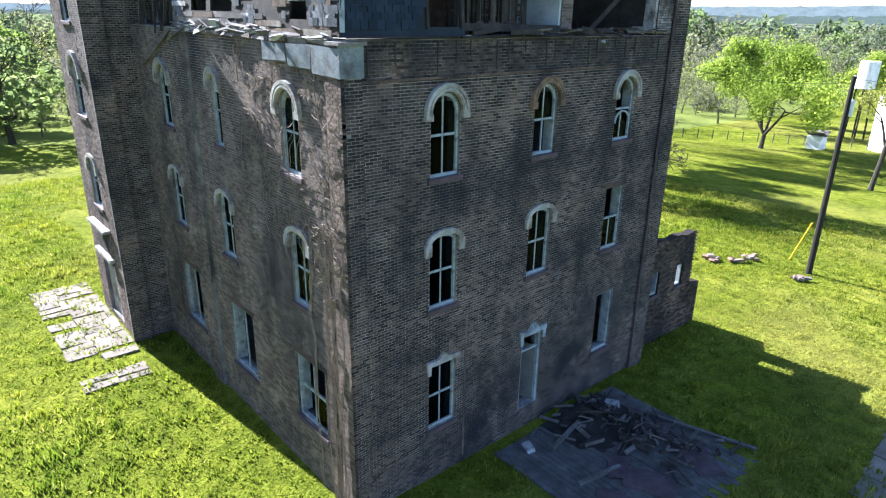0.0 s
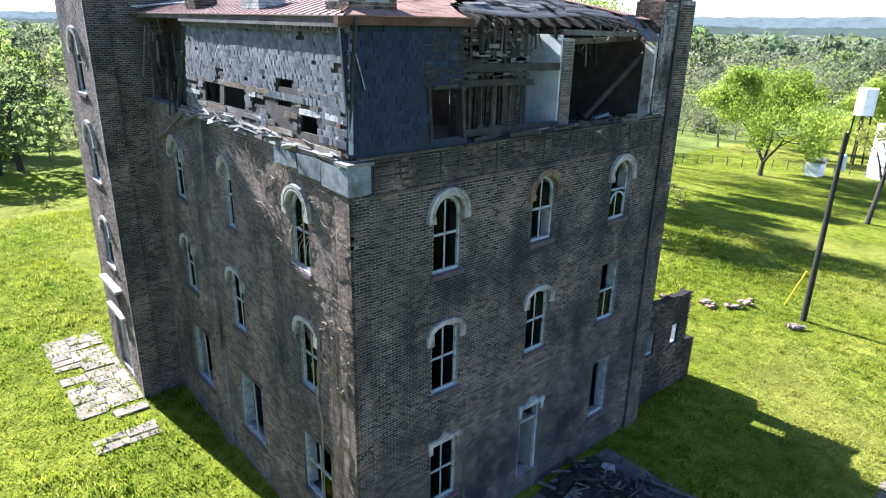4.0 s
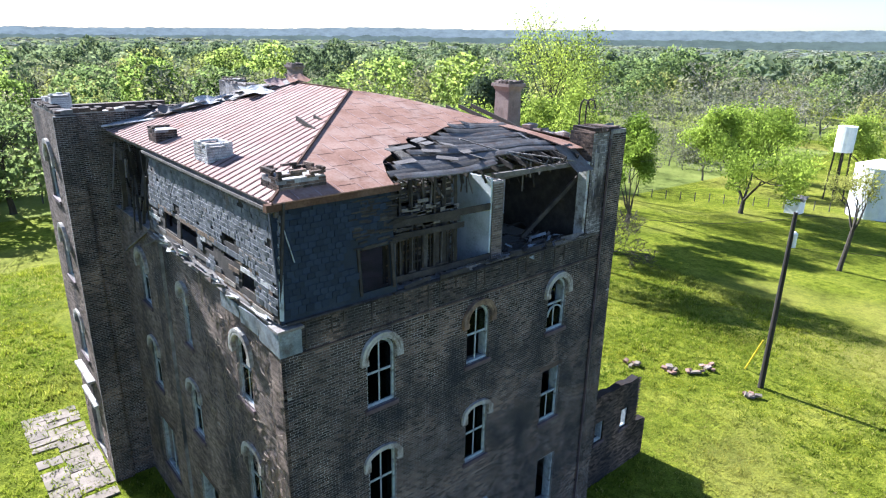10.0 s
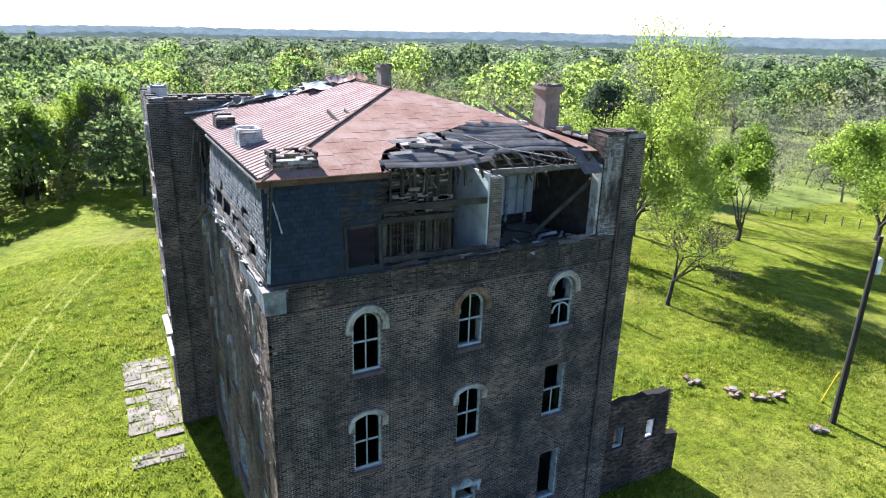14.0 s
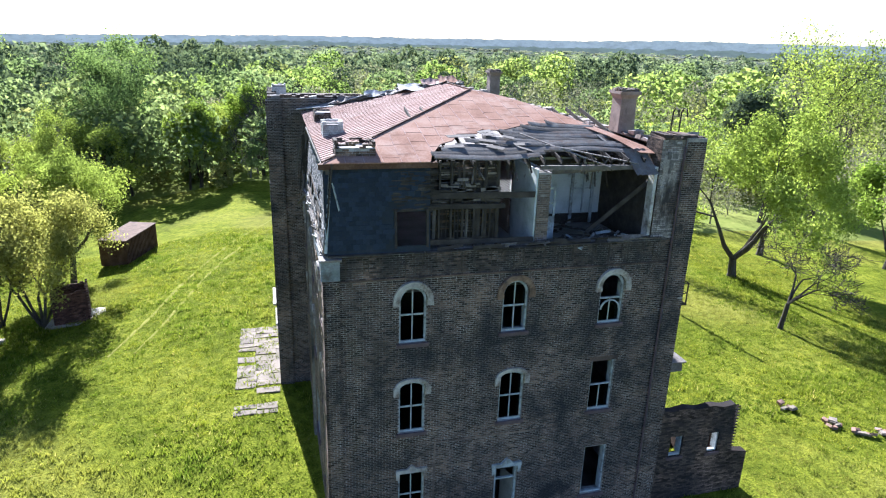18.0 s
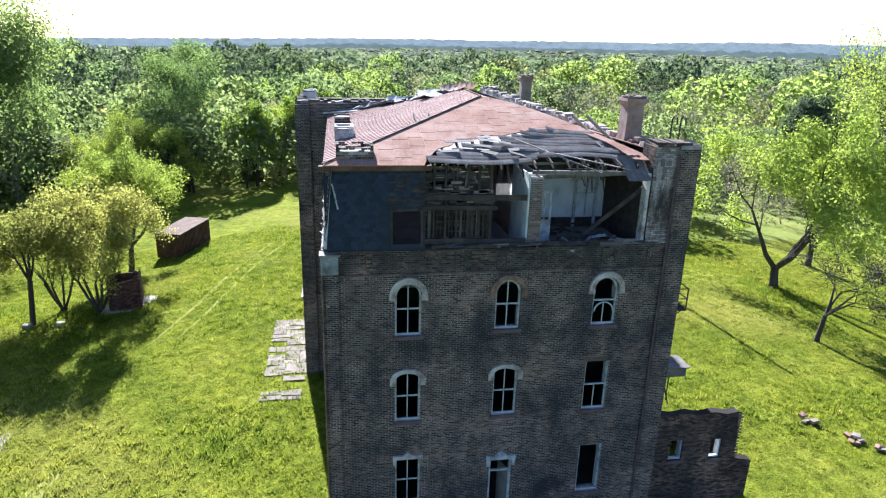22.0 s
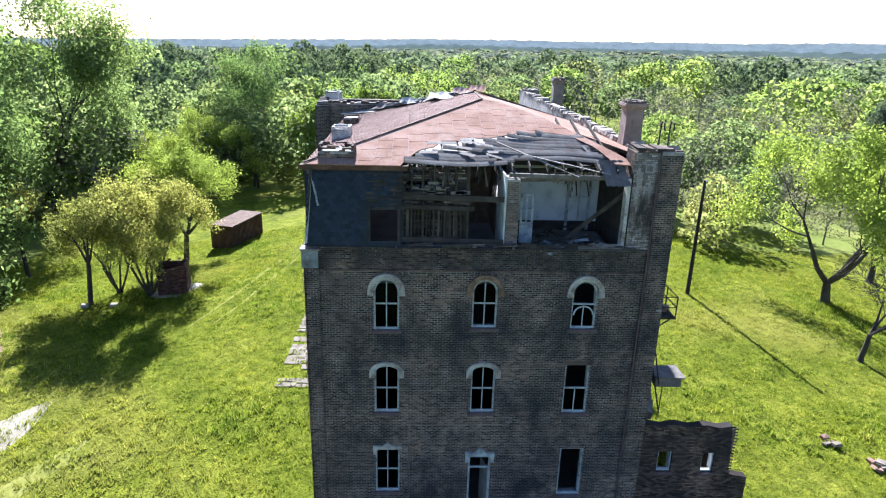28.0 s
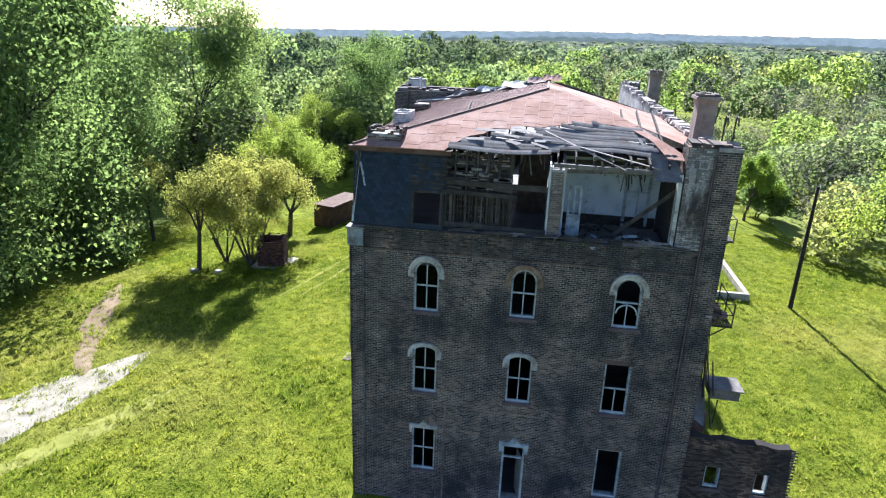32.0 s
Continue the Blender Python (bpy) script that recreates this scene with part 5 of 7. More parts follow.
while y < 21.6:
    dy = rnd.uniform(0.9, 1.5)
    x = -4.1
    while x < -1.7:
        dx = rnd.uniform(0.8, 1.3)
        if not (y < 12.6 and (x > -2.4 or yi == 1)):
            for sy in (0, 1):
                if rnd.random() < 0.09:
                    continue
                bm = bmesh.new()
                cut = rnd.uniform(0.35, 0.65)
                y0, y1 = (y, y + dy * cut - 0.015) if sy == 0 else (y + dy * cut, y + dy - 0.03)
                box(bm, x, min(x + dx, -1.66), y0, y1, -0.3, 0.06 + rnd.uniform(-0.02, 0.02), jitter=0.03)
                part("slab_piece", bm, CONCRETE_OB, slab)
        x += dx + 0.03
    y += dy
    yi += 1
deck = thing("collapsed_porch", (8, -2.5, 0), "collapsed dark porch floor strewn with splintered boards", "porch")
bm = bmesh.new()
box(bm, 4.7, 10.8, -6.0, -0.4, -0.9, -0.06)
part("deck_base", bm, DARKWOOD, deck)
for k in range(30):
    x = 4.7 + k * 0.203
    bm = bmesh.new()
    box(bm, x, x + 0.19, -6.0 + rnd.uniform(0, 0.5), -0.45, -0.05, 0.02 + rnd.uniform(0, 0.02))
    part("deck_board", bm, DECK, deck)
for k in range(150):
    yy = rnd.uniform(-5.3, -0.6)
    x = rnd.gauss(8.0 + 0.28 * (-yy), 0.75)
    a, l = rnd.uniform(0, 3.14), rnd.uniform(0.15, 0.8) * (2.2 if k % 17 == 0 else 1)
    z = 0.1 + rnd.uniform(0, 0.45) * math.exp(-((x - 8.8) / 1.3) ** 2)
    bm = bmesh.new()
    beam(bm, (x, yy, z), (x + l * math.cos(a), yy + l * math.sin(a), z + rnd.uniform(-0.1, 0.1)), rnd.uniform(0.04, 0.15), 0.03, rnd.uniform(0, 3))
    part("splinter", bm, OLDWOOD if rnd.random() < 0.5 else DARKWOOD, deck)
for k in range(9):
    bm = bmesh.new()
    x, yy = rnd.uniform(4.9, 10.2), rnd.uniform(-5.8, -2.6) if k < 6 else rnd.uniform(-1.3, -0.7)
    s = rnd.uniform(0.3, 0.75) * (0.5 if k > 5 else 1)
    box(bm, -s, s, -0.6 * s, 0.6 * s, 0, 0.06, Matrix.Translation((x, yy, 0.04)) @ Matrix.Rotation(rnd.uniform(0, 3), 4, "Z") @ Matrix.Rotation(rnd.gauss(0, 0.05), 4, "X"), jitter=0.06)
    part("broken_plate", bm, SILL if k < 6 else WHITEWASH, deck)
bm = bmesh.new()
rows = []
for i in range(13):
    rows.append([(6.9 + 0.26 * i, -2.6 + 0.2 * j, 0.02 + 0.42 * math.exp(-((i - 6) / 4) ** 2 - ((j - 8) / 4.5) ** 2) * (0.75 + 0.5 * noise.noise((i * 0.6, j * 0.6, 2)))) for j in range(12)])
bent(bm, rows, 0.3)
part("ash_mound", bm, DARKWOOD, deck)
beam_at = (((10.1, -2.2, 0.15), (11.2, -5.6, 0.08)), ((6.2, -1.5, 0.12), (7.9, -1.2, 0.2)), ((5.6, -3.0, 0.08), (7.2, -3.3, 0.08)))
for a, b in beam_at:
    bm = bmesh.new()
    beam(bm, a, b, 0.13, 0.08)
    part("fallen_timber", bm, OLDWOOD, deck)
path = thing("concrete_path", (13, -8.5, 0), "grey concrete path beside the porch wreck", "path", kind="structure")
for k in range(6):
    bm = bmesh.new()
    box(bm, 11.4 + k * 1.25, 12.6 + k * 1.25, -9.6 + k * 0.1, -8.2 + k * 0.1, -0.4, 0.03, jitter=0.02)
    part("slab_piece", bm, CONCRETE_OB, path)

# ---- fire escape ----
esc = thing("fire_escape", (14, 2, 5), "rusted iron fire escape with landings and broken stair", "fire escape")
for z, y0 in ((9.1, 1.05), (11.9, 2.75)):
    bm = bmesh.new()
    for k in range(11):
        box(bm, 13.22 + k * 0.1, 13.29 + k * 0.1, y0, y0 + 2.2, z, z + 0.03)
    box(bm, 13.22, 14.32, y0, y0 + 0.06, z - 0.06, z - 0.002)
    box(bm, 13.22, 14.32, y0 + 2.14, y0 + 2.2, z - 0.06, z - 0.002)
    part("landing", bm, IRON, esc)
    for x, y in ((14.29, y0 + 0.03), (14.29, y0 + 1.1), (14.29, y0 + 2.17), (13.26, y0 + 0.03)):
        bm = bmesh.new()
        beam(bm, (x, y, z + 0.03), (x, y, z + 0.88), 0.04, 0.04)
        part("post", bm, IRON, esc)
    bm = bmesh.new()
    for h in (0.45, 0.88):
        beam(bm, (14.29, y0, z + h), (14.29, y0 + 2.2, z + h), 0.035, 0.03)
        beam(bm, (13.25, y0 + 0.03, z + h), (14.29, y0 + 0.03, z + h), 0.035, 0.03)
    part("handrail", bm, IRON, esc)
    bm = bmesh.new()
    for y in (y0 + 0.1, y0 + 2.1):
        beam(bm, (14.2, y, z - 0.03), (13.22, y, z - 0.75), 0.04, 0.04)
    part("bracket", bm, IRON, esc)
rnd = random.Random(90)
bm = bmesh.new()
for k in range(22):
    x, y = rnd.uniform(13.35, 14.1), rnd.uniform(1.2, 3.0)
    box(bm, x, x + rnd.uniform(0.08, 0.25), y, y + rnd.uniform(0.08, 0.3), 9.132, 9.15 + rnd.uniform(0.02, 0.2), jitter=0.03)
tagged(part("debris", bm, REDBRICK, esc, "rubble and rotten boards lying on the landing"), kind="stuff")
# stairs between the landings, then the broken lower flight
for x in (13.35, 13.95):
    for a, b in (((x, 4.6, 11.9), (x, 3.1, 9.1)), ((x, 3.0, 9.1), (x, 1.7, 5.6))):
        bm = bmesh.new()
        beam(bm, a, b, 0.05, 0.16)
        beam(bm, Vector(a) + Vector((0, 0, 0.8)), Vector(b) + Vector((0, 0, 0.8)), 0.03, 0.03)
        part("stringer", bm, IRON, esc)
for k in range(12):
    v = (k + 0.5) / 12
    bm = bmesh.new()
    box(bm, 13.37, 13.93, 4.5 - 1.5 * v, 4.7 - 1.5 * v, 11.85 - 2.8 * v, 11.88 - 2.8 * v)
    part("tread", bm, IRON, esc)
bm = bmesh.new()
bent(bm, [[(13.3, 3.1, 5.75), (13.8, 3.0, 5.95), (14.25, 2.9, 5.8)], [(13.3, 2.2, 5.1), (13.8, 2.2, 5.35), (14.2, 2.1, 5.15)], [(13.3, 1.5, 4.5), (13.75, 1.5, 4.7), (14.1, 1.4, 4.45)]], 0.05)
part("fallen_roof_panel", bm, TIN, esc, "buckled grey sheet of a fallen porch roof")
bm = bmesh.new()
box(bm, 14.35, 15.5, 2.2, 3.1, 5.35, 5.75, jitter=0.05)
box(bm, 14.3, 15.6, 2.1, 3.2, 5.76, 5.84, jitter=0.03)
part("hanging_box", bm, OLDWOOD, esc, "grey broken timber box end")
bm = bmesh.new()
box(bm, 13.7, 14.45, 2.3, 2.4, 3.6, 4.6, jitter=0.04)
part("board_panel", bm, REDBRICK, esc, "reddish rotten board panel")
for a, b in (((14.2, 2.9, 6.9), (14.35, 1.4, 4.5)), ((14.05, 2.9, 7.3), (14.05, 2.6, 5.6)), ((14.35, 2.6, 6.8), (14.4, 1.9, 5.6)), ((13.5, 3.0, 7.0), (13.5, 2.9, 5.6)), ((14.7, 2.2, 5.3), (14.6, 2.0, 4.3)), ((13.4, 1.2, 3.9), (13.4, 1.1, 4.9))):
    bm = bmesh.new()
    beam(bm, a, b, 0.045, 0.045)
    part("broken_rail", bm, IRON, esc)
for x in (12.95, 13.3):
    bm = bmesh.new()
    tube(bm, [(x, 1.75, 15.3), (x, 1.75, 16.35), (x, 1.72, 16.62), (x, 1.6, 16.75), (x, 1.42, 16.7), (x, 1.35, 16.45)], [0.03] * 6, 6)
    part("ladder_hoop", bm, IRON, esc)
curb = thing("concrete_curb", (23.6, 27.4, -0.3), "low pale concrete retaining kerb in the grass", "kerb")
for b in ((23.45, 23.8, 27.2, 37.0), (20.6, 23.44, 27.2, 27.55)):
    bm = bmesh.new()
    box(bm, b[0], b[1], b[2], b[3], -0.7, 0.32)
    bmesh.ops.bevel(bm, geom=bm.edges[:], offset=0.025, segments=1, affect="EDGES")
    part("kerb_arm", bm, CONCRETE, curb)

# ---- poles ----
def pole(x, y, h, label, lean=(0.0, 0.0), gear=True):
    z = ground_z(x, y)
    t = thing("utility_pole", (x, y, z), label, "utility pole", "poles")
    bm = bmesh.new()
    tube(bm, [(x, y, z - 0.3), (x + lean[0] / 2, y + lean[1] / 2, z + h / 2), (x + lean[0], y + lean[1], z + h)], [0.17, 0.145, 0.11], 10)
    shaft = part("pole", bm, POLE, t)
    tx, ty, tz = x + lean[0], y + lean[1], z + h
    if gear:
        bm = bmesh.new()
        tube(bm, [(tx + 0.33, ty, tz - 2.0), (tx + 0.33, ty, tz - 1.25)], [0.21, 0.21], 14)
        tube(bm, [(tx + 0.33, ty, tz - 1.25), (tx + 0.33, ty, tz - 1.15)], [0.22, 0.12], 14)
        part("transformer", bm, WHITE, t, "grey-white transformer can")
        bm = bmesh.new()
        beam(bm, (tx, ty, tz - 1.6), (tx + 0.2, ty, tz - 1.6), 0.06, 0.3)
        part("bracket", bm, IRON, shaft)
    bm = bmesh.new()
    for k in (0.1, 0.5):
        tube(bm, [(tx + 0.13, ty, tz - k), (tx + 0.13, ty, tz - k + 0.16)], [0.05, 0.03], 8)
    part("insulator", bm, WHITE, shaft)
    return Vector((tx, ty, tz))


p1 = pole(29.9, -0.1, 10.7, "dark creosoted utility pole with a pale transformer can")
p2 = pole(26.8, 27.0, 9.7, "dark utility pole standing alone in the meadow", gear=False)


def wire(a, b, sag, name="power_line", r=0.012):
    t = thing(name, a, "thin sagging overhead wire", "cable", "wires")
    bm = bmesh.new()
    a, b = Vector(a), Vector(b)
    pts = [a.lerp(b, i / 16) - Vector((0, 0, sag * 4 * (i / 16) * (1 - i / 16))) for i in range(17)]
    tube(bm, pts, [r] * 17, 4)
    part("strand", bm, IRON, t)


wire(p1 - Vector((0, 0, 0.3)), (13.5, 6.0, 12.5), 0.8)
wire(p1 - Vector((0, 0, 0.1)), (75, -24, 8.0), 1.2)
wire(p1 - Vector((0, 0, 2.0)), (75, -26, 6.0), 1.2)
wire(p2 - Vector((0, 0, 0.2)), (60, 20, 8.0), 1.4)
bm = bmesh.new()
tube(bm, [(31.6, 1.6, ground_z(31.6, 1.6)), (30.3, 0.4, 2.2)], [0.045, 0.045], 6)
g = thing("guy_guard", (31.6, 1.6, ground_z(31.6, 1.6)), "bright yellow guy wire guard", "cable guard")
part("guard", bm, surface("yellow_plastic", (0.5, 0.35, 0.02), (0.65, 0.48, 0.03), (0.75, 0.6, 0.06), 4, 30, 0.5), g)

# ---- steel shed, brick incinerator, blocks, tank, white building ----
cx, cy = -15.2, 44.6
cz = ground_z(cx, cy)
shed = thing("storage_container", (cx, cy, cz), "rust-brown ribbed steel container on the grass", "container")
R = Matrix.Translation((cx, cy, cz)) @ Matrix.Rotation(radians(74), 4, "Z")
bm = bmesh.new()
box(bm, -3.0, 3.0, -1.25, 1.25, 0.05, 2.5, R)
body = part("body", bm, CRATE, shed)
for k in range(24):
    x = -2.95 + k * 0.252
    for s in (-1, 1):
        bm = bmesh.new()
        box(bm, x, x + 0.12, s * 1.27 - 0.03, s * 1.27 + 0.03, 0.1, 2.45, R)
        part("rib", bm, CRATE, body)
bm = bmesh.new()
box(bm, -3.08, 3.08, -1.33, 1.33, 2.5, 2.58, R)
part("roof", bm, CRATE, shed)
KILN = surface("dark_red_brick", (0.035, 0.02, 0.017), (0.08, 0.04, 0.032), (0.15, 0.08, 0.065), 2, 20, 0.9, island=0.5)
kx, ky = -15.9, 28.0
kz = ground_z(kx, ky)
kiln = thing("brick_incinerator", (kx, ky, kz), "crumbling dark brick box on a pale slab in the grass", "incinerator")
bm = bmesh.new()
box(bm, kx - 1.4, kx + 1.9, ky - 1.5, ky + 1.5, kz - 0.3, kz + 0.15, jitter=0.03)
part("footing", bm, CONCRETE, kiln)
for row in range(24):
    for s in range(4):
        for k in range(9):
            u = -1.1 + k * 0.245 + (0.12 if row % 2 else 0)
            if row > 21 and random.random() < 0.5:
                continue
            a = Matrix.Translation((kx, ky, kz + 0.16 + row * 0.1)) @ Matrix.Rotation(s * math.pi / 2 + 0.2, 4, "Z")
            if row == 0 and s == 0 and k == 0:
                kb = bmesh.new()
            box(kb, u, u + 0.23, -1.1, -0.98, 0, 0.09, a)
tagged(part("brickwork", kb, KILN, kiln), kind="stuff")
for x, y in ((-19.6, 25.1), (-21.9, 25.2)):
    z = ground_z(x, y)
    t = thing("concrete_block", (x, y, z), "small pale concrete block in the grass", "block", "blocks")
    bm = bmesh.new()
    box(bm, x - 0.28, x + 0.28, y - 0.2, y + 0.2, z - 0.05, z + 0.3)
    bmesh.ops.bevel(bm, geom=bm.edges[:], offset=0.02, segments=1, affect="EDGES")
    part("block", bm, CONCRETE, t)
for x, y, big in ((25.9, 6.0, 1.0), (27.35, 4.25, 0.9), (28.4, 3.1, 1.2), (29.6, 3.0, 0.9), (28.3, -0.2, 0.8), (-1.0, -4.0, 0.5)):
    z = ground_z(x, y)
    t = thing("rubble_pile", (x, y, z), "low heap of broken pinkish brick slabs in the grass", "rubble", "rubble piles")
    for k in range(8):
        bm = bmesh.new()
        a, b = big * random.gauss(0, 0.22), big * random.gauss(0, 0.2)
        c, d = random.uniform(0.08, 0.24), random.uniform(0.07, 0.16)
        box(bm, -c, c, -d, d, -0.06, 0.07, Matrix.Translation((x + a, y + b, z + 0.05 + random.uniform(0, 0.14))) @ Matrix.Rotation(random.uniform(0, 3), 4, "Z") @ Matrix.Rotation(random.gauss(0, 0.25), 4, "X"), jitter=0.03)
        part("chunk", bm, CONCRETE_OB if k % 2 else REDBRICK, t)
tx, ty = 98.5, 19.5
tz = ground_z(tx, ty)
t = thing("water_tank", (tx, ty, tz), "white cylindrical water tank on a tower", "tank")
bm = bmesh.new()
tube(bm, [(tx, ty, tz + 7.2), (tx, ty, tz + 10.9)], [1.25, 1.25], 20)
part("tank", bm, WHITE, t)
for s in range(4):
    bm = bmesh.new()
    a = s * math.pi / 2 + 0.4
    tube(bm, [(tx + 1.3 * math.cos(a), ty + 1.3 * math.sin(a), tz - 0.3), (tx + 1.0 * math.cos(a), ty + 1.0 * math.sin(a), tz + 7.3)], [0.12, 0.12], 6)
    part("leg", bm, IRON, t)
hx, hy = 92.0, 12.5
hz = ground_z(hx, hy)
t = thing("white_silo", (hx, hy, hz), "white round metal storage silo beyond the trees", "silo")
bm = bmesh.new()
tube(bm, [(hx, hy, hz - 0.3), (hx, hy, hz + 6.8)], [3.0, 3.0], 24)
tube(bm, [(hx, hy, hz + 6.8), (hx, hy, hz + 7.7)], [3.1, 0.4], 24)
part("shell", bm, WHITE, t)


# ---- pasture fence and little white house ----
fence = thing("wire_fence", (80, 25, ground_z(80, 25)), "grey post and wire fence along the far lawn", "fence")
posts = []
for k in range(22):
    x, y = 74 + k * 1.2, 37 - k * 1.55
    z = ground_z(x, y)
    posts.append(Vector((x, y, z)))
    bm = bmesh.new()
    tube(bm, [(x, y, z - 0.2), (x + random.gauss(0, 0.04), y, z + 1.3)], [0.07, 0.06], 6)
    part("post", bm, OLDWOOD, fence)
for h in (0.5, 0.85, 1.15):
    bm = bmesh.new()
    tube(bm, [p + Vector((0, 0, h)) for p in posts], [0.012] * len(posts), 3)
    part("wire", bm, IRON, fence)
x, y = 84.5, 19.5
z = ground_z(x, y)
hut = thing("pump_house", (x, y, z), "small white pump house with a pitched roof", "shed")
bm = bmesh.new()
box(bm, x - 1.0, x + 1.0, y - 0.9, y + 0.9, z - 0.1, z + 1.7)
part("wall", bm, WHITE, hut)
bm = bmesh.new()
for s in (-1, 1):
    beam(bm, (x + 0.6 * s, y - 1.1, z + 1.95), (x + 0.6 * s, y + 1.1, z + 1.95), 1.4, 0.06, -0.45 * s)
part("roof", bm, TIN, hut)


# ---- trees ----
def leaf_cloud(rnd, clumps, per, size, spread, shell=0.75):
    """Leaf cards round clump centres, as one mesh."""
    n = len(clumps) * per
    c = np.repeat(np.array([k[:3] for k in clumps]), per, 0)
    r = np.repeat(np.array([k[3] for k in clumps]), per, 0)[:, None]
    g = np.random.default_rng(rnd.randrange(1 << 30))
    d = g.normal(size=(n, 3))
    d /= np.linalg.norm(d, axis=1)[:, None]
    p = c + d * r * (g.random((n, 1)) ** 0.3) * spread
    mid = c.mean(0)
    away = p - mid
    away /= np.linalg.norm(away, axis=1)[:, None] + 1e-6
    facing = d * shell + away * 0.5 * shell + g.normal(size=(n, 3)) * (1.05 - shell) * 0.6
    u = np.cross(facing, g.normal(size=(n, 3)))
    u /= np.linalg.norm(u, axis=1)[:, None]
    v = np.cross(facing, u)
    v /= np.linalg.norm(v, axis=1)[:, None]
    s = size * g.uniform(0.6, 1.4, (n, 1))
    quads = np.stack([p - u * s, p + v * s * 0.6, p + u * s, p - v * s * 0.6], 1).reshape(-1, 3)
    me = bpy.data.meshes.new("crown")
    me.vertices.add(4 * n)
    me.vertices.foreach_set("co", quads.ravel())
    me.loops.add(4 * n)
    me.loops.foreach_set("vertex_index", np.arange(4 * n))
    me.polygons.add(n)
    me.polygons.foreach_set("loop_start", np.arange(n) * 4)
    me.update()
    me.validate()
    return me


def limbs(bm, rnd, p, d, length, r, depth, tips, spread=0.55, droop=0.0):
    """Branching limbs; collects the tips."""
    pts, rad = [Vector(p)], [r]
    q = Vector(p)
    d = Vector(d).normalized()
    for i in range(4):
        d = (d + Vector((rnd.gauss(0, 0.12), rnd.gauss(0, 0.12), rnd.gauss(0.03 - droop, 0.08)))).normalized()
        q = q + d * length / 4
        pts.append(q.copy())
        rad.append(r * (1 - 0.11 * (i + 1)))
    tube(bm, pts, [max(q, 0.016) for q in rad], 6 if r > 0.06 else 3, close=False)
    if depth == 0:
        tips.append(q)
        tips.append(pts[2])
        return
    for k in range(3 if depth > 1 else 3):
        a = rnd.uniform(0, 6.28)
        side = d.orthogonal().normalized()
        side.rotate(Matrix.Rotation(a, 3, d))
        nd = (d + side * spread * rnd.uniform(0.7, 1.5)).normalized()
        start = pts[-1] if k else pts[3]
        limbs(bm, rnd, start, nd, length * rnd.uniform(0.55, 0.8), rad[-1] * 0.7, depth - 1, tips, spread, droop)


def tree(name, label, seed, h, crown_r, leaf, per=34, size=0.24, clear=0.25, stems=1, depth=3, clump=1.0, spread=0.6, category="tree", skirt=0):
    """A tree at the origin: trunk with limbs, and a crown of many leaves."""
    rnd = random.Random(seed)
    t = thing(name, label=label, category=category, group="trees of the meadow")
    bm, bl = bmesh.new(), bmesh.new()
    tips = []
    for s in range(stems):
        a = rnd.uniform(0, 6.28)
        lean = Vector((math.cos(a), math.sin(a), 0)) * (0.35 if stems > 1 else 0.08)
        th = h * clear
        r0 = h * 0.021 / (stems ** 0.5)
        base = lean * (0.6 if stems > 1 else 0)
        top = base + Vector((0, 0, th)) + lean * th
        tube(bm, [base + Vector((0, 0, -0.4)), base + Vector((0, 0, 0.3)), base.lerp(top, 0.5), top], [r0 * 1.5, r0 * 1.1, r0, r0 * 0.9], 8, close=False)
        for k in range(4 if stems == 1 else 2):
            b = rnd.uniform(0, 6.28) + k * 1.6
            dd = Vector((math.cos(b) * spread, math.sin(b) * spread, 1.0)) + lean
            limbs(bl, rnd, top, dd, (h - th) * 0.42, r0 * 0.65, depth - 1, tips, spread)
    zmax = max(p.z for p in tips)
    rmax = sorted(math.hypot(p.x, p.y) for p in tips)[int(len(tips) * 0.9)]
    sx, sz = crown_r / max(rmax, 0.1), (h - h * clear) / max(0.1, zmax - h * clear)
    for vtx in list(bm.verts) + list(bl.verts):
        if vtx.co.z > h * clear:
            k = min(1.0, (vtx.co.z - h * clear) / (0.15 * h))
            vtx.co.x *= 1 + (sx - 1) * k
            vtx.co.y *= 1 + (sx - 1) * k
            vtx.co.z = h * clear + (vtx.co.z - h * clear) * sz
    part("trunk", bm, BARK, t)
    part("branchwork", bl, BARK, t)
    if leaf:
        cl = []
        for p in tips:
            k = min(1.0, max(0, p.z - h * clear) / (0.15 * h))
            cl.append((p.x * (1 + (sx - 1) * k), p.y * (1 + (sx - 1) * k), h * clear + (p.z - h * clear) * sz, clump * rnd.uniform(0.6, 1.3)))
        for k in range(skirt):
            a, q = rnd.uniform(0, 6.28), crown_r * rnd.uniform(0.45, 0.95)
            cl.append((q * math.cos(a), q * math.sin(a), h * rnd.uniform(0.1, 0.5), clump * rnd.uniform(0.6, 1.1)))
        part("crown", leaf_cloud(rnd, cl, per, size, 1.0, 0.5), leaf, t)
    return t


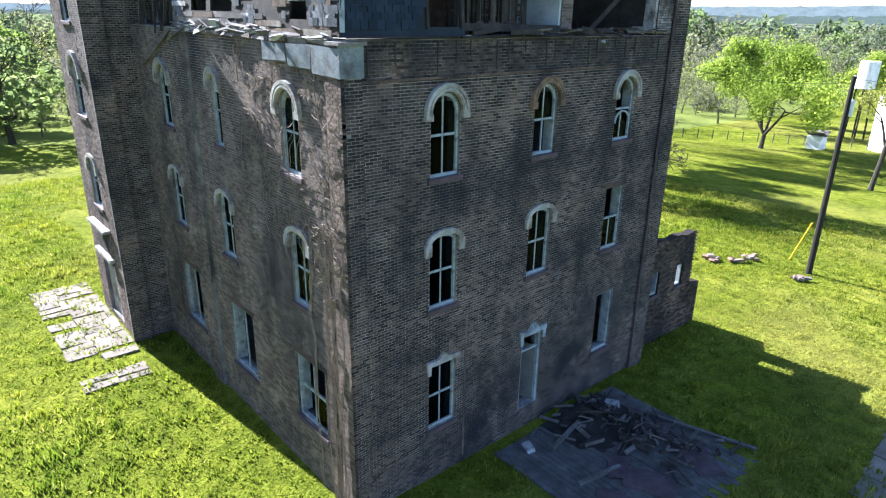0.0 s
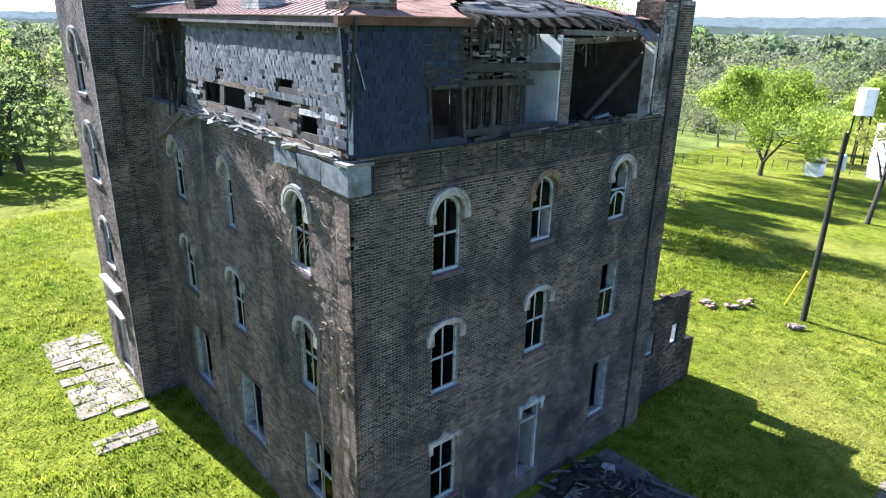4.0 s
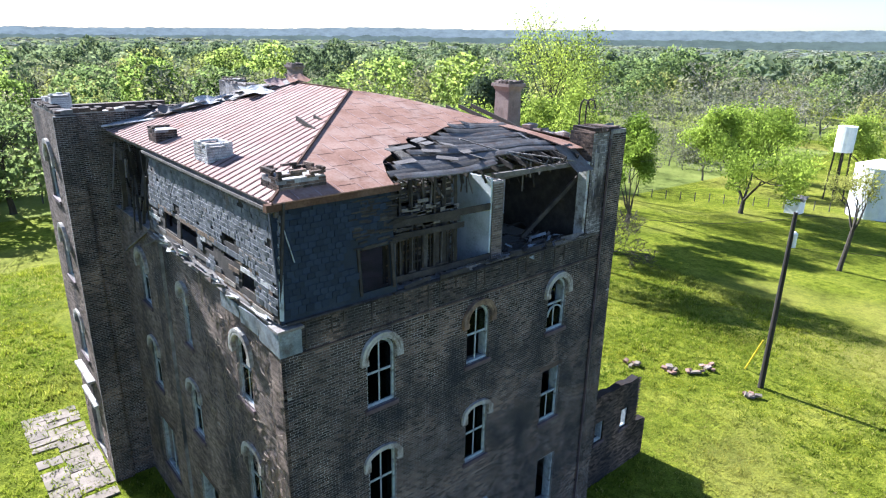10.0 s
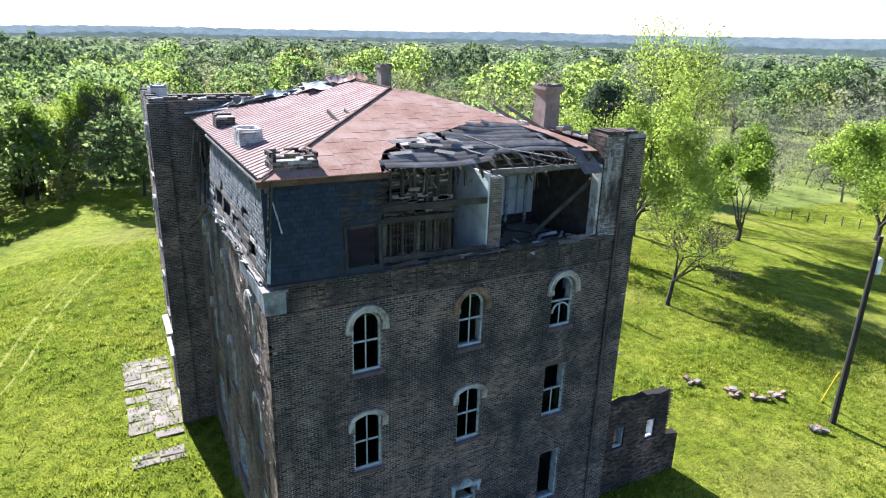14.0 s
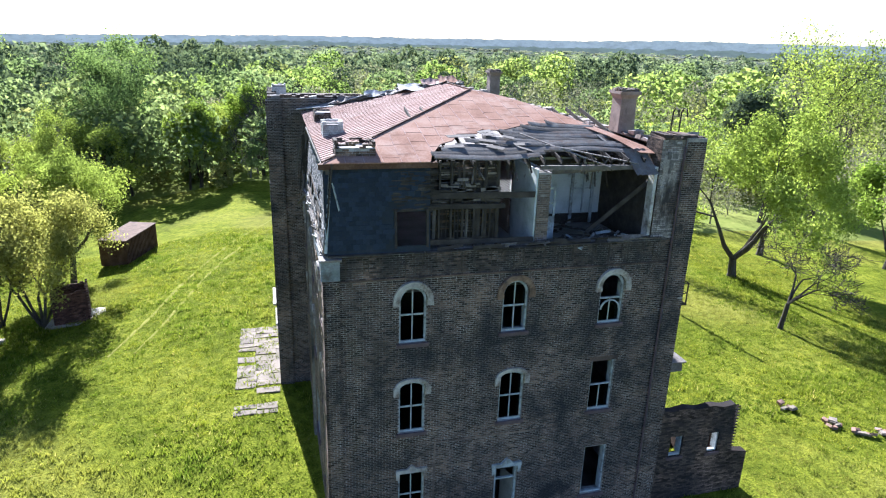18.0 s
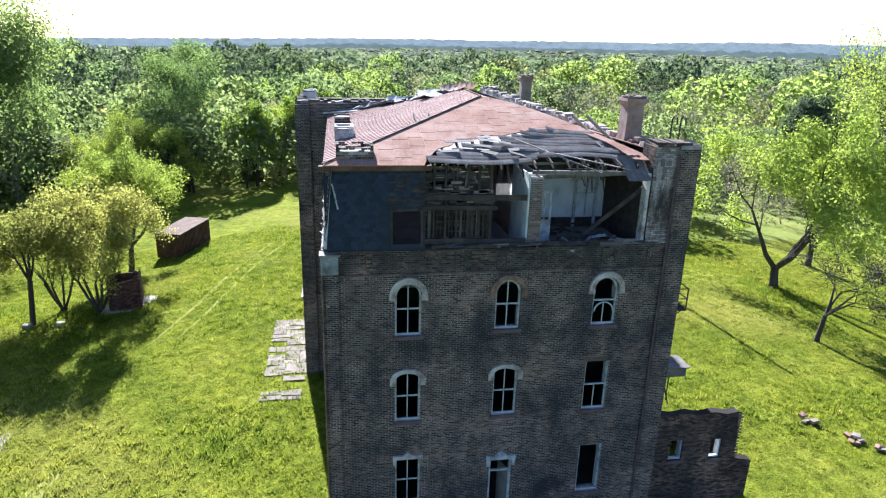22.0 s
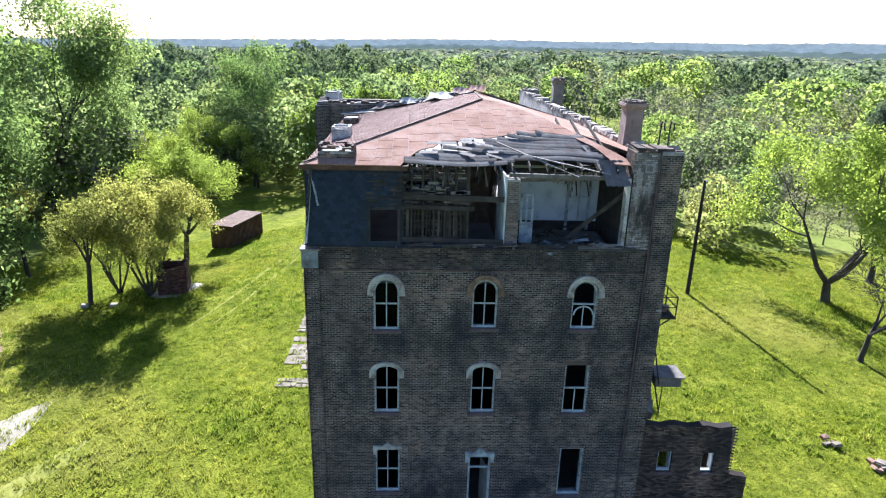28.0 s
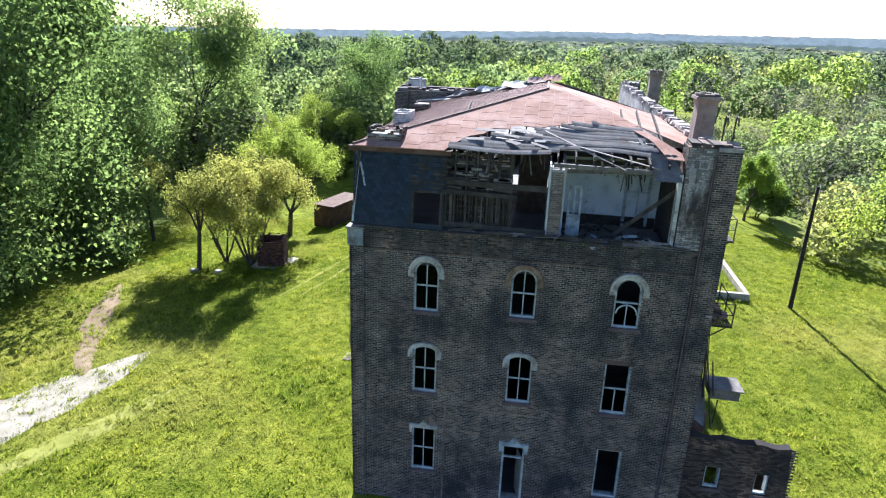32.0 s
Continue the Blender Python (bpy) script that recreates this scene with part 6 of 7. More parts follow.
PROTO = {
    "oak": tree("oak_tree", "broad bright green spring oak on open grass", 1, 13.0, 8.4, LEAF_SPRING, 115, 0.155, 0.13, 1, 4, 1.6, 1.0),
    "yellow": tree("elm_tree", "tall broad yellow-green tree in new leaf", 2, 17, 7.6, LEAF_YELLOW, 125, 0.12, 0.1, 1, 4, 1.35, 0.95),
    "spread": tree("spreading_tree", "wide airy yellow-green tree in new leaf", 12, 14.5, 7.0, LEAF_YELLOW, 150, 0.105, 0.22, 1, 4, 1.15, 0.85),
    "green": tree("large_tree", "tall full green tree at the meadow's edge", 3, 20, 7.5, LEAF_GREEN, 150, 0.12, 0.1, 1, 4, 1.85, 0.75, skirt=70),
    "dark": tree("cedar_tree", "dense dark evergreen tree", 4, 13, 3.6, LEAF_DARK, 60, 0.22, 0.08, 1, 4, 1.3, 0.45),
    "multi": tree("crape_myrtle", "many-stemmed small tree with sparse olive leaves", 5, 10.5, 4.8, LEAF_OLIVE, 66, 0.085, 0.26, 5, 4, 0.9, 0.6),
    "bare": tree("bare_tree", "grey leafless tree with spreading crooked limbs", 6, 8.0, 4.6, None, depth=6, clear=0.25, spread=0.85),
    "grey": tree("budding_tree", "tall grey tree just coming into bud", 7, 15, 5.0, LEAF_YELLOW, 7, 0.09, 0.25, 1, 5, 0.9, 0.6),
    "sapling": tree("young_tree", "slender young tree with thin spring leaves", 8, 8.5, 2.0, LEAF_OLIVE, 30, 0.08, 0.4, 1, 3, 0.6, 0.5),
    "slim": tree("young_oak", "rounded bright green young oak", 9, 12.5, 4.1, LEAF_SPRING, 90, 0.14, 0.1, 1, 4, 1.05, 0.6),
    "bush": tree("green_bush", "low dense green bush", 10, 3.0, 2.0, LEAF_GREEN, 50, 0.12, 0.05, 4, 3, 0.6, 0.8, "bush"),
}
USED = set()


def plant(kind, x, y, s=1.0, turn=None, label=""):
    m = Matrix.Translation((x, y, ground_z(x, y))) @ Matrix.Rotation(random.uniform(0, 6.28) if turn is None else turn, 4, "Z") @ Matrix.Diagonal((s, s, s, 1))
    if kind in USED:
        t = copy_thing(PROTO[kind], m)
    else:
        t = PROTO[kind]
        t.matrix_basis = m
        USED.add(kind)
    if label:
        tagged(t, label)
    return t


random.seed(77)
for kind, x, y, size in (
        ("oak", 77.5, 23.5, 1.0), ("slim", 58.5, 28.3, 1.0), ("oak", 99, 33, 0.95), ("oak", 104, 16, 0.9),
        ("bare", 34.4, 16.0, 1.0), ("yellow", 38.8, 27.0, 1.0), ("grey", 68, 48, 1.35), ("grey", 61, 46, 1.2), ("bare", 58, 46, 1.3), ("slim", 47, 33, 1.1),
        ("bare", 48, 68, 1.3), ("bare", 30, 76, 1.4), ("dark", 70, 62, 1.2), ("slim", 26, 69, 0.6), ("slim", 20, 72, 0.6),
        ("multi", -17.6, 27.2, 1.0), ("multi", -20.8, 28.8, 0.85), ("sapling", -21.8, 25.9, 1.0), ("sapling", -32.0, 35.0, 1.0),
        ("spread", -9, 86, 0.8), ("yellow", -27, 76, 0.8), ("spread", -34, 72, 0.9), ("slim", -12, 80, 1.0), ("slim", -3, 84, 1.1), ("oak", 8, 90, 0.7),
        ("green", -40, 31, 1.3), ("green", -44, 22, 1.2), ("green", -44, 62, 1.2), ("green", -50, 42, 1.15), ("green", -36, 20, 1.2), ("green", -37, 12, 0.95), ("green", -48, 16, 1.0),
        ("green", -54, 54, 1.0), ("green", -28, 90, 0.9), ("bare", -22, 82, 1.3), ("bush", -33, 16, 1.0), ("bush", -32, 19, 0.9), ("bush", -31, 26, 1.0), ("bush", -34, 27, 1.1),
        ("bare", 2.6, 74, 2.0), ("sapling", 61, 6, 1.2), ("bush", 16, 71, 1.2), ("bush", 24, 70, 1.3), ("slim", 31, 55, 0.62), ("bush", 33, 57, 1.5)):
    plant(kind, x, y, size)
# the near airy tree leans to the open side
lean = sum((v.co for v in PROTO["spread"].children[-1].data.vertices), Vector()) / len(PROTO["spread"].children[-1].data.vertices)
plant("spread", -18.6, 38.4, 1.0, 0.35 - math.atan2(lean.y, lean.x))


# ---- roads and bare earth ----
RUT = surface("thin_dry_grass", (0.15, 0.165, 0.035), (0.22, 0.225, 0.055), (0.29, 0.27, 0.1), 1.5, 12, 0.95)
RUT.node_tree.nodes["Principled BSDF"].inputs["Specular IOR Level"].default_value = 0.0
def ground_sheet(name, line, widths, material, label, lift=0.02, ragged=0.25):
    """A strip of bare ground that follows the land."""
    pts = []
    for (a, wa), (b, wb) in zip(zip(line, widths), zip(line[1:], widths[1:])):
        n = max(2, int((Vector(b) - Vector(a)).length / 0.7))
        pts += [(Vector(a).lerp(Vector(b), i / n), wa + (wb - wa) * i / n) for i in range(n)]
    pts.append((Vector(line[-1]), widths[-1]))
    bm = bmesh.new()
    last = None
    for i, (p, w) in enumerate(pts):
        d = (pts[min(i + 1, len(pts) - 1)][0] - pts[max(i - 1, 0)][0]).normalized()
        side = Vector((-d.y, d.x))
        wl = w * (1 + ragged * noise.noise((p.x * 0.6, p.y * 0.6, 1.0)))
        wr = w * (1 + ragged * noise.noise((p.x * 0.6, p.y * 0.6, 8.0)))
        row = []
        for k in (-1, -0.5, 0, 0.5, 1):
            q = p + side * k * (wr if k > 0 else wl)
            edge = -0.03 if abs(k) == 1 else lift + 0.02 * noise.noise((q.x, q.y, 5.0))
            row.append(bm.verts.new((q.x, q.y, ground_z(q.x, q.y) + edge)))
        if last:
            for a in range(4):
                bm.faces.new((last[a], last[a + 1], row[a + 1], row[a]))
        last = row
    for f in bm.faces:
        f.smooth = True
    return tagged(part(name, bm, material), label, "road", kind="structure")


ground_sheet("road", [(-32.0, -13.0), (-25.5, -5.0), (-20.2, 2.0), (-18.4, 5.4), (-17.2, 8.2), (-16.6, 10.4)], [4.2, 3.9, 3.3, 2.5, 1.5, 0.25], SAND, "pale sandy drive fading into the grass", 0.035)
ground_sheet("road", [(-17.0, -2.0), (-14.8, 2.0), (-13.2, 4.8), (-12.6, 6.5)], [0.5, 1.1, 0.9, 0.1], RUT, "faint sandy wheel track beside the drive", 0.03, 0.5)
ground_sheet("road", [(-18.6, 7.0), (-20.4, 9.6), (-22.6, 13.6), (-24.2, 17.0), (-26.0, 21.0)], [0.3, 0.9, 1.3, 0.9, 0.3], DIRT, "bare brown earth under the trees", 0.035, 0.5)
for off in (-0.75, 0.75):
    ground_sheet("road", [(-11.2 + off, 20.0), (-10.0 + off, 24.5), (-8.3 + off, 32.0), (-4.8 + off, 42.5), (-1.0 + off, 52)], [0.08, 0.16, 0.2, 0.16, 0.05], RUT, "faint wheel rut of a grassy track", 0.03, 0.9)

# ---- wear and additions on the walls ----
bm = bmesh.new()
box(bm, 3.72, 8.62, -0.02, -0.001, 4.87, 4.92)
box(bm, 3.72, 3.79, -0.018, -0.001, 0.2, 4.86)
part("cement_scar", bm, BRICK_W, wall_front, "pale cement line of a vanished porch roof")
for k in range(19):
    x = 0.62 + k * 0.62 + 0.15 * math.sin(k * 2.3)
    bm = bmesh.new()
    box(bm, x, x + 0.03, -0.03, -0.001, 11.5 + 0.2 * (k % 3), 12.2)
    part("bracket", bm, DARKWOOD, cornice)
bm = bmesh.new()
box(bm, 0.43, 12.44, -0.05, -0.001, 11.36, 11.42)
part("string_course", bm, BRICK, wall_front)
# thin darker mortar band between the string course and the cornice
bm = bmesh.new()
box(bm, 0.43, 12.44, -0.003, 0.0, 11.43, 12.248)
part("soot_band", bm, MORTAR_BAND, wall_front)
bm = bmesh.new()
tube(bm, [(12.4, -0.06, -0.8), (12.4, -0.06, 15.6)], [0.035, 0.035], 8)
part("downspout", bm, SILL, wall_front)
bm = bmesh.new()
beam(bm, (0.3, 13.88, 15.3), (3.6, 13.88, 15.9), 0.1, 0.3)
part("flashing", bm, LEAD, wall_block_s, "pale slanting roof-line flashing")
bm = bmesh.new()
rnd = random.Random(41)
for k in range(26):
    x = -1.55 + k * 0.2
    if rnd.random() < 0.85:
        box(bm, x, x + 0.19, 13.93, 14.37, 15.9, 15.98 + rnd.choice((0, 0.07, 0.07)), jitter=0.015)
for k in range(21):
    y = 14.4 + k * 0.2
    if rnd.random() < 0.85:
        box(bm, -1.56, -1.12, y, y + 0.19, 15.93, 16.0 + rnd.choice((0, 0.07, 0.07)), jitter=0.015)
part("coping", bm, BRICK, wall_block_s, "ragged top courses of the block")
bm = bmesh.new()
for k in range(60):
    y = 1.2 + k * 0.55
    z = 15.35 + 0.3 * noise.noise(((y) * 0.9, 0, 0))
    if rnd.random() < 0.96:
        box(bm, 12.74, 13.24, y, y + rnd.uniform(0.35, 0.54), z - 0.05, z + rnd.choice((0.09, 0.11)), jitter=0.05)
part("coping", bm, PARAPET, wall_east, "broken whitewashed coping")

# splintered corner between the mansard and the tall block
gap = thing("splintered_corner", (0.5, 11.8, 12.3), "splintered timbers and hanging boards in a dark recess", "framing", kind="structure")
# near-black sheet closes the recess and gives it its shade by colour
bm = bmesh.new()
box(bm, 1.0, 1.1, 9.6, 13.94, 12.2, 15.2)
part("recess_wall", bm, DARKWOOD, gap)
for k in range(34):
    y = rnd.uniform(9.7, 13.8)
    z = rnd.uniform(13.0, 15.1)
    l = rnd.uniform(0.6, 2.4)
    x = rnd.uniform(-0.15, 0.8)
    bm = bmesh.new()
    beam(bm, (x, y, z), (x + rnd.uniform(-0.3, 0.2), y + rnd.gauss(0, 0.35), z - l), rnd.uniform(0.05, 0.16), 0.03, rnd.uniform(0, 3))
    part("hanging_board", bm, OLDWOOD if rnd.random() < 0.5 else DARKWOOD, gap)
for a, b in (((-0.35, 11.9, 11.0), (0.1, 9.6, 12.4)), ((-0.3, 9.3, 11.9), (0.05, 8.0, 12.5)), ((0.0, 13.2, 11.4), (0.2, 12.6, 14.6))):
    bm = bmesh.new()
    beam(bm, a, b, 0.12, 0.05)
    part("loose_plank", bm, OLDWOOD, gap)

# ragged boards along the cornice of the west side
for k in range(46):
    y = rnd.uniform(0.3, 8.6)
    bm = bmesh.new()
    l = rnd.uniform(0.25, 1.1)
    beam(bm, (-0.06 + rnd.gauss(0, 0.03), y, 12.27 + rnd.uniform(-0.05, 0.2)), (-0.08 + rnd.gauss(0, 0.05), y + l, 12.27 + rnd.uniform(-0.1, 0.25)), rnd.uniform(0.06, 0.2), 0.03, rnd.uniform(0, 3))
    part("broken_board", bm, OLDWOOD if k % 3 else WHITEWASH, cornice)
for k in range(26):
    x = rnd.uniform(3.2, 11.2)
    bm = bmesh.new()
    l = rnd.uniform(0.3, 1.2)
    beam(bm, (x, -0.06 + rnd.gauss(0, 0.05), 12.36 + rnd.uniform(-0.02, 0.1)), (x + l, -0.06 + rnd.gauss(0, 0.06), 12.36 + rnd.uniform(-0.05, 0.12)), rnd.uniform(0.06, 0.18), 0.025, rnd.uniform(0, 3))
    part("broken_board", bm, DARKWOOD if k % 3 else OLDWOOD, cornice)
# corner strip and loose laths on the south mansard
bm = bmesh.new()
beam(bm, tuple(face_s(0.02, 12.4) + Vector((0, -0.03, 0))), tuple(face_s(0.26, 15.15) + Vector((0, -0.03, 0))), 0.1, 0.03)
beam(bm, tuple(face_s(0.3, 14.6) + Vector((0, -0.04, 0))), tuple(face_s(0.48, 13.75) + Vector((0, -0.06, 0))), 0.09, 0.02)
part("corner_strip", bm, PAINT, mansard_s)
bm = bmesh.new()
for b in ((2.22, 2.3, 12.45, 13.7), (3.26, 3.34, 12.45, 13.7)):
    strip(bm, face_s, NS, b[0], b[1], b[2], b[3], -0.05)
part("opening_trim", bm, DARKWOOD, mansard_s)
bm = bmesh.new()
for k in range(70):
    x, z = rnd.uniform(2.0, 3.5), rnd.uniform(13.65, 14.9)
    p = face_s(x, z)
    beam(bm, tuple(p + Vector((0, -0.03, 0))), tuple(p + Vector((rnd.uniform(0.15, 0.6), -0.03, rnd.gauss(0, 0.02)))), 0.02, rnd.uniform(0.03, 0.07))
tagged(part("torn_laths", bm, DARKWOOD, mansard_s), kind="stuff")
for k in range(26):
    x = rnd.uniform(3.4, 11.2)
    bm = bmesh.new()
    beam(bm, (x, 0.2 + rnd.uniform(0, 0.4), 15.15), (x + rnd.gauss(0, 0.12), 0.2 + rnd.uniform(0, 0.4), 15.1 - rnd.uniform(0.15, 0.9 if x < 7 else 0.5)), rnd.uniform(0.03, 0.1), 0.03, rnd.uniform(0, 3))
    part("hanging_lath", bm, DARKWOOD if k % 3 else OLDWOOD, frame_s)
for k in range(22):
    x, z = rnd.uniform(3.45, 5.4), rnd.choice((14.22, 14.3, 14.4, 14.48, 14.58, 13.9, 12.6))
    bm = bmesh.new()
    beam(bm, (x, 0.28, z), (x + rnd.uniform(0.2, 0.7), 0.28, z + rnd.gauss(0, 0.03)), 0.02, rnd.uniform(0.04, 0.13))
    part("lath", bm, (DARKWOOD, OLDWOOD, OLDWOOD, DARKWOOD)[k % 4], frame_s)

# ---- dry vines ----
vines = thing("dry_vines", (0, 2.5, 8), "leafless tangled brown vines clinging to the brick", "vine", kind="stuff")
bm = bmesh.new()
for k in range(150):
    y, z = rnd.uniform(0.1, 5.5), rnd.uniform(6.0, 12.0)
    a = rnd.uniform(0.6, 2.4)
    pts = []
    for i in range(rnd.randint(6, 14)):
        pts.append((-0.03 - 0.05 * rnd.random() - (0.1 if y < 0.5 and z < 11.5 else 0), max(-0.05, y), z))
        a += rnd.gauss(0, 0.5)
        y += 0.17 * math.cos(a)
        z += 0.17 * math.sin(a)
        if z > 12.2:
            break
    if len(pts) > 2:
        tube(bm, pts, [0.012 * (1 - 0.6 * i / len(pts)) for i in range(len(pts))], 3, close=False)
for k in range(10):
    y, z = rnd.uniform(0.2, 1.8), -0.3
    pts = []
    while z < rnd.uniform(7, 9.5):
        pts.append((-0.05 - (0.1 if y < 0.55 else 0), max(0.0, y), z))
        y += rnd.gauss(0, 0.06)
        z += 0.3
    tube(bm, pts, [0.02] * len(pts), 3, close=False)
part("stems", bm, VINE, vines)


# ---- woods ----
def merged(name, base, places, material, label, category):
    """Copies of one small leaf cloud at many places (x, y, z, size, height, turn), as one mesh."""
    base = np.asarray(base)
    pl = np.asarray(places)
    c, s = np.cos(pl[:, 5]), np.sin(pl[:, 5])
    x = base[None, :, 0] * pl[:, 3:4]
    y = base[None, :, 1] * pl[:, 3:4]
    z = base[None, :, 2] * pl[:, 4:5]
    co = np.stack([x * c[:, None] - y * s[:, None] + pl[:, 0:1], x * s[:, None] + y * c[:, None] + pl[:, 1:2], z + pl[:, 2:3]], 2).reshape(-1, 3)
    n = len(co) // 4
    me = bpy.data.meshes.new(name)
    me.vertices.add(4 * n)
    me.vertices.foreach_set("co", co.ravel())
    me.loops.add(4 * n)
    me.loops.foreach_set("vertex_index", np.arange(4 * n))
    me.polygons.add(n)
    me.polygons.foreach_set("loop_start", np.arange(n) * 4)
    me.update()
    return tagged(part(name, me, material), label, category, kind="stuff")


def crown_cards(seed, lobes, count, size, wide=0.42, pointed=0.0):
    """Leaf cards on the outside of a lobed crown of unit height, as corners of quads."""
    g = np.random.default_rng(seed)
    rnd = random.Random(seed)
    c, q = [], []
    for k in range(lobes):
        z = -0.7 + 1.62 * (k + 0.5) / lobes
        a = k * 2.4 + rnd.uniform(-0.5, 0.5)
        r = math.sqrt(max(0.0, 1 - z * z)) * rnd.uniform(0.7, 1.0) * (1 - pointed * (z + 0.7) / 1.7)
        c.append((wide * 0.7 * r * math.cos(a), wide * 0.7 * r * math.sin(a), 0.57 + 0.27 * z))
        q.append(rnd.uniform(0.13, 0.24) * wide / 0.42)
    c, q = np.array(c), np.array(q)
    pts, out = [], []
    while sum(len(p) for p in pts) < count:
        k = g.choice(lobes, 4000, p=q ** 2 / (q ** 2).sum())
        d = g.normal(size=(4000, 3))
        d /= np.linalg.norm(d, axis=1)[:, None]
        p = c[k] + d * q[k][:, None] * g.uniform(0.78, 1.08, (4000, 1))
        gap = np.linalg.norm(p[:, None] - c[None], axis=2) / q[None]
        gap[np.arange(4000), k] = 9
        ok = (gap.min(1) > 0.85) & (d[:, 2] > -0.75)
        pts.append(p[ok])
        out.append(d[ok])
    p, d = np.concatenate(pts)[:count], np.concatenate(out)[:count]
    facing = d * 0.6 + g.normal(size=d.shape) * 0.75 + np.array([0.0, 0.0, 0.3])
    u = np.cross(facing, g.normal(size=d.shape))
    u /= np.linalg.norm(u, axis=1)[:, None]
    v = np.cross(facing, u)
    v /= np.linalg.norm(v, axis=1)[:, None]
    w = size * g.uniform(0.6, 1.35, (len(p), 1))
    return np.stack([p - u * w, p + v * w * 0.65, p + u * w, p - v * w * 0.65], 1).reshape(-1, 3)


def bare_cards(seed, depth=5, thin=1.0):
    """A leafless crown of unit height: thin ribbons for limbs and twigs, as corners of quads."""
    rnd = random.Random(seed)
    quads = []

    def grow(p, d, length, r, left):
        for k in range(2):
            d = (d + Vector((rnd.gauss(0, 0.16), rnd.gauss(0, 0.16), rnd.gauss(0.05, 0.1)))).normalized()
            e = p + d * length / 2
            for turn in ((0, 1) if left > 2 else (rnd.randint(0, 1),)):
                side = d.cross(Vector((1, 0.3, 0)) if turn else Vector((0.2, 1, 0.1))).normalized()
                quads.extend([p - side * r, p + side * r, e + side * r * 0.75, e - side * r * 0.75])
            p, r = e, r * 0.8
            if left and k == 0:
                n = (d + Vector((rnd.gauss(0, 0.7), rnd.gauss(0, 0.7), rnd.gauss(0.1, 0.35)))).normalized()
                grow(p, n, length * 0.72, r * 0.62, left - 1)
        if left:
            for k in range(2):
                n = (d + Vector((rnd.gauss(0, 0.6), rnd.gauss(0, 0.6), rnd.gauss(0.1, 0.3)))).normalized()
                grow(p, n, length * rnd.uniform(0.6, 0.85), r * 0.75, left - 1)

    grow(Vector((0, 0, 0)), Vector((0, 0, 1)), 0.3, 0.016 * thin, depth)
    co = np.array([v[:] for v in quads])
    return co / np.array([1.0, 1.0, co[:, 2].max()])


rw = random.Random(5)
LEAF_BROWN = surface("grey_brown_twigs", (0.13, 0.12, 0.105), (0.21, 0.195, 0.172), (0.3, 0.283, 0.25), 0.08, 2.0, 0.95)
LEAF_LIME = leaf_material("bright_woodland_leaves", (0.155, 0.2, 0.065), (0.2, 0.255, 0.08), (0.25, 0.305, 0.1), 0.62)
# woodland leaf paled and greyed: distance haze put into the colour
LEAF_FAR = leaf_material("haze_tinted_leaves", (0.15, 0.18, 0.125), (0.2, 0.232, 0.155), (0.26, 0.29, 0.185), 0.4)
LEAF_DIM = leaf_material("pine_needles", (0.075, 0.1, 0.068), (0.11, 0.14, 0.088), (0.15, 0.18, 0.11), 0.35)
LEAF_MOSS = leaf_material("olive_new_leaves", (0.17, 0.18, 0.075), (0.235, 0.245, 0.1), (0.3, 0.31, 0.13), 0.5)
MATS = {"spring": LEAF_LIME, "green": LEAF_WOOD, "dark": LEAF_DIM, "yellow": LEAF_YELLOW, "moss": LEAF_MOSS}
SAY = {"spring": "bright green", "green": "green", "dark": "dark evergreen", "yellow": "yellow-green", "moss": "olive budding"}
RINGS = ((52, 135, 8.5, 16, 1700, 0.027), (135, 270, 13.5, 16, 1150, 0.032), (270, 640, 17.0, 12, 190, 0.085))
stems = []
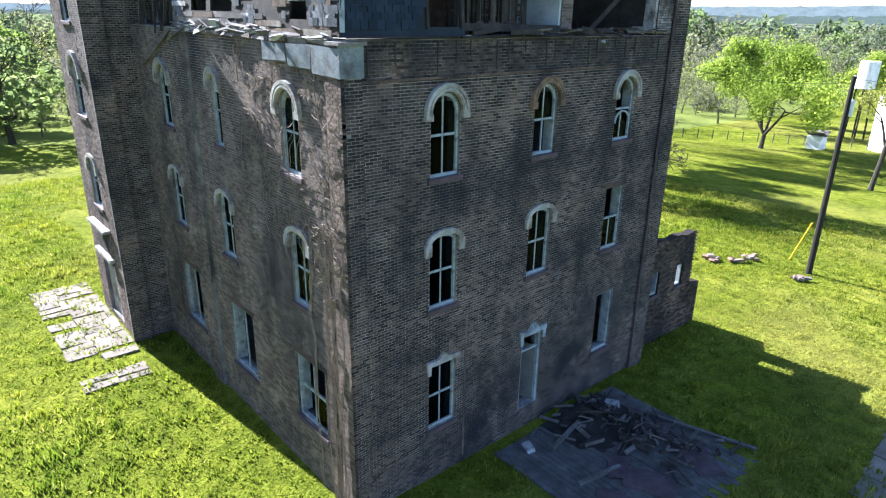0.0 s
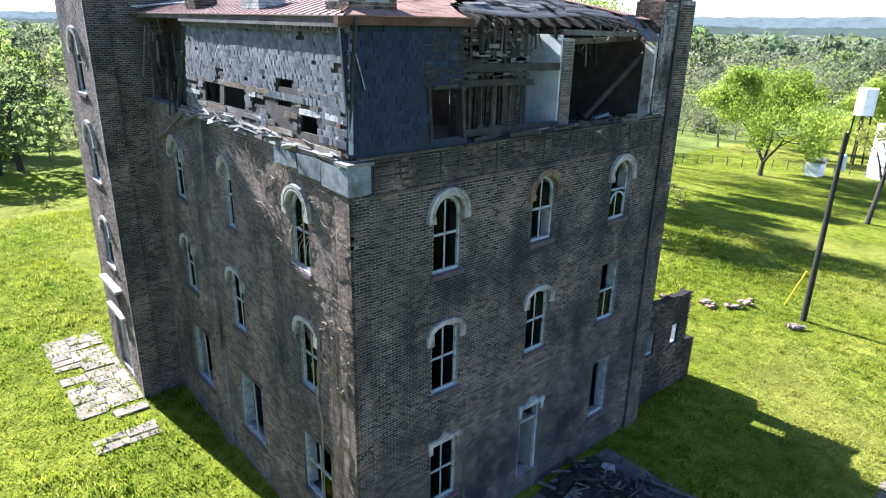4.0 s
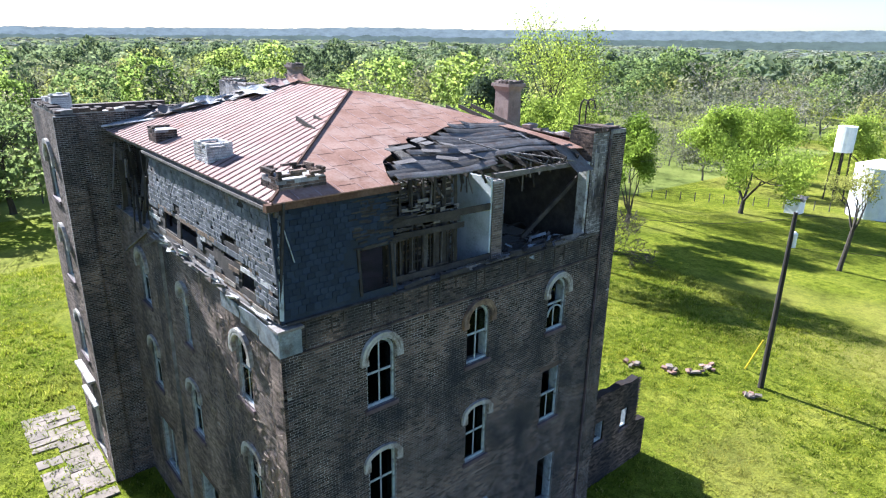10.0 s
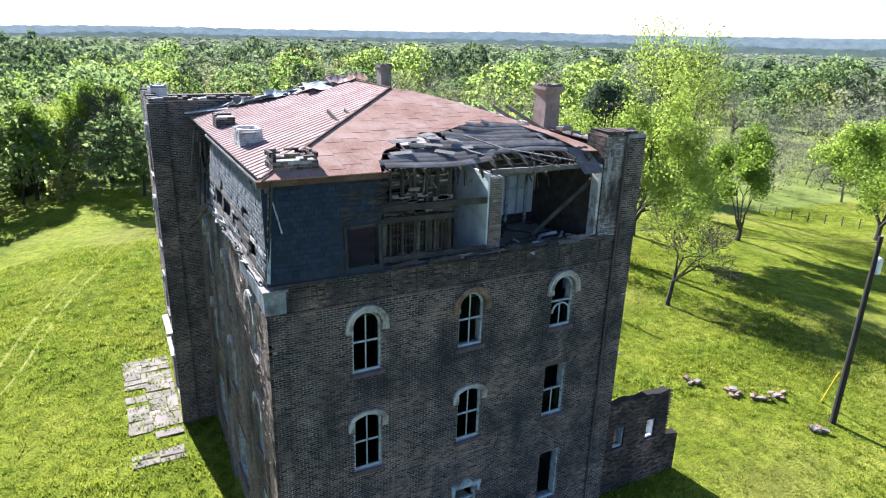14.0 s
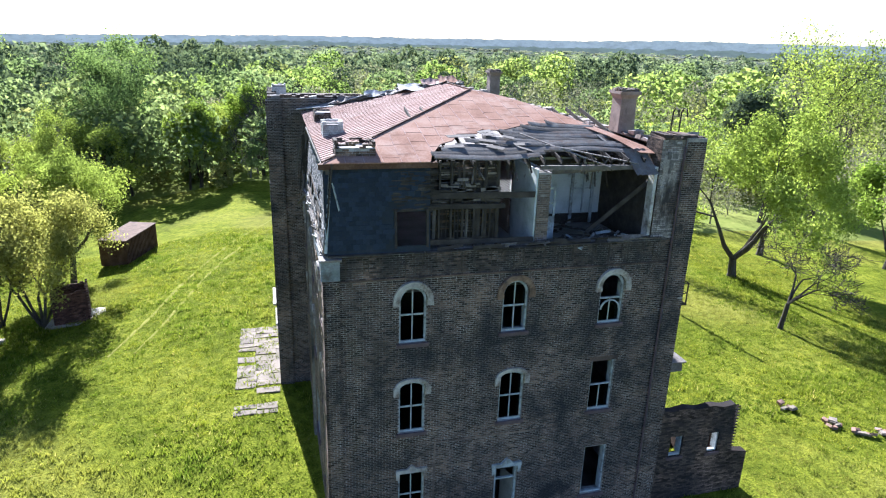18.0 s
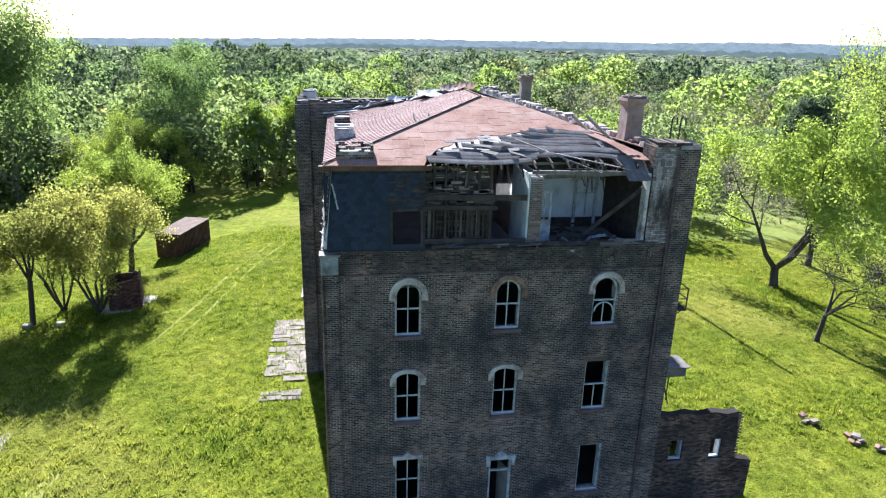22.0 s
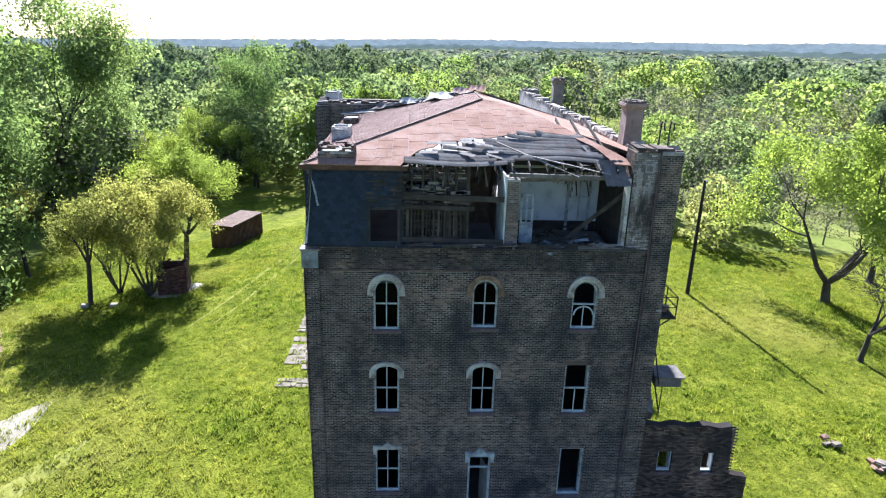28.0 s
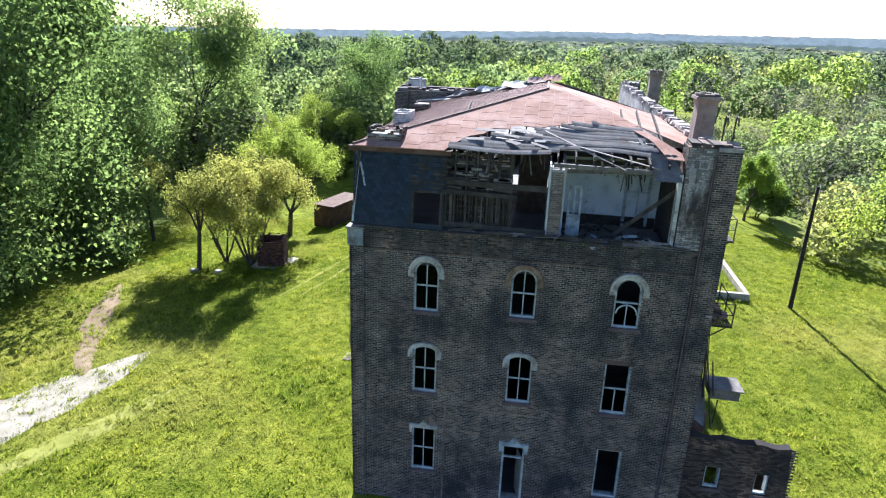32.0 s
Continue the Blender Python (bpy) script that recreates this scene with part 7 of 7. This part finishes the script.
for ring_no, (r0, r1, gap, lobes, count, size) in enumerate(RINGS):
    groups = collections.defaultdict(list)
    step = gap
    r = r0
    while r < r1:
        b = -0.95 + rw.uniform(0, step / r)
        while b < 1.65:
            rr = r + rw.uniform(-0.45, 0.45) * step
            x, y = rr * math.sin(b), rr * math.cos(b) + 5
            b += step * rw.uniform(0.8, 1.35) / r
            if open_land(x, y):
                continue
            f = noise.noise((x / 55, y / 55, 2.0)) + rw.gauss(0, 0.3)
            if x > 8 and y < 150 and rr < 170:
                kind = "bare" if f > -0.2 else "moss" if f > -0.4 else rw.choice(("green", "spring", "yellow", "green"))
            else:
                kind = "dark" if f > 0.38 and ring_no else "green" if f > 0.0 else "spring" if f > -0.2 else "moss" if f > -0.32 else "bare"
                if x < -25 and y > 110 and rw.random() < 0.45:
                    kind = "dark"
                elif rr < 290 and rw.random() < (0.5 if x > 8 else 0.2):
                    kind = rw.choice(("bare", "bare", "moss"))
            h = (rw.uniform(8.5, 14) + (rw.uniform(2, 6) if rw.random() < 0.25 else 0)) * (0.8 if kind in ("bare", "moss") else 1.2 if kind == "dark" else 1.0) * (0.75 if x > 8 and rr < 135 else 1.25 if ring_no == 1 else 1.0)
            wide = h * rw.uniform(0.95, 1.3) * (0.75 if kind == "dark" else 1.0)
            groups[kind, rw.randrange(3 if ring_no < 2 else 2)].append((x, y, ground_z(x, y) - 0.5, wide, h, rw.uniform(0, 6.28)))
        r += step * 0.92
    for i, ((kind, variant), places) in enumerate(sorted(groups.items())):
        seed = 100 * ring_no + 10 * i + variant
        if kind == "bare":
            merged("woodland_limbs", bare_cards(seed, (5, 4, 3)[ring_no], (1.2, 1.8, 2.4)[ring_no]), places, LEAF_BROWN, "grey leafless woodland trees with fine twigs", "woods")
            buds = crown_cards(seed, lobes, count // 2, size * 0.62, 0.44)
            merged("woodland", buds, places, LEAF_GREY, "grey budding crowns of leafless woodland", "woods")
            continue
        thin = 0.55 if kind == "moss" else 1.0
        cards = crown_cards(seed, lobes + 2 * variant, int(count * thin), size, 0.46 if variant == 1 else 0.4, 0.55 if kind == "dark" else 0.0)
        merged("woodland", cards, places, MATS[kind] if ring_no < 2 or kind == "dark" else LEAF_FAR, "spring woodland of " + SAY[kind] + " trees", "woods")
        if ring_no == 0:
            stems += places
            low = [(x + rw.gauss(0, 3.5), y - rw.uniform(0, 5), z - 0.4, rw.uniform(4, 6.5), rw.uniform(2.8, 5.5), a) for x, y, z, wide, h, a in places for _ in range(2) if not open_land(x, y - 7) or rw.random() < 0.6]
            merged("undergrowth", crown_cards(seed + 5, 9, 420, 0.06, 0.46), low, rw.choice((LEAF_WOOD, LEAF_LIME, LEAF_MOSS)), "leafy undergrowth and saplings along the wood's edge", "undergrowth")
bm = bmesh.new()
for x, y, z, rr, h, a in stems:
    tube(bm, [(x, y, z), (x + 0.3, y, z + h * 0.3), (x, y + 0.3, z + h * 0.7)], [0.2, 0.14, 0.05], 5, close=False)
    for j in range(4):
        b = a + j * 1.6
        tube(bm, [(x + 0.2, y, z + h * 0.28), (x + 0.14 * h * math.cos(b), y + 0.14 * h * math.sin(b), z + h * 0.45), (x + 0.22 * h * math.cos(b), y + 0.22 * h * math.sin(b), z + h * 0.62)], [0.1, 0.07, 0.03], 4, close=False)
tagged(part("woodland_trunks", bm, BARK), "grey trunks and limbs among the woods", "woods", kind="stuff")
# farthest trees carry haze in their leaf colour, some bluer, some paler
far = {"green": [], "pine": [], "haze": []}
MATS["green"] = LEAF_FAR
MATS["pine"] = leaf_material("blue_haze_far_trees", (0.1, 0.125, 0.118), (0.145, 0.17, 0.16), (0.19, 0.215, 0.2), 0.3)
MATS["haze"] = leaf_material("pale_haze_far_trees", (0.16, 0.175, 0.15), (0.21, 0.225, 0.19), (0.26, 0.275, 0.22), 0.3)
for _ in range(3800):
    b = rw.uniform(-0.95, 1.65)
    r = 560 + 900 * rw.random() ** 1.2
    x, y = r * math.sin(b), r * math.cos(b)
    if noise.noise((x / 160, y / 160, 5.0)) > 0.3:
        continue
    k = rw.choice(("green", "pine", "haze", "haze"))
    h = rw.uniform(8, 13)
    far[k].append((x, y, ground_z(x, y) - 1.5, h * (1.2 + r / 700), h, rw.uniform(0, 6.28)))
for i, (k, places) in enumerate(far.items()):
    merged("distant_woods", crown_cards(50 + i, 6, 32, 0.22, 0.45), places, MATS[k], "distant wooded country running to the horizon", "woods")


# far ridges, with blue haze put into their colour and a faint emission
def ridge(r, lift, seed, colour, haze_glow):
    m, nt, b = material("distant_ridge")
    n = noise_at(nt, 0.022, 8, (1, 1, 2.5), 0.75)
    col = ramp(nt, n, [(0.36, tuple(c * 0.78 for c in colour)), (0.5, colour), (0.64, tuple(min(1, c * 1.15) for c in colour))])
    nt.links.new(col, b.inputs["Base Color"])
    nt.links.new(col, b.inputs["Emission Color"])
    b.inputs["Emission Strength"].default_value = haze_glow
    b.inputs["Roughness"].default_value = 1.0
    vs, fs = [], []
    for i in range(1441):
        a = -1.3 + 3.2 * i / 1440
        z = float(np.interp(math.degrees(a), (-40, -22, -5, 0, 20, 25, 33, 50, 72), lift)) + 3 * noise.noise((a * 6, seed, 0)) + 3.0 * noise.noise((a * 60, seed, 1)) + 2.2 * noise.noise((a * 110, seed, 2)) + 2.4 * noise.noise((a * 450, seed, 3))
        vs += [(r * math.sin(a), r * math.cos(a), -60), (r * math.sin(a), r * math.cos(a), z), ((r + 150) * math.sin(a), (r + 150) * math.cos(a), -60)]
    for i in range(1440):
        k = 3 * i
        fs += [(k, k + 1, k + 4, k + 3), (k + 1, k + 2, k + 5, k + 4)]
    me = bpy.data.meshes.new("backdrop")
    me.from_pydata(vs, [], fs)
    tagged(part("backdrop", me, m), "wooded ridge on the horizon with blue haze painted in", "backdrop", kind="structure")


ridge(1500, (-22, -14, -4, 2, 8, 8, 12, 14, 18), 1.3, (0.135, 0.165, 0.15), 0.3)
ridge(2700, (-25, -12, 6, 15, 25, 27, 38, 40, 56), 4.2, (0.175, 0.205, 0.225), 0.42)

# ---- grass ----
rg = np.random.default_rng(4)
N = 220000
gxy = np.stack([rg.uniform(-32, 46, N), rg.uniform(-26, 48, N)], 1)
inside = (gxy[:, 0] > -0.2) & (gxy[:, 0] < 13.4) & (gxy[:, 1] > -0.15) & (gxy[:, 1] < 35.2)
inside |= (gxy[:, 0] > -1.7) & (gxy[:, 0] < 0) & (gxy[:, 1] > 13.8) & (gxy[:, 1] < 18.8)
inside |= (gxy[:, 0] > -4.2) & (gxy[:, 0] < -1.4) & (gxy[:, 1] > 11) & (gxy[:, 1] < 21.8) & (rg.random(N) < 0.6)
inside |= (gxy[:, 0] > 4.6) & (gxy[:, 0] < 10.9) & (gxy[:, 1] > -6.1) & (gxy[:, 1] < 0)
gxy = gxy[~inside]
N = len(gxy)
gz = np.array([ground_z(x, y) + (0.07 if -4.2 < x < -1.4 and 11 < y < 21.8 else 0) for x, y in gxy])
patch = np.array([noise.noise((x / 5, y / 5, 7.7)) for x, y in gxy])
tuft = np.array([noise.noise((x / 0.7, y / 0.7, 1.9)) for x, y in gxy])
blades = []
for k in range(3):
    a = rg.uniform(0, 2 * np.pi, N)
    hgt = rg.uniform(0.06, 0.15, N) * (1 + 0.9 * np.clip(patch, -0.3, 0) + 1.2 * np.clip(patch, 0, 1)) * (1 + 1.6 * np.clip(tuft, -0.3, 0.7))
    wid = rg.uniform(0.02, 0.045, N)
    off = rg.uniform(-0.12, 0.12, (N, 2))
    bx, by = gxy[:, 0] + off[:, 0], gxy[:, 1] + off[:, 1]
    lean = rg.uniform(-0.12, 0.12, (N, 2))
    p0 = np.stack([bx - wid * np.cos(a), by - wid * np.sin(a), gz - 0.02], 1)
    p1 = np.stack([bx + wid * np.cos(a), by + wid * np.sin(a), gz - 0.02], 1)
    p2 = np.stack([bx + lean[:, 0], by + lean[:, 1], gz + hgt], 1)
    blades.append(np.stack([p0, p1, p2], 1))
co = np.concatenate(blades).reshape(-1, 3)
n = len(co) // 3
me = bpy.data.meshes.new("grass")
me.vertices.add(3 * n)
me.vertices.foreach_set("co", co.ravel())
me.loops.add(3 * n)
me.loops.foreach_set("vertex_index", np.arange(3 * n))
me.polygons.add(n)
me.polygons.foreach_set("loop_start", np.arange(n) * 3)
me.update()
tagged(part("grass", me, GRASS), "tufted bright green meadow grass", "grass", kind="stuff")

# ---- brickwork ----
bricks(FRONT, 0.42, 12.45, 11.2535, 12.26, front_open, wall_front, seed=21, mat=BRICK_BAND, skip=0.0, proud=0.006, uneven=0.5)
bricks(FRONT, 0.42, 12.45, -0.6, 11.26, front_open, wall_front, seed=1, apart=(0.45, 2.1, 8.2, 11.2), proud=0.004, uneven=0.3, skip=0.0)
bricks(Side((0, -0.1, 0), (1, 0, 0), (0, -1, 0)), -0.1, 0.42, -0.6, 11.5, [], wall_front, seed=2, proud=0.004, uneven=0.3)
bricks(Side((0, -0.1, 0), (1, 0, 0), (0, -1, 0)), 12.45, 13.2, -0.6, 15.85, [], wall_front, seed=3, proud=0.004, uneven=0.3)
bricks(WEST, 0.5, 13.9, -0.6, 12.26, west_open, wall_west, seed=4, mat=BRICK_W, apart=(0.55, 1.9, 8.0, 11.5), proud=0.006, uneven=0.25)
bricks(Side((-0.1, 0, 0), (0, 1, 0), (-1, 0, 0)), -0.1, 0.5, -0.6, 11.5, [], wall_west, seed=5, mat=BRICK_W, proud=0.006, uneven=0.25)
bricks(Side((-0.13, 0, 0), (0, 1, 0), (-1, 0, 0)), 8.55, 9.35, -0.6, 12.2, [], wall_west, seed=6, mat=BRICK_W, proud=0.006, uneven=0.25)
bricks(BLOCK_S, 0.0, 5.1, -0.6, 15.9, [], wall_block_s, seed=7, top=block_top, apart=(0.7, 2.2, 12.3, 15.7), proud=0.004, uneven=0.3)
bricks(Side((-1.55, 13.83, 0), (1, 0, 0), (0, -1, 0)), -0.1, 0.65, -0.6, 15.8, [], wall_block_s, seed=17, proud=0.004, uneven=0.3)
bricks(BLOCK_W, 0.0, 4.65, -0.6, 15.9, blockw_open, wall_block_w, seed=8, mat=BRICK_W, apart=(0.05, 1.6, 11.0, 15.7))
bricks(RUIN, 0.0, 5.0, -0.9, 4.6, ruin_open, ruin, seed=9, top=ruin_top, apart=(0.1, 2.4, 1.6, 4.0))
bricks(EAST, 0.0, 34.5, 8.0, 15.9, east_open, wall_east, seed=10, top=lambda u: 15.3 + 0.3 * noise.noise((u * 0.9, 0, 0)) + (0.55 if u < 1.0 else 0))
